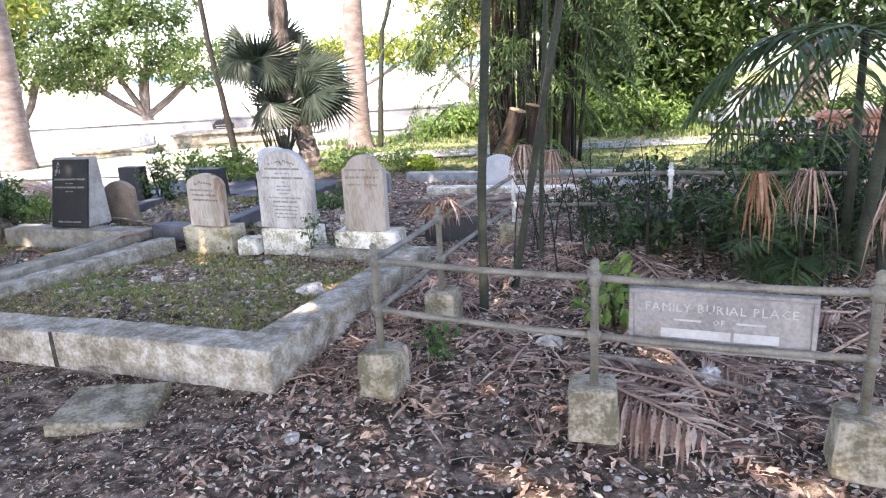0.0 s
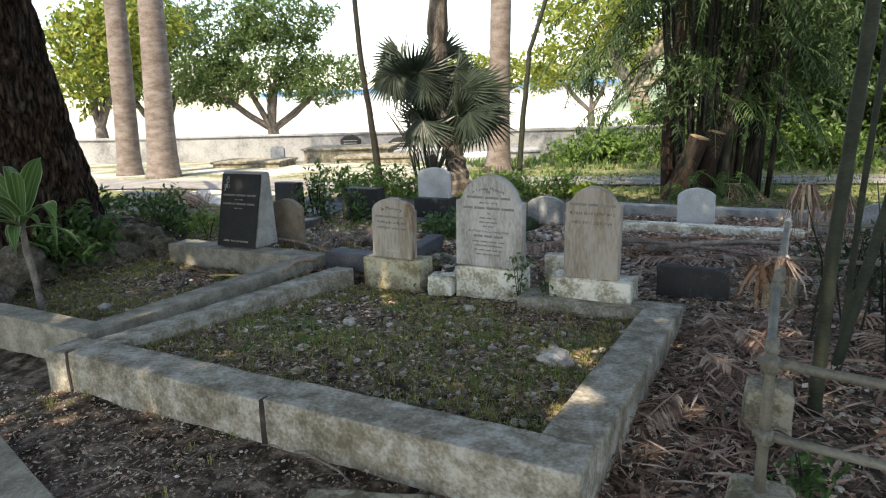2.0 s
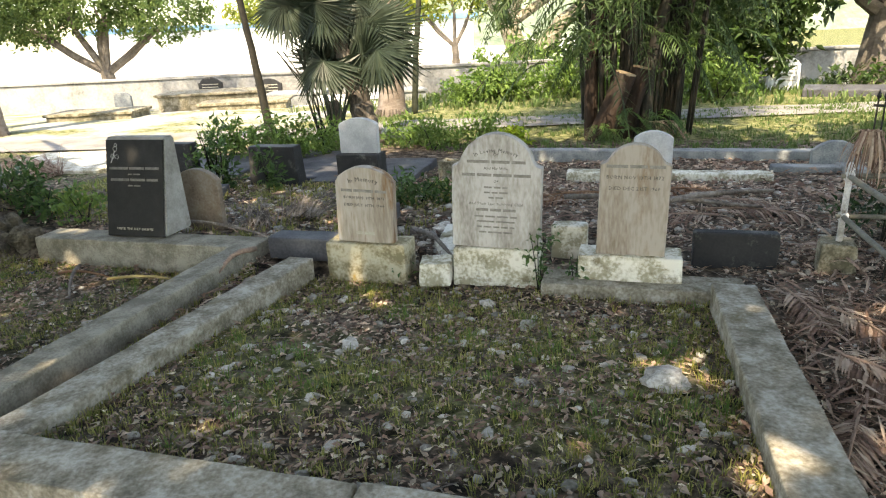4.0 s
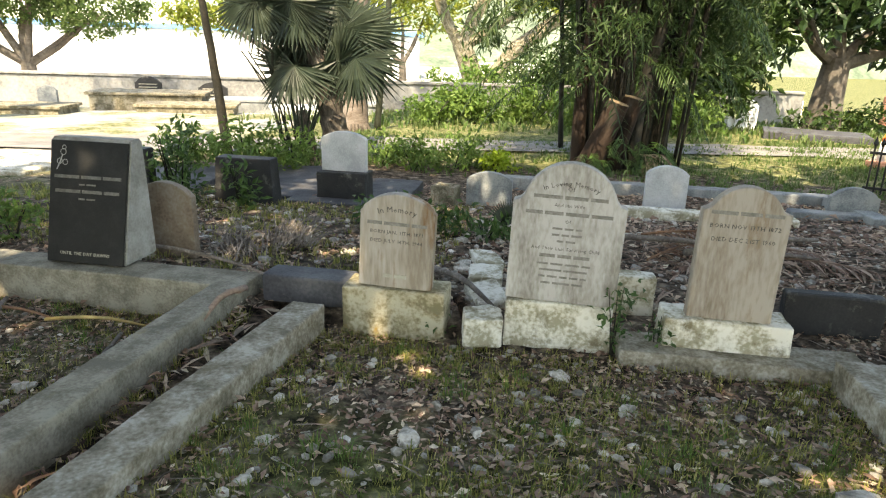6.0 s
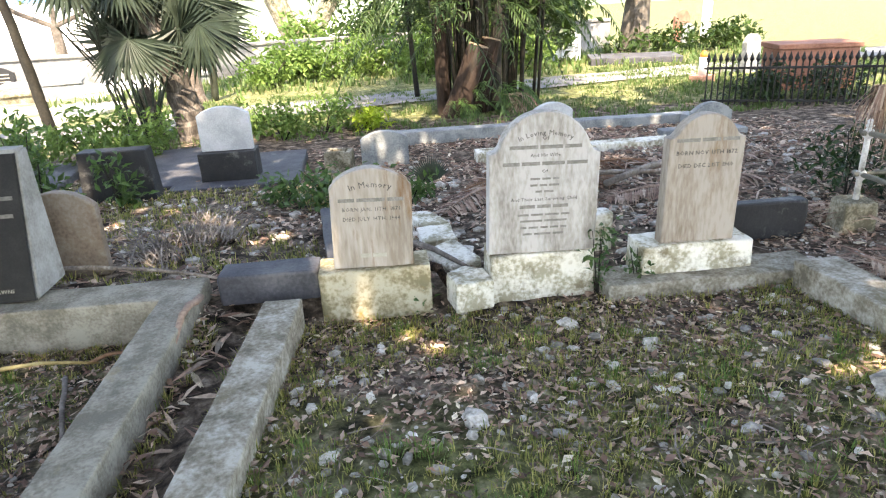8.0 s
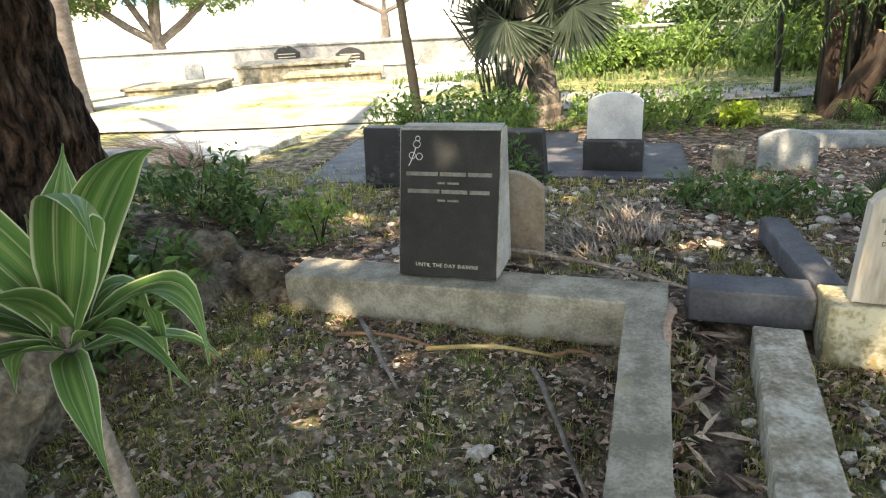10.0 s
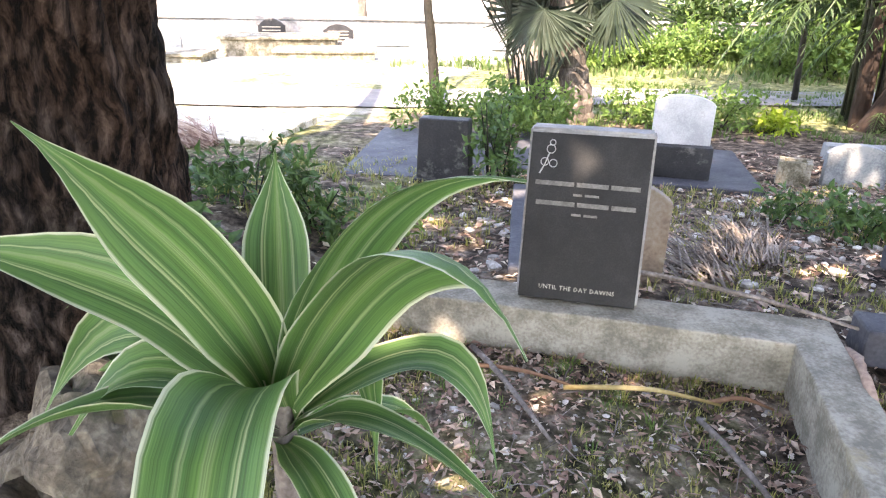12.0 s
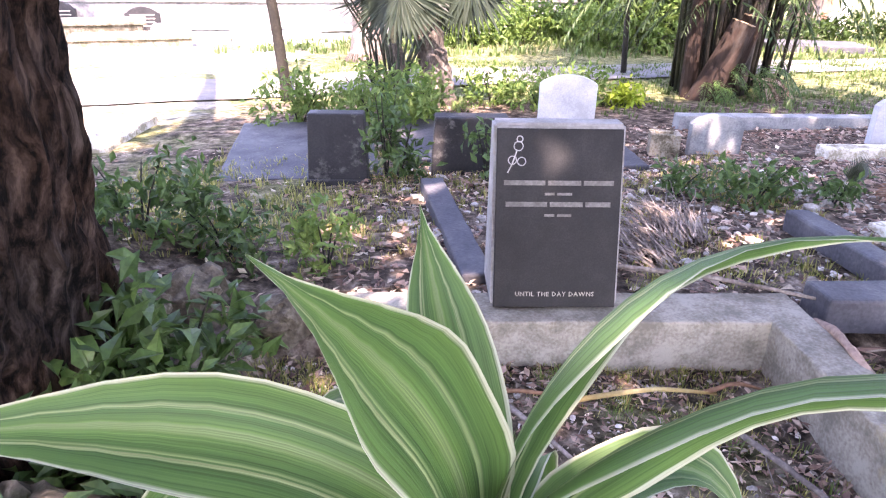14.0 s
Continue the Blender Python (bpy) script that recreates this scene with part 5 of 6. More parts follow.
undergrowth("bush", [(-1.82, 12.67, 0.55, 0.4, 0.45), (-1.15, 13.02, 0.6, 0.4, 0.5), (-2.26, 13.24, 0.5, 0.4, 0.5)], 1500, 0.10, WEED, "low green weeds at the foot of the fan palm", 36)
undergrowth("bush", [(-4.50, 10.08, 0.22, 0.2, 0.85), (-4.40, 10.04, 0.2, 0.2, 0.55)], 420, 0.10, SHRUB, "tall weed growing beside a dark headstone", 37)
undergrowth("bush", [(-3.78, 9.73, 0.16, 0.14, 0.55)], 160, 0.10, SHRUB, "small weed before a dark headstone", 38)
undergrowth("bush", [(-0.55, 12.75, 0.25, 0.2, 0.34)], 220, 0.13, LIME_LEAF, "small lime-green shrub at the kerb", 39)
undergrowth("bush", [(-2.06, 8.80, 0.42, 0.25, 0.32), (-1.54, 8.58, 0.25, 0.2, 0.25), (-2.48, 9.12, 0.3, 0.2, 0.25)], 760, 0.085, SHRUB, "low dark-leaved weeds in the litter behind the headstones", 40)
undergrowth("bush", [(-6.15, 8.75, 0.42, 0.35, 0.42), (-5.75, 8.7, 0.3, 0.3, 0.36), (-6.5, 8.3, 0.3, 0.3, 0.4)], 1150, 0.085, SHRUB, "low leafy shrub at the foot of the large tree", 41)
undergrowth("bush", [(-5.98, 7.30, 0.30, 0.24, 0.62), (-6.08, 6.95, 0.24, 0.2, 0.55)], 1000, 0.105, SHRUB, "leafy shrub between boulders and trunk", 42)
undergrowth("bush", [(-5.25, 8.45, 0.22, 0.2, 0.36)], 280, 0.075, WEED, "small green weed by the black headstone", 43)
undergrowth("bush", [(2.11, 6.36, 0.7, 0.5, 0.75), (3.04, 6.02, 0.7, 0.5, 0.9), (1.38, 6.81, 0.4, 0.3, 0.6), (1.61, 5.74, 0.5, 0.4, 0.55), (2.36, 5.67, 0.6, 0.4, 0.7), (3.59, 5.36, 0.6, 0.4, 0.9), (4.08, 5.39, 0.7, 0.4, 1.25), (3.34, 6.04, 0.7, 0.4, 1.15)], 10500, 0.075, DARK_LEAF, "dense dark-leaved thicket inside the railing", 44)
undergrowth("bush", [(2.68, 5.40, 0.45, 0.3, 1.0), (2.77, 5.60, 0.4, 0.35, 0.6)], 1500, 0.075, SHRUB, "tall green weed inside the railing", 45)
undergrowth("bush", [(1.17, 4.15, 0.13, 0.1, 0.42)], 60, 0.13, WEED, "broad-leaved green seedling behind the railing", 46)
undergrowth("bush", [(0.06, 3.78, 0.08, 0.07, 0.28)], 70, 0.06, SHRUB, "small weed beside a railing footing", 47)
undergrowth("bush", [(-1.26, 6.36, 0.10, 0.05, 0.5), (-1.03, 6.31, 0.13, 0.07, 0.3)], 210, 0.05, SHRUB, "ivy climbing the white plinth", 48)
undergrowth("bush", [(-2.24, 6.73, 0.10, 0.08, 0.22)], 90, 0.055, SHRUB, "small weed between plinths", 49)
undergrowth("bush", [(5.3, 11.0, 0.8, 0.35, 0.6), (6.1, 10.4, 0.7, 0.35, 0.55)], 1500, 0.10, DARK_LEAF, "dark shrub grown through the iron fence", 52)
undergrowth("bush", [(0.9, 21.6, 1.3, 0.7, 1.0), (2.6, 22.2, 1.5, 0.8, 1.2), (4.4, 22.6, 1.4, 0.8, 1.0), (-0.7, 20.4, 0.8, 0.5, 0.8)], 5200, 0.17, WEED, "bright green undergrowth beyond the track", 53)
undergrowth("bush", [(9.6, 19.6, 1.0, 0.5, 0.6), (11.6, 20.4, 1.4, 0.8, 0.9), (13.8, 20, 1.6, 0.9, 0.9)], 1700, 0.22, CROWN, "dark bushes round the thick-trunked tree", 50)


# ---- far wall, tombs, building ----
def far_wall():
    root = tagged(new("wall_far"), "long white cemetery wall stained grey", "wall", kind="structure")
    root.matrix_basis = pose(-14, 27.7, -1.65, 0, 0, -3)
    part("body", block(56, 0.35, 1.86, 0.02, 0.02, 3.0, 4), WALL, root)
    part("coping", block(56, 0.45, 0.10, 0.02, 0.02, 3.0, 5), WALL, root, m=pose(0, 0, 1.863))
    return root


far_wall()


def box_tomb(x, y, sx, sy, h, mat, label, rz=0.0, cap=True, name="box_tomb", z=None):
    z = place_z(x, y) - 0.05 if z is None else z
    root = thing(name, pose(x, y, z, 0, 0, rz), label, "tomb", "tombs")
    part("body", block(sx, sy, h, 0.02, 0.008, 0.5, int(x * 3)), mat, root)
    if cap:
        part("lid", block(sx * 1.06, sy * 1.06, 0.08, 0.015, 0.006, 0.5, int(y)), mat, root, m=pose(0, 0, h + 0.002))
    return root


def far_headstone(x, y, w, h, mat, label, rz=0.0, bars=0):
    root = thing("headstone", pose(x, y, place_z(x, y) - 0.05, 0, 0, rz), label, "headstone", "far headstones")
    s = part("stone", slab_from(arch_profile(w, h, h * 0.16, w * 0.08, 0.03), 0.14, 0.01), mat, root)
    for i in range(bars):
        part("lettering", bar_row(w * 0.7, 0.03, 1, i)[0], LETTER_PALE, s, m=pose(0, -0.003, h * 0.75 - i * 0.1))


box_tomb(-7.75, 10.75, 0.70, 0.16, 0.46, WALL, "white limewashed tomb head at the foot of the large tree", -10, False)
box_tomb(-7.6, 12.75, 2.2, 1.5, 0.14, LIME, "low pale tomb heaped with dry cuttings", -14, False)
box_tomb(-8.95, 25.07, 3.2, 1.8, 0.55, CONCRETE, "low pale green table tomb before the wall", 4)
box_tomb(-7.45, 23.33, 2.6, 1.4, 0.22, CONCRETE, "low dark tomb in the sunlit grass", 4)
box_tomb(-6.11, 25.07, 1.9, 1.3, 0.40, BLUE_STONE, "low grey-brown tomb before the wall", 0)
box_tomb(-4.05, 22.94, 2.0, 1.4, 0.24, WHITE_PAINT, "low white tomb in the sunlit grass", 10)
box_tomb(-2.79, 24.52, 1.8, 1.4, 0.35, BLUE_STONE, "blue-grey tomb in the sunlit grass", 10)
box_tomb(-11.48, 22.14, 2.4, 1.4, 0.20, CONCRETE, "low kerbed tomb in the grass near the wall", 0)
far_headstone(-9.58, 26.81, 0.85, 1.10, DARK_STONE, "dark plaque-like headstone before the wall", 0, 4)
far_headstone(-7.45, 26.65, 0.95, 0.95, DARK_STONE, "dark rounded headstone before the wall", 0, 4)
far_headstone(-12.67, 26.49, 0.6, 0.7, BLUE_STONE, "small grey headstone before the wall")
box_tomb(9.0, 18.6, 2.4, 1.5, 0.22, DARK_LEDGER, "low blue-grey kerbed tomb across the track", -32, False)
far_headstone(8.25, 20.5, 0.62, 0.95, WHITE_PAINT, "white headstone across the track", -10, 5)
far_headstone(7.9, 20.6, 0.30, 0.55, WHITE_PAINT, "small white marker across the track")
far_headstone(10.4, 21.0, 0.36, 0.42, WHITE_PAINT, "small white headstone across the track")
far_headstone(5.6, 20.3, 0.4, 0.6, BLUE_STONE, "grey marker under the dark tree")
box_tomb(6.95, 11.6, 1.25, 0.8, 0.72, RUST_RED, "red-brown box tomb behind an iron fence", -30)
far_headstone(8.6, 14.2, 0.42, 0.85, BLUE_STONE, "grey rounded headstone beyond the red-brown tomb")
far_headstone(16.5, 30, 0.7, 1.2, WHITE_PAINT, "white headstone far off in the sun")
far_headstone(19.5, 28, 0.9, 1.5, RUST_RED, "reddish monument far off in the sun")
far_headstone(22.0, 29, 0.5, 2.2, WHITE_PAINT, "tall white monument far off in the sun")
far_headstone(18.0, 26, 0.6, 0.9, BLUE_STONE, "grey monument far off")

boll = thing("painted_post", pose(6.6, 13.6, place_z(6.6, 13.6) - 0.02, 0, 0, 10), "small white post with an orange top on a salmon brick foot", "post")
part("foot", block(0.42, 0.3, 0.16, 0.01, 0.005, 0.1, 2), SALMON, boll)
part("shaft", tube([(0, 0, 0.15), (0, 0, 0.5)], [0.09, 0.075], 12), WHITE_PAINT, boll, shade=True)
part("cap", tube([(0, 0, 0.50), (0, 0, 0.56), (0, 0, 0.62)], [0.07, 0.065, 0.03], 12), ORANGE, boll, shade=True)


def iron_fence():
    root = thing("black_fence", pose(4.35, 11.25, place_z(4.35, 11.25) - 0.05, 0, 0, -42), "black cast-iron spiked fence round a tomb", "fence")
    for k in range(40):
        x = k * 0.085
        p = tube([(x, 0, 0), (x, 0, 0.72)], [0.013, 0.012], 6)
        tube([(x, 0, 0.70), (x, 0, 0.745), (x, 0, 0.78), (x, 0, 0.84)], [0.012, 0.034, 0.022, 0.003], 6, pile=p)
        part("spike", p, BLACK_IRON, root)
    for z in (0.12, 0.6):
        part("rail", block(3.3, 0.03, 0.035, 0.004, 0.0, 0.9, 1), BLACK_IRON, root, m=pose(1.6, 0, z))


iron_fence()


def far_building():
    root = thing("long_building", pose(-16, 78, -1.5), "long white building with a blue roof far behind the wall", "building")
    part("wall", block(40, 8, 4.2, 0.02, 0, 50, 0), WHITE_PAINT, root)
    part("roof", block(41, 9, 0.5, 0.02, 0, 50, 0), BLUE_PAINT, root, m=pose(0, 0, 4.203))


far_building()
box_tomb(6.2, 44, 5, 2.2, 2.2, WHITE_PAINT, "white walled hut far beyond the undergrowth", 0)


def hill(x, y, rx, ry, h, label):
    bm = bmesh.new()
    n = 48
    for j in range(n + 1):
        for i in range(n + 1):
            fx, fy = i / n * 2 - 1, j / n * 2 - 1
            k = max(0.0, 1 - fx * fx) * max(0.0, 1 - fy * fy)
            bm.verts.new((x + fx * rx, y + fy * ry, -2 + h * k * (1 + 0.35 * noise.noise(Vector((fx * 4, fy * 4, 1)))) + 1.5 * noise.noise(Vector((fx * 22, fy * 22, 2))) * k))
    bm.verts.ensure_lookup_table()
    for j in range(n):
        for i in range(n):
            bm.faces.new([bm.verts[j * (n + 1) + i], bm.verts[j * (n + 1) + i + 1], bm.verts[(j + 1) * (n + 1) + i + 1], bm.verts[(j + 1) * (n + 1) + i]])
    # distance haze is mixed into the pale hillside colours
    ob = part("backdrop", bm, surf("hazed_hillside", (0.08, 0.11, 0.075), (0.15, 0.19, 0.13), (0.25, 0.28, 0.20), 0.12, 1.2, 0.95, 0.4), shade=True)
    tagged(ob, label, "hillside", kind="structure")


hill(150, 210, 190, 80, 34, "wooded hillside with haze put into its pale green colour")


# ---- striped dracaena in the sunken plot ----
def blade(base, ctrl, ctrl2, tip, width, seed, twist=0.0, fold=0.22, steps=16, roll=Vector((0, 0, 1))):
    """A strap leaf along a cubic curve, channelled along its midrib, with its stripe coordinate as u."""
    b, c, d, t = (Vector(p) for p in (base, ctrl, ctrl2, tip))
    bm = bmesh.new()
    layer = bm.loops.layers.uv.new("UVMap")
    rows, cols = [], 7
    for i in range(steps + 1):
        f = i / steps
        g = 1 - f
        p = b * g ** 3 + c * 3 * g * g * f + d * 3 * g * f * f + t * f ** 3
        way = ((c - b) * g * g + (d - c) * 2 * g * f + (t - d) * f * f).normalized()
        side = way.cross(roll)
        if side.length < 0.15:
            side = way.cross(Vector((0.3, 1, 0)))
        side.normalize()
        side = Matrix.Rotation(radians(twist) * f, 3, way) @ side
        nrm = side.cross(way)
        w = width * (0.42 + 0.58 * smooth(f, 0.0, 0.35)) * (1 - smooth(f, 0.55, 1.0) ** 1.35) + 0.0015
        row = []
        for k in range(cols):
            u = k / (cols - 1)
            s = 2 * u - 1
            wave = 0.006 * math.sin(f * 14 + seed * 2.1 + (1.5 if s > 0 else 0)) * abs(s) ** 3
            row.append((bm.verts.new(p + side * (s * w / 2) + nrm * (fold * w * (s * s - 0.3) + wave)), u, f))
        rows.append(row)
    for i in range(steps):
        for k in range(cols - 1):
            q = [rows[i][k], rows[i][k + 1], rows[i + 1][k + 1], rows[i + 1][k]]
            face = bm.faces.new([v[0] for v in q])
            face.smooth = True
            for loop, v in zip(face.loops, q):
                loop[layer].uv = (v[1], v[2])
    return bm


def dracaena():
    C = Vector((-5.455, 5.83, 0.52))
    g = ground_z(C.x, C.y)
    root = thing("dracaena", pose(0.035, 0.07, 0), "variegated dracaena with broad striped green and cream leaves", "plant")
    part("stem", tube([(C.x + 0.03, C.y + 0.02, g - 0.05), (C.x + 0.03, C.y + 0.01, 0.0), (C.x, C.y, 0.3), (C.x, C.y, 0.62)], [0.035, 0.03, 0.03, 0.022], 9, 0.15, 2), TWIG, root, shade=True)
    cx, cy, cz = C
    up = Vector((0, 0, 1))
    spec = [  # control points and tip, width, twist
        ((cx, cy + 0.03, 0.75), (-5.47, 6.0, 0.90), (-5.473, 6.069, 1.045), 0.13, 0),
        ((cx - 0.02, cy - 0.02, 0.80), (-5.60, 5.70, 1.02), (-5.728, 5.63, 1.188), 0.15, -20),
        ((cx - 0.12, cy + 0.02, 0.78), (-5.75, 5.95, 0.86), (-6.20, 5.93, 0.90), 0.15, 25),
        ((cx + 0.04, cy + 0.02, 0.76), (-5.28, 5.90, 1.08), (-5.016, 5.679, 1.092), 0.15, 15),
        ((cx + 0.10, cy - 0.05, 0.78), (-5.16, 5.56, 1.20), (-5.060, 5.385, 0.955), 0.15, -30),
        ((cx + 0.12, cy + 0.0, 0.62), (-5.07, 5.86, 0.86), (-5.031, 5.717, 0.500), 0.11, 20),
        ((cx - 0.01, cy - 0.13, 0.86), (-5.465, 5.22, 1.00), (-5.46, 5.28, 0.20), 0.17, 0),
        ((cx - 0.2, cy + 0.08, 0.72), (-5.84, 6.08, 0.80), (-5.992, 5.912, 0.48), 0.125, 30),
        ((cx - 0.15, cy, 0.66), (-5.72, 5.82, 0.78), (-5.86, 5.80, 0.54), 0.115, -30),
        ((cx - 0.15, cy - 0.05, 0.62), (-5.78, 5.74, 0.74), (-6.02, 5.72, 0.52), 0.125, 25),
        ((cx + 0.10, cy - 0.04, 0.60), (-5.25, 5.72, 0.68), (-5.02, 5.58, 0.52), 0.085, -15),
        ((cx - 0.04, cy + 0.05, 0.66), (-5.56, 5.97, 0.74), (-5.596, 5.999, 0.862), 0.07, 10),
        ((cx + 0.10, cy + 0.10, 0.72), (-5.28, 6.02, 0.74), (-5.28, 5.97, 0.26), 0.10, 0),
        ((cx - 0.10, cy + 0.14, 0.74), (-5.60, 6.12, 0.82), (-5.70, 6.20, 0.52), 0.10, 10),
        ((cx - 0.08, cy - 0.10, 0.58), (-5.60, 5.62, 0.66), (-5.70, 5.52, 0.38), 0.10, 0),
        ((cx + 0.06, cy - 0.12, 0.55), (-5.34, 5.62, 0.58), (-5.22, 5.48, 0.30), 0.09, 0),
        ((cx - 0.14, cy + 0.06, 0.50), (-5.75, 6.0, 0.50), (-5.86, 6.08, 0.22), 0.10, 0),
        ((cx + 0.14, cy + 0.10, 0.50), (-5.2, 6.05, 0.50), (-5.1, 6.12, 0.18), 0.09, 0),
    ]
    for i, (c1, c2, tip, w, tw) in enumerate(spec):
        base = (cx + 0.012 * math.cos(i * 2.4), cy + 0.012 * math.sin(i * 2.4), cz - 0.004 * i + 0.04)
        facing = {2: Vector((0.0, -0.75, 0.65)), 1: Vector((0.25, -0.9, 0.35)), 7: Vector((0.2, -0.8, 0.6)), 3: Vector((0.387, -0.753, -0.533)), 4: Vector((-0.107, -0.711, -0.695))}.get(i, up)
        part("leaf", blade(base, c1, c2, tip, w, i, tw if i not in (1, 2, 3, 4, 7) else 0, roll=facing), DRACAENA, root)


dracaena()


# ---- what lies on the earth ----
def scatter_leaves(name, zone, count, lo, hi, mat, label, seed, lift=0.006, lie=0.35, wide=(0.16, 0.6)):
    """Fallen leaves over a zone (a0, a1, v0, v1) of the plan."""
    r = random.Random(seed)
    pile = Pile()
    for _ in range(count):
        a, v = r.uniform(zone[0], zone[1]), r.uniform(zone[2], zone[3])
        if noise.noise(Vector((a * 1.3, v * 1.3, seed))) + r.uniform(-0.5, 0.7) < 0:
            continue
        p = PLOT @ Vector((a, v, 0))
        p.z = ground_z(p.x, p.y) + lift + r.uniform(0, 0.012)
        b = r.uniform(0, 6.283)
        way = Vector((math.cos(b), math.sin(b), r.uniform(-lie, lie)))
        up = Vector((r.uniform(-lie, lie), r.uniform(-lie, lie), 1))
        ln = r.uniform(lo, hi)
        leaf(pile, p, way, up, ln, ln * r.uniform(*wide), r.uniform(-0.45, 0.45))
    ob = part(name, pile, mat)
    return tagged(ob, label, "leaf litter", kind="stuff")


scatter_leaves("leaf_litter", (-3.2, -0.2, 0.2, 2.65), 13000, 0.010, 0.055, LITTER, "fallen brown leaves over the mossy plot", 1)
scatter_leaves("leaf_litter", (-6.0, -3.65, 0.5, 2.75), 5200, 0.012, 0.055, LITTER, "fallen brown leaves in the sunken plot", 2)
scatter_leaves("leaf_litter", (-0.1, 4.4, -0.9, 4.2), 36000, 0.014, 0.062, LITTER, "deep brown leaf litter inside the railing", 3, 0.010, 0.6)
scatter_leaves("leaf_litter", (-5.2, 0.2, -1.3, 0.0), 18000, 0.008, 0.038, LITTER, "small dead leaves along the path", 4)
scatter_leaves("leaf_litter", (-5.8, 3.0, 2.9, 7.7), 22000, 0.03, 0.09, LITTER, "brown leaf litter behind the headstones", 5, 0.008, 0.5)
scatter_leaves("leaf_litter", (-3.54, -3.34, 0.2, 2.8), 500, 0.03, 0.08, LITTER, "dead leaves wedged between two kerbs", 6, 0.02)
scatter_leaves("leaf_litter", (-1.6, 2.6, 5.0, 7.4), 2600, 0.05, 0.13, DRY_FROND, "pale dry leaves heaped between far kerbs", 7, 0.01, 0.6)
scatter_leaves("leaf_litter", (-8.5, -5.6, 0.6, 6.2), 2600, 0.03, 0.08, LITTER, "dead leaves round the large tree", 8, 0.008)


def scatter_stones(name, zone, count, lo, hi, label, seed, mat=None):
    r = random.Random(seed)
    pile = Pile()
    ico = bmesh.new()
    bmesh.ops.create_icosphere(ico, subdivisions=1, radius=1)
    base = [v.co.copy() for v in ico.verts]
    tri = [tuple(v.index for v in f.verts) for f in ico.faces]
    ico.free()
    for k in range(count):
        a, v = r.uniform(zone[0], zone[1]), r.uniform(zone[2], zone[3])
        p = PLOT @ Vector((a, v, 0))
        s = lo * (hi / lo) ** (r.random() ** 2.2)
        z = ground_z(p.x, p.y) + s * 0.15
        m = Matrix.Rotation(r.uniform(0, 6.28), 3, "Z")
        dims = Vector((r.uniform(0.75, 1.3), r.uniform(0.6, 1.0), r.uniform(0.4, 0.7)))
        off = Vector((r.uniform(0, 50), r.uniform(0, 50), 0))
        pile.add([tuple(m @ Vector((q.x * dims.x, q.y * dims.y, q.z * dims.z)) * (s * (1 + 0.35 * noise.noise(q * 1.4 + off))) + Vector((p.x, p.y, z))) for q in base], tri)
    ob = part(name, pile, mat or ROCK)
    return tagged(ob, label, "stones", kind="stuff")


scatter_stones("loose_stones", (-3.2, -0.2, 0.25, 2.6), 1300, 0.005, 0.040, "pale coral stones in the mossy plot", 11)
scatter_stones("loose_stones", (-6.0, -3.7, 0.5, 2.7), 1100, 0.005, 0.026, "pale stones in the sunken plot", 12)
scatter_stones("loose_stones", (-0.1, 4.4, -1.1, 3.2), 5200, 0.005, 0.024, "pale gravel and shells in the litter by the railing", 13)
scatter_stones("loose_stones", (-5.0, 0.0, -1.2, 0.0), 1600, 0.004, 0.016, "fine gravel on bare earth by the path", 14)
scatter_stones("loose_stones", (-5.5, 2.0, 3.0, 6.4), 1700, 0.010, 0.060, "coral rubble behind the headstones", 15)
scatter_stones("loose_stones", (-2.4, -1.9, 2.9, 5.6), 60, 0.03, 0.085, "larger pale coral rubble between the headstones", 16)
for i, (a, v, s) in enumerate(((-0.52, 1.35, 0.095), (-1.25, 1.95, 0.05), (-2.15, 1.5, 0.055), (-1.55, 2.28, 0.05), (1.35, 0.95, 0.07), (2.25, 0.75, 0.09), (0.35, -0.35, 0.045), (-4.7, 1.3, 0.06), (-4.15, 1.75, 0.045))):
    p = PLOT @ Vector((a, v, 0))
    ob = part("stone", lump(s * 2.2, s * 1.7, s * 1.1, i, 3, 0.4), ROCK, m=pose(p.x, p.y, ground_z(p.x, p.y) - s * 0.12, 8, -5, i * 47))
    tagged(ob, "rough pale lump of coral stone lying on the earth", "stone", "coral lumps")
for i, (x, y, sx, sy, sz, rz) in enumerate(((-6.22, 6.62, 0.34, 0.62, 0.42, 30), (-6.05, 6.05, 0.26, 0.40, 0.30, 10), (-5.52, 7.92, 0.24, 0.18, 0.2, 15), (-5.95, 8.1, 0.3, 0.22, 0.22, 40), (-6.2, 7.9, 0.34, 0.24, 0.2, -10), (-3.95, 3.9, 0.12, 0.09, 0.05, 20))):
    ob = part("boulder", lump(sx * 1.15, sy * 1.15, sz * 1.2, i + 20, 4, 0.35), BOULDER if i < 5 else ROCK, m=pose(x, y, ground_z(x, y) - 0.06, 0, 0, rz))
    tagged(ob, "rough grey boulder beside the large tree" if i < 5 else "small flat grey stone by the path edging", "boulder", "boulders")


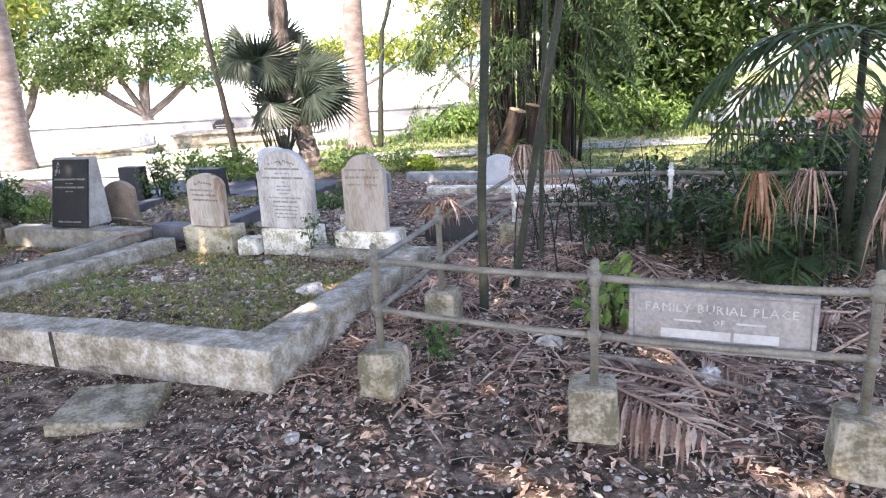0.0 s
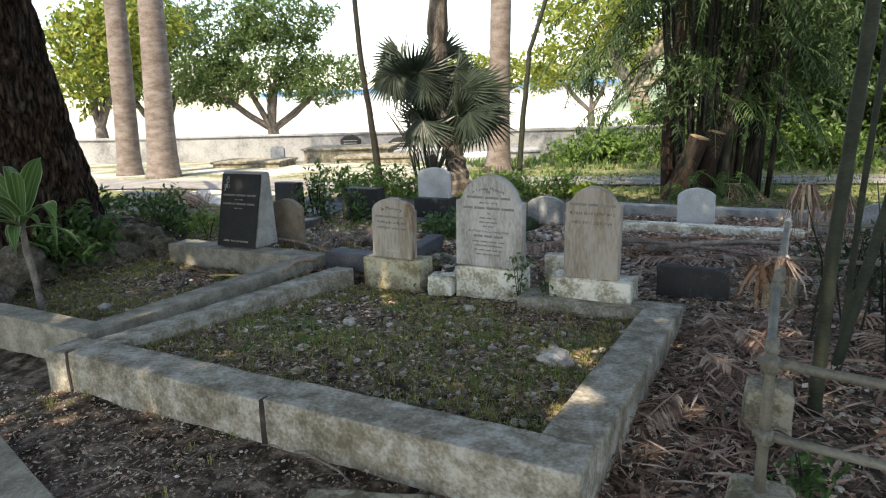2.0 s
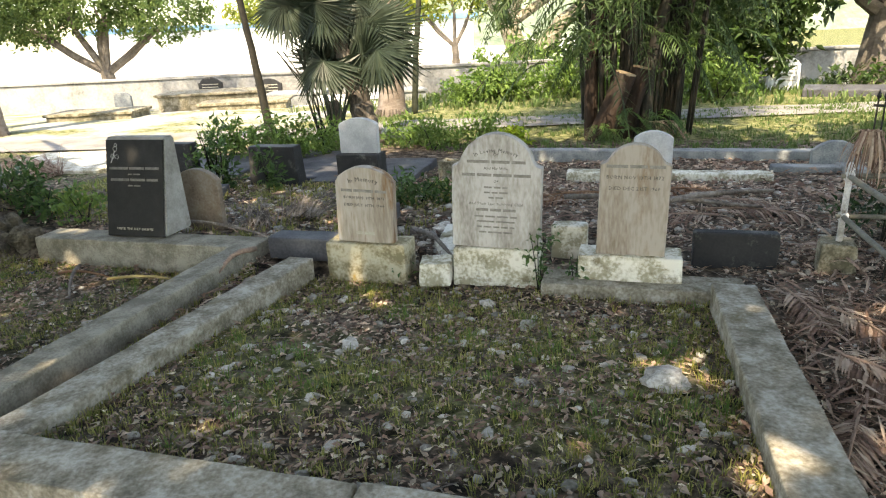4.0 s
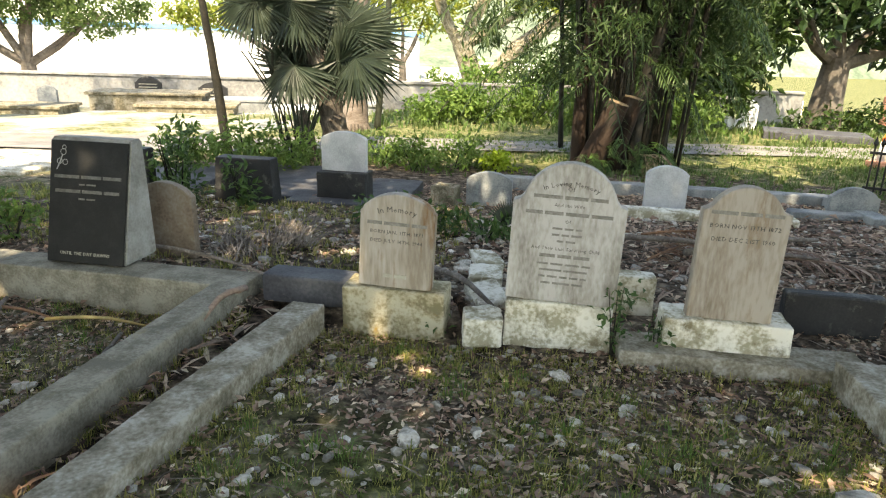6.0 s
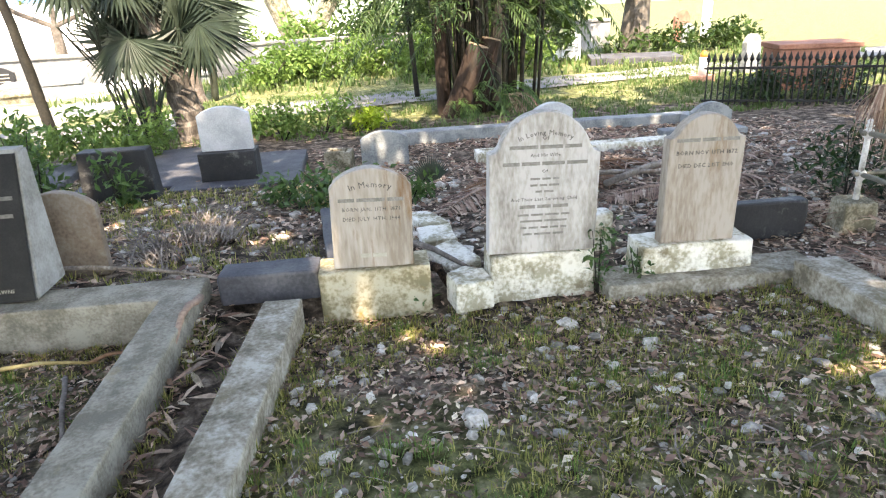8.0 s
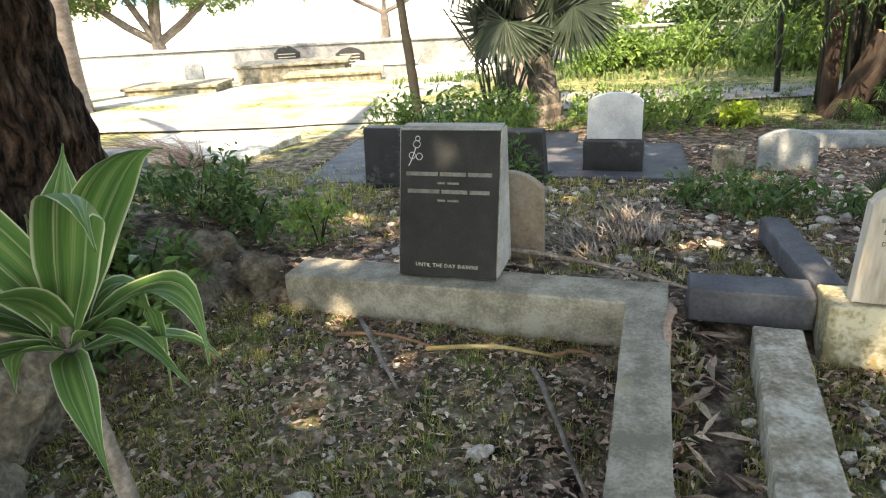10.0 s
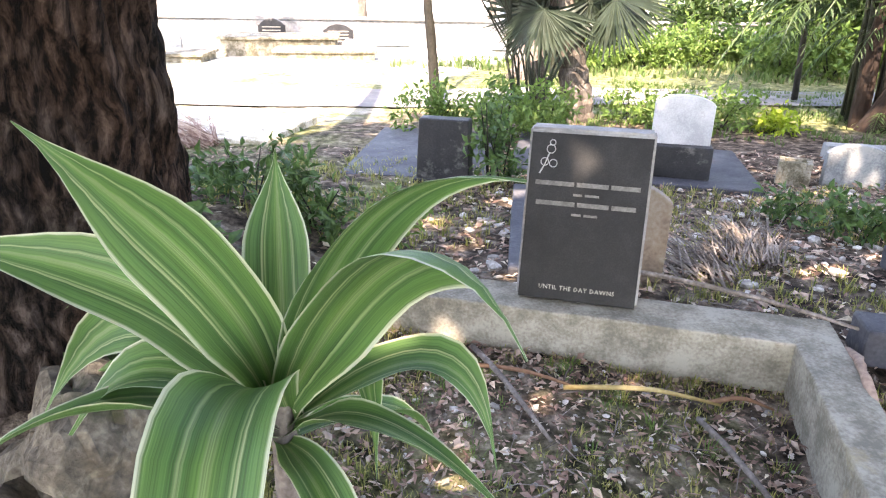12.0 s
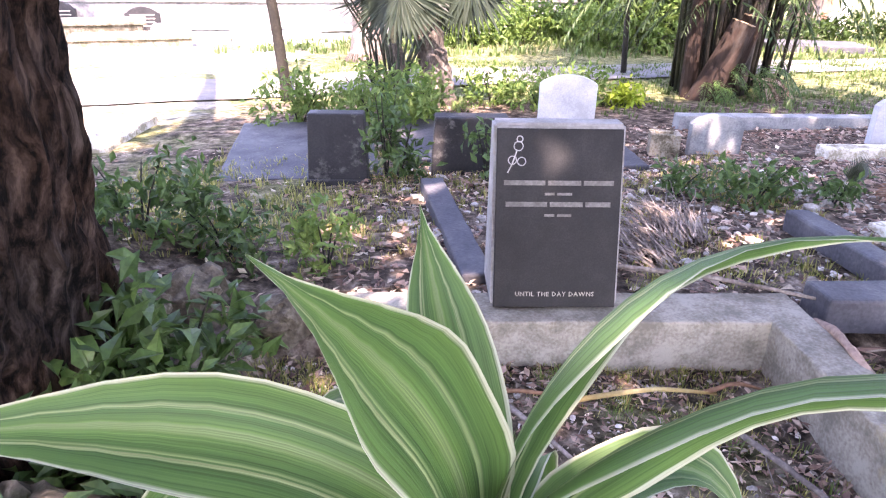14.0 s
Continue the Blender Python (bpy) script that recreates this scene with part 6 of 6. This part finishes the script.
def scatter_grass(name, zone, tufts, lo, hi, mat, label, seed, blades=9, width=0.004, need=-0.1, spread=0.03):
    r = random.Random(seed)
    pile = Pile()
    for _ in range(tufts):
        a, v = r.uniform(zone[0], zone[1]), r.uniform(zone[2], zone[3])
        if noise.noise(Vector((a * 1.1, v * 1.1, seed * 3.0))) + r.uniform(-0.3, 0.3) < need:
            continue
        p = PLOT @ Vector((a, v, 0))
        z = ground_z(p.x, p.y)
        h = r.uniform(lo, hi)
        for _ in range(blades):
            b = r.uniform(0, 6.283)
            lean = r.uniform(0.1, 0.9)
            d = Vector((math.cos(b), math.sin(b), 0))
            q = Vector((p.x, p.y, z - 0.004)) + d * r.uniform(0, spread)
            s = Vector((-d.y, d.x, 0)) * width
            hh = h * r.uniform(0.6, 1.2)
            mid = q + d * lean * hh * 0.35 + Vector((0, 0, hh * 0.6))
            tip = q + d * lean * hh + Vector((0, 0, hh * (1 - 0.35 * lean)))
            pile.add([tuple(q - s), tuple(q + s), tuple(mid + s * 0.8), tuple(mid - s * 0.8), tuple(tip)], [(0, 1, 2, 3), (3, 2, 4)])
    ob = part(name, pile, mat)
    return tagged(ob, label, "grass", kind="stuff")


scatter_grass("grass", (-3.2, -0.2, 0.2, 2.6), 5200, 0.015, 0.06, GRASS, "thin short grass in the mossy plot", 21, 8, 0.0022, -0.12)
scatter_grass("grass", (-6.0, -3.65, 0.45, 2.75), 4600, 0.02, 0.06, GRASS, "thin grass in the sunken plot", 22, 8, 0.0022, 0.0)
scatter_grass("grass", (-3.2, -0.2, 0.2, 2.5), 260, 0.035, 0.085, WEED, "bright green grass tufts in the mossy plot", 31, 22, 0.0020, 0.0, 0.05)
scatter_grass("grass", (-6.0, -3.65, 0.45, 2.7), 200, 0.03, 0.07, WEED, "bright green grass tufts in the sunken plot", 32, 20, 0.0020, 0.05, 0.05)
scatter_grass("grass", (-5.2, -1.6, -1.0, 0.0), 500, 0.02, 0.06, GRASS, "sparse grass along the path", 23, 8, 0.0022, 0.1)
scatter_grass("grass", (-3.52, -3.34, 0.25, 2.6), 90, 0.03, 0.08, GRASS, "grass between two kerbs", 24, 9, 0.0024, -1)
scatter_grass("grass", (-7.5, -2.4, 3.2, 6.2), 2400, 0.03, 0.085, GRASS, "dry thin grass behind the black headstone", 25, 8, 0.0035, -0.1, 0.05)
scatter_grass("grass", (-7, 5, 8.2, 14), 3000, 0.04, 0.11, GRASS_SUN, "sunlit field grass beyond the graves", 26, 6, 0.010, -0.25, 0.12)
scatter_grass("grass", (3, 9, 8.5, 16), 2200, 0.05, 0.14, GRASS_SUN, "sunlit grass across the track", 27, 6, 0.010, -0.3, 0.12)
scatter_grass("grass", (-10, 10, 15, 26), 2600, 0.10, 0.28, GRASS_SUN, "sunlit grass before the far wall", 28, 5, 0.022, -0.2, 0.25)


def scatter_twigs(name, zone, count, label, seed):
    rr = random.Random(seed)
    pile = Pile()
    for _ in range(count):
        p = PLOT @ Vector((rr.uniform(zone[0], zone[1]), rr.uniform(zone[2], zone[3]), 0))
        b, ln = rr.uniform(0, 6.283), rr.uniform(0.04, 0.22)
        d = Vector((math.cos(b), math.sin(b), rr.uniform(-0.05, 0.12))) * ln
        p.z = ground_z(p.x, p.y) + 0.012
        q = d.cross(Vector((0, 0, 1))) * rr.uniform(-0.2, 0.2)
        w = rr.uniform(0.0015, 0.004)
        tube([p, p + d * 0.5 + q, p + d], [w, w, w * 0.6], 4, pile=pile, cap=False)
    tagged(part(name, pile, TWIG), label, "twigs", kind="stuff")


scatter_twigs("twig_litter", (-3.2, -0.2, 0.2, 2.65), 380, "thin dry twigs over the mossy plot", 1)
scatter_twigs("twig_litter", (-6.0, -3.65, 0.5, 2.75), 340, "thin dry twigs in the sunken plot", 2)
scatter_twigs("twig_litter", (-0.1, 4.4, -0.9, 3.6), 900, "thin dry twigs in the litter inside the railing", 3)
scatter_twigs("twig_litter", (-5.8, 2.0, 2.9, 6.8), 900, "thin dry twigs behind the headstones", 4)
scatter_twigs("twig_litter", (-5.0, 0.0, -1.0, 0.0), 240, "thin dry twigs along the path", 5)
scatter_leaves("leaf_litter", (-5.8, 2.6, 2.95, 6.6), 5000, 0.03, 0.08, DRY_FROND, "pale dry leaves behind the headstones", 9, 0.012, 0.5)
scatter_leaves("leaf_litter", (-3.2, -0.2, 0.2, 2.65), 4200, 0.012, 0.06, DRY_FROND, "pale curled leaf scraps over the mossy plot", 17, 0.012, 0.6)
# real litter, but so many pale scraps that they stand in for sun flecks
scatter_leaves("leaf_litter", (-6.0, -3.65, 0.5, 2.75), 6000, 0.012, 0.06, DRY_FROND, "pale curled leaf scraps in the sunken plot, partly in place of sun flecks", 18, 0.012, 0.6)
scatter_leaves("leaf_litter", (0.0, 4.4, -0.8, 3.2), 4500, 0.02, 0.07, DRY_FROND, "pale dry leaf scraps by the railing", 10, 0.016, 0.6)

scatter_leaves("leaf_strips", (0.04, 0.75, 0.1, 2.7), 1700, 0.08, 0.26, DRY_FROND, "long dry palm leaf strips slumped along the kerb", 41, 0.03, 0.45, (0.04, 0.10))
scatter_leaves("leaf_strips", (0.3, 4.2, -0.1, 3.2), 3000, 0.08, 0.30, DRY_FROND, "long dry palm leaf strips strewn inside the railing", 42, 0.03, 0.35, (0.04, 0.09))
scatter_leaves("leaf_strips", (-1.6, 1.6, 3.6, 5.6), 1300, 0.10, 0.34, DRY_FROND, "dry palm leaf strips on the heap behind the headstones", 43, 0.04, 0.35, (0.04, 0.09))
scatter_leaves("leaf_strips", (-3.44, -3.22, 0.9, 2.75), 90, 0.08, 0.24, LITTER, "dry bark and leaf strips between two kerbs", 44, 0.03, 0.3, (0.08, 0.2))


# ---- dead palm fronds, cuttings and canes ----
def dead_frond(a, v, rz, length, leaflet, label, seed, mat=None, z=0.03, rise=0.08, droop=0.1, pairs=26, name="palm_frond"):
    r = random.Random(seed)
    pile = Pile()
    p = PLOT @ Vector((a, v, 0))
    frond(pile, Vector((0, 0, 0)), radians(rz), rise, length, leaflet, r, droop, pairs)
    ob = part(name, pile, mat or DRY_FROND, m=pose(p.x, p.y, ground_z(p.x, p.y) + z))
    return tagged(ob, label, "palm frond", "dead palm fronds")


r = random.Random(77)
for i in range(30):
    a, v = r.uniform(0.6, 3.8), r.uniform(0.25, 3.0)
    dead_frond(a, v, r.uniform(0, 360), r.uniform(0.5, 1.0), r.uniform(0.16, 0.32), "dry brown palm frond lying in the litter", i, z=r.uniform(0.02, 0.10), rise=r.uniform(0.0, 0.2), droop=r.uniform(0.1, 0.35))
for i in range(5):
    dead_frond(r.uniform(0.12, 0.4), r.uniform(0.9, 2.6), r.uniform(-130, -40), r.uniform(0.35, 0.6), 0.17, "dry grey-brown frond slumped along the kerb", 60 + i, z=0.10, rise=0.0, droop=0.25)
for i in range(7):
    dead_frond(r.uniform(-1.5, 0.2), r.uniform(4.2, 5.3), r.uniform(-40, 40) + 180 * (i % 2), r.uniform(0.7, 1.3), 0.22, "dry reddish frond on the heap behind the headstones", 80 + i, mat=(RUSSET if i % 3 == 0 else DRY_FROND), z=0.06, rise=0.15, droop=0.2)


def hanging_dead(a, v, z, n, length, mat, label, seed):
    """Dead leaf strips hanging in a bunch from a stem or rail."""
    rr = random.Random(seed)
    pile = Pile()
    for _ in range(int(1.3 * n)):
        b = rr.uniform(0, 6.283)
        d = Vector((math.cos(b), math.sin(b), 0))
        ln = length * rr.uniform(0.6, 1.15)
        p0 = d * 0.02
        p1 = d * rr.uniform(0.02, 0.07) + Vector((0, 0, 0.03))
        p2 = d * rr.uniform(0.02, 0.20) - Vector((0, 0, ln * rr.uniform(0.55, 1.0)))
        s = Vector((-d.y, d.x, 0)) * rr.uniform(0.0025, 0.008)
        m1 = p1.lerp(p2, 0.5) + d * 0.03
        pile.add([tuple(p0 - s), tuple(p0 + s), tuple(p1 + s), tuple(p1 - s), tuple(m1 + s), tuple(m1 - s), tuple(p2)], [(0, 1, 2, 3), (3, 2, 4, 5), (5, 4, 6)])
    ob = part("dead_leaves", pile, mat, m=at(a, v, z))
    return tagged(ob, label, "dead leaves", "hanging dead leaves")


hanging_dead(2.44, 1.0, 0.80, 26, 0.44, RUSSET, "russet dead palm leaf hanging inside the railing", 1)
hanging_dead(2.75, 1.4, 0.75, 24, 0.42, DRY_FROND, "grey-brown dead palm leaf hanging inside the railing", 2)
hanging_dead(3.1, 1.1, 0.70, 24, 0.42, DRY_FROND, "dry dead palm leaf hanging by a stem", 3)
hanging_dead(0.52, 1.30, 0.56, 34, 0.17, RUSSET, "dead reddish-brown leaf caught on the railing corner", 4)
hanging_dead(0.60, 1.34, 0.58, 26, 0.16, DRY_FROND, "dry pale leaf caught on the railing", 5)
hanging_dead(0.72, 3.2, 0.72, 60, 0.42, DRY_FROND, "dry grey leaves draped over the rear railing", 6)
hanging_dead(0.95, 3.3, 0.65, 40, 0.45, DRY_FROND, "dry grey leaves draped over the rear railing", 7)
hanging_dead(3.3, 2.6, 2.4, 50, 0.8, DRY_FROND, "dry fronds hanging from a slender palm", 8)


def thicket_twigs():
    """The thorny stems and old wire inside the railing."""
    rr = random.Random(5)
    for k in range(60):
        a, v = rr.uniform(0.8, 3.9), rr.uniform(2.2, 3.6)
        h = rr.uniform(0.4, 1.0)
        ln = rr.uniform(-0.25, 0.25)
        p = PLOT @ Vector((a, v, 0))
        ob = part("twig", tube([(0, 0, 0), (ln * 0.3, 0, h * 0.5), (ln, rr.uniform(-0.1, 0.1), h)], [0.008, 0.006, 0.003], 5), DARK_STEM, m=pose(p.x, p.y, ground_z(p.x, p.y) - 0.02))
        tagged(ob, "dark upright stem in the thicket inside the railing", "twig", "thicket stems")
    p = PLOT @ Vector((2.95, 2.7, 0))
    young = thing("young_palm", pose(p.x, p.y, ground_z(p.x, p.y)), "young feathery palm inside the railing", "palm")
    for k in range(16):
        b = rr.uniform(0, 6.28)
        part("frond", frond(Pile(), Vector((0, 0, 0)), b, rr.uniform(0.6, 1.3), rr.uniform(0.6, 1.2), 0.26, rr, 1.0, 18), FEATHER, young)
    p = PLOT @ Vector((3.25, 2.75, 0))
    g = ground_z(p.x, p.y)
    arching = thing("arching_palm", pose(p.x, p.y, g), "green feathery palm arching over the thicket", "palm")
    part("stem", tube([(0, 0, -0.05), (0.01, 0, 0.9), (0, 0, 1.56 - g)], [0.035, 0.03, 0.025], 9), STEM, arching, shade=True)
    for k in range(10):
        part("frond", frond(Pile(), Vector((0, 0, 1.55 - g)), rr.uniform(0, 6.28), rr.uniform(-0.2, 0.5), rr.uniform(0.9, 1.6), 0.40, rr, 1.0, 22), FEATHER, arching)


thicket_twigs()


def stick(a0, v0, a1, v1, r0, mat, label, lift=0.03, bend=0.04, name="stick"):
    p, q = PLOT @ Vector((a0, v0, 0)), PLOT @ Vector((a1, v1, 0))
    p.z, q.z = ground_z(p.x, p.y) + lift, ground_z(q.x, q.y) + lift
    pts = [p.lerp(q, f) + Vector((0, 0, bend * math.sin(f * math.pi))) + Vector((noise.noise(Vector((f * 5, a0, v0))), noise.noise(Vector((f * 5, v0, a0))), 0)) * 0.02 for f in (0, 0.2, 0.4, 0.6, 0.8, 1)]
    ob = part(name, tube(pts, [r0, r0, r0 * 0.95, r0 * 0.85, r0 * 0.75, r0 * 0.5], 7, 0.15, int(a0 * 9)), mat, shade=True)
    return tagged(ob, label, "stick", "fallen sticks")


stick(-4.6, 2.42, -3.95, 2.50, 0.012, YELLOW_CANE, "bright yellow dry cane lying in the sunken plot", 0.03)
stick(-5.1, 2.45, -4.55, 2.43, 0.011, RUSSET, "reddish dry stalk lying in the sunken plot", 0.03)
stick(-4.0, 2.50, -3.74, 2.52, 0.010, RUSSET, "reddish dry cane end lying in the sunken plot", 0.03)
stick(-5.05, 2.62, -4.62, 2.05, 0.014, TWIG, "dry brown stick in the sunken plot", 0.03)
stick(-4.05, 2.35, -3.72, 1.55, 0.012, TWIG, "long dry stick leaning to the kerb", 0.03)
stick(-4.42, 3.25, -3.30, 2.86, 0.014, TWIG, "grey dry branch over the kerb end", 0.12, 0.03)
stick(-3.44, 2.72, -3.47, 2.25, 0.022, DRY_FROND, "broken curl of palm sheath between two kerbs", 0.10, 0.05)
stick(-2.18, 2.95, -2.10, 2.72, 0.028, BARK, "dark rotten branch between two plinths", 0.08)
stick(-2.45, 3.6, -1.95, 2.95, 0.022, TWIG, "dead branch behind the headstones", 0.05)
stick(1.55, 0.75, 2.45, 0.55, 0.020, TWIG, "grey dead palm stalk in the litter", 0.05)
stick(1.9, 0.9, 2.25, 0.25, 0.011, DRY_FROND, "pale curved stalk in the litter", 0.06, 0.12)
stick(1.65, 0.10, 1.95, 0.05, 0.022, TWIG, "short dead stalk before the railing", 0.02)
stick(-1.35, -0.02, -0.95, -0.12, 0.008, TWIG, "thin stick on the earth before the kerb", 0.02)
stick(-0.6, 4.4, 0.6, 5.1, 0.03, TWIG, "long dead palm stalk on the heap behind the headstones", 0.12)
stick(-1.3, 4.8, 0.4, 4.5, 0.025, TWIG, "dead palm stalk on the heap behind the headstones", 0.10)


def brush_heap(a, v, n, reach, label, seed, mat=None):
    rr = random.Random(seed)
    pile = Pile()
    for _ in range(n):
        b = rr.uniform(-0.6, 0.6) + 2.5
        p = Vector((rr.uniform(-0.15, 0.15), rr.uniform(-0.15, 0.15), rr.uniform(0.0, 0.08)))
        d = Vector((math.cos(b), math.sin(b), rr.uniform(-0.05, 0.35))) * reach * rr.uniform(0.4, 1.0)
        tube([p, p + d * 0.5 + Vector((0, 0, 0.03)), p + d], [0.006, 0.004, 0.002], 4, pile=pile)
    q = PLOT @ Vector((a, v, 0))
    ob = part("brush_heap", pile, mat or TWIG, m=pose(q.x, q.y, ground_z(q.x, q.y), 0, 0, -100 + seed * 30))
    tagged(ob, label, "brushwood", kind="stuff")


brush_heap(-3.65, 3.85, 120, 0.5, "heap of dry grey twigs in the litter", 1)
brush_heap(-3.9, 3.5, 60, 0.6, "dry grey twigs by the kerb", 2)
brush_heap(-8.7, 5.9, 160, 0.9, "pale dry cuttings on a low tomb", 3, DRY_FROND)
brush_heap(-9.4, 6.3, 160, 0.9, "pale dry cuttings heaped on a low tomb", 4, DRY_FROND)

fan = Pile()
for k in range(22):
    g = math.radians(-60 + 120 * k / 21)
    leaf(fan, Vector((0, 0, 0.14)), Vector((math.sin(g), -0.15, math.cos(g))), Vector((0, -1, 0.2)), 0.24, 0.03, 0.2)
tube([(0, 0.02, -0.05), (0, 0, 0.15)], [0.008, 0.005], 5, pile=fan)
p = PLOT @ Vector((-2.05, 4.75, 0))
tagged(part("palm_seedling", fan, FAN, m=pose(p.x, p.y, ground_z(p.x, p.y), 0, 8, 10)), "fan palm seedling in the weeds behind the headstones", "palm seedling")
tagged(part("plastic_scrap", block(0.14, 0.06, 0.025, 0.01, 0.02, 0.03, 4), BLUE_BAG, m=at(-5.45, 2.45, -0.30, 20)), "crumpled blue plastic scrap in the sunken plot", "litter scrap")
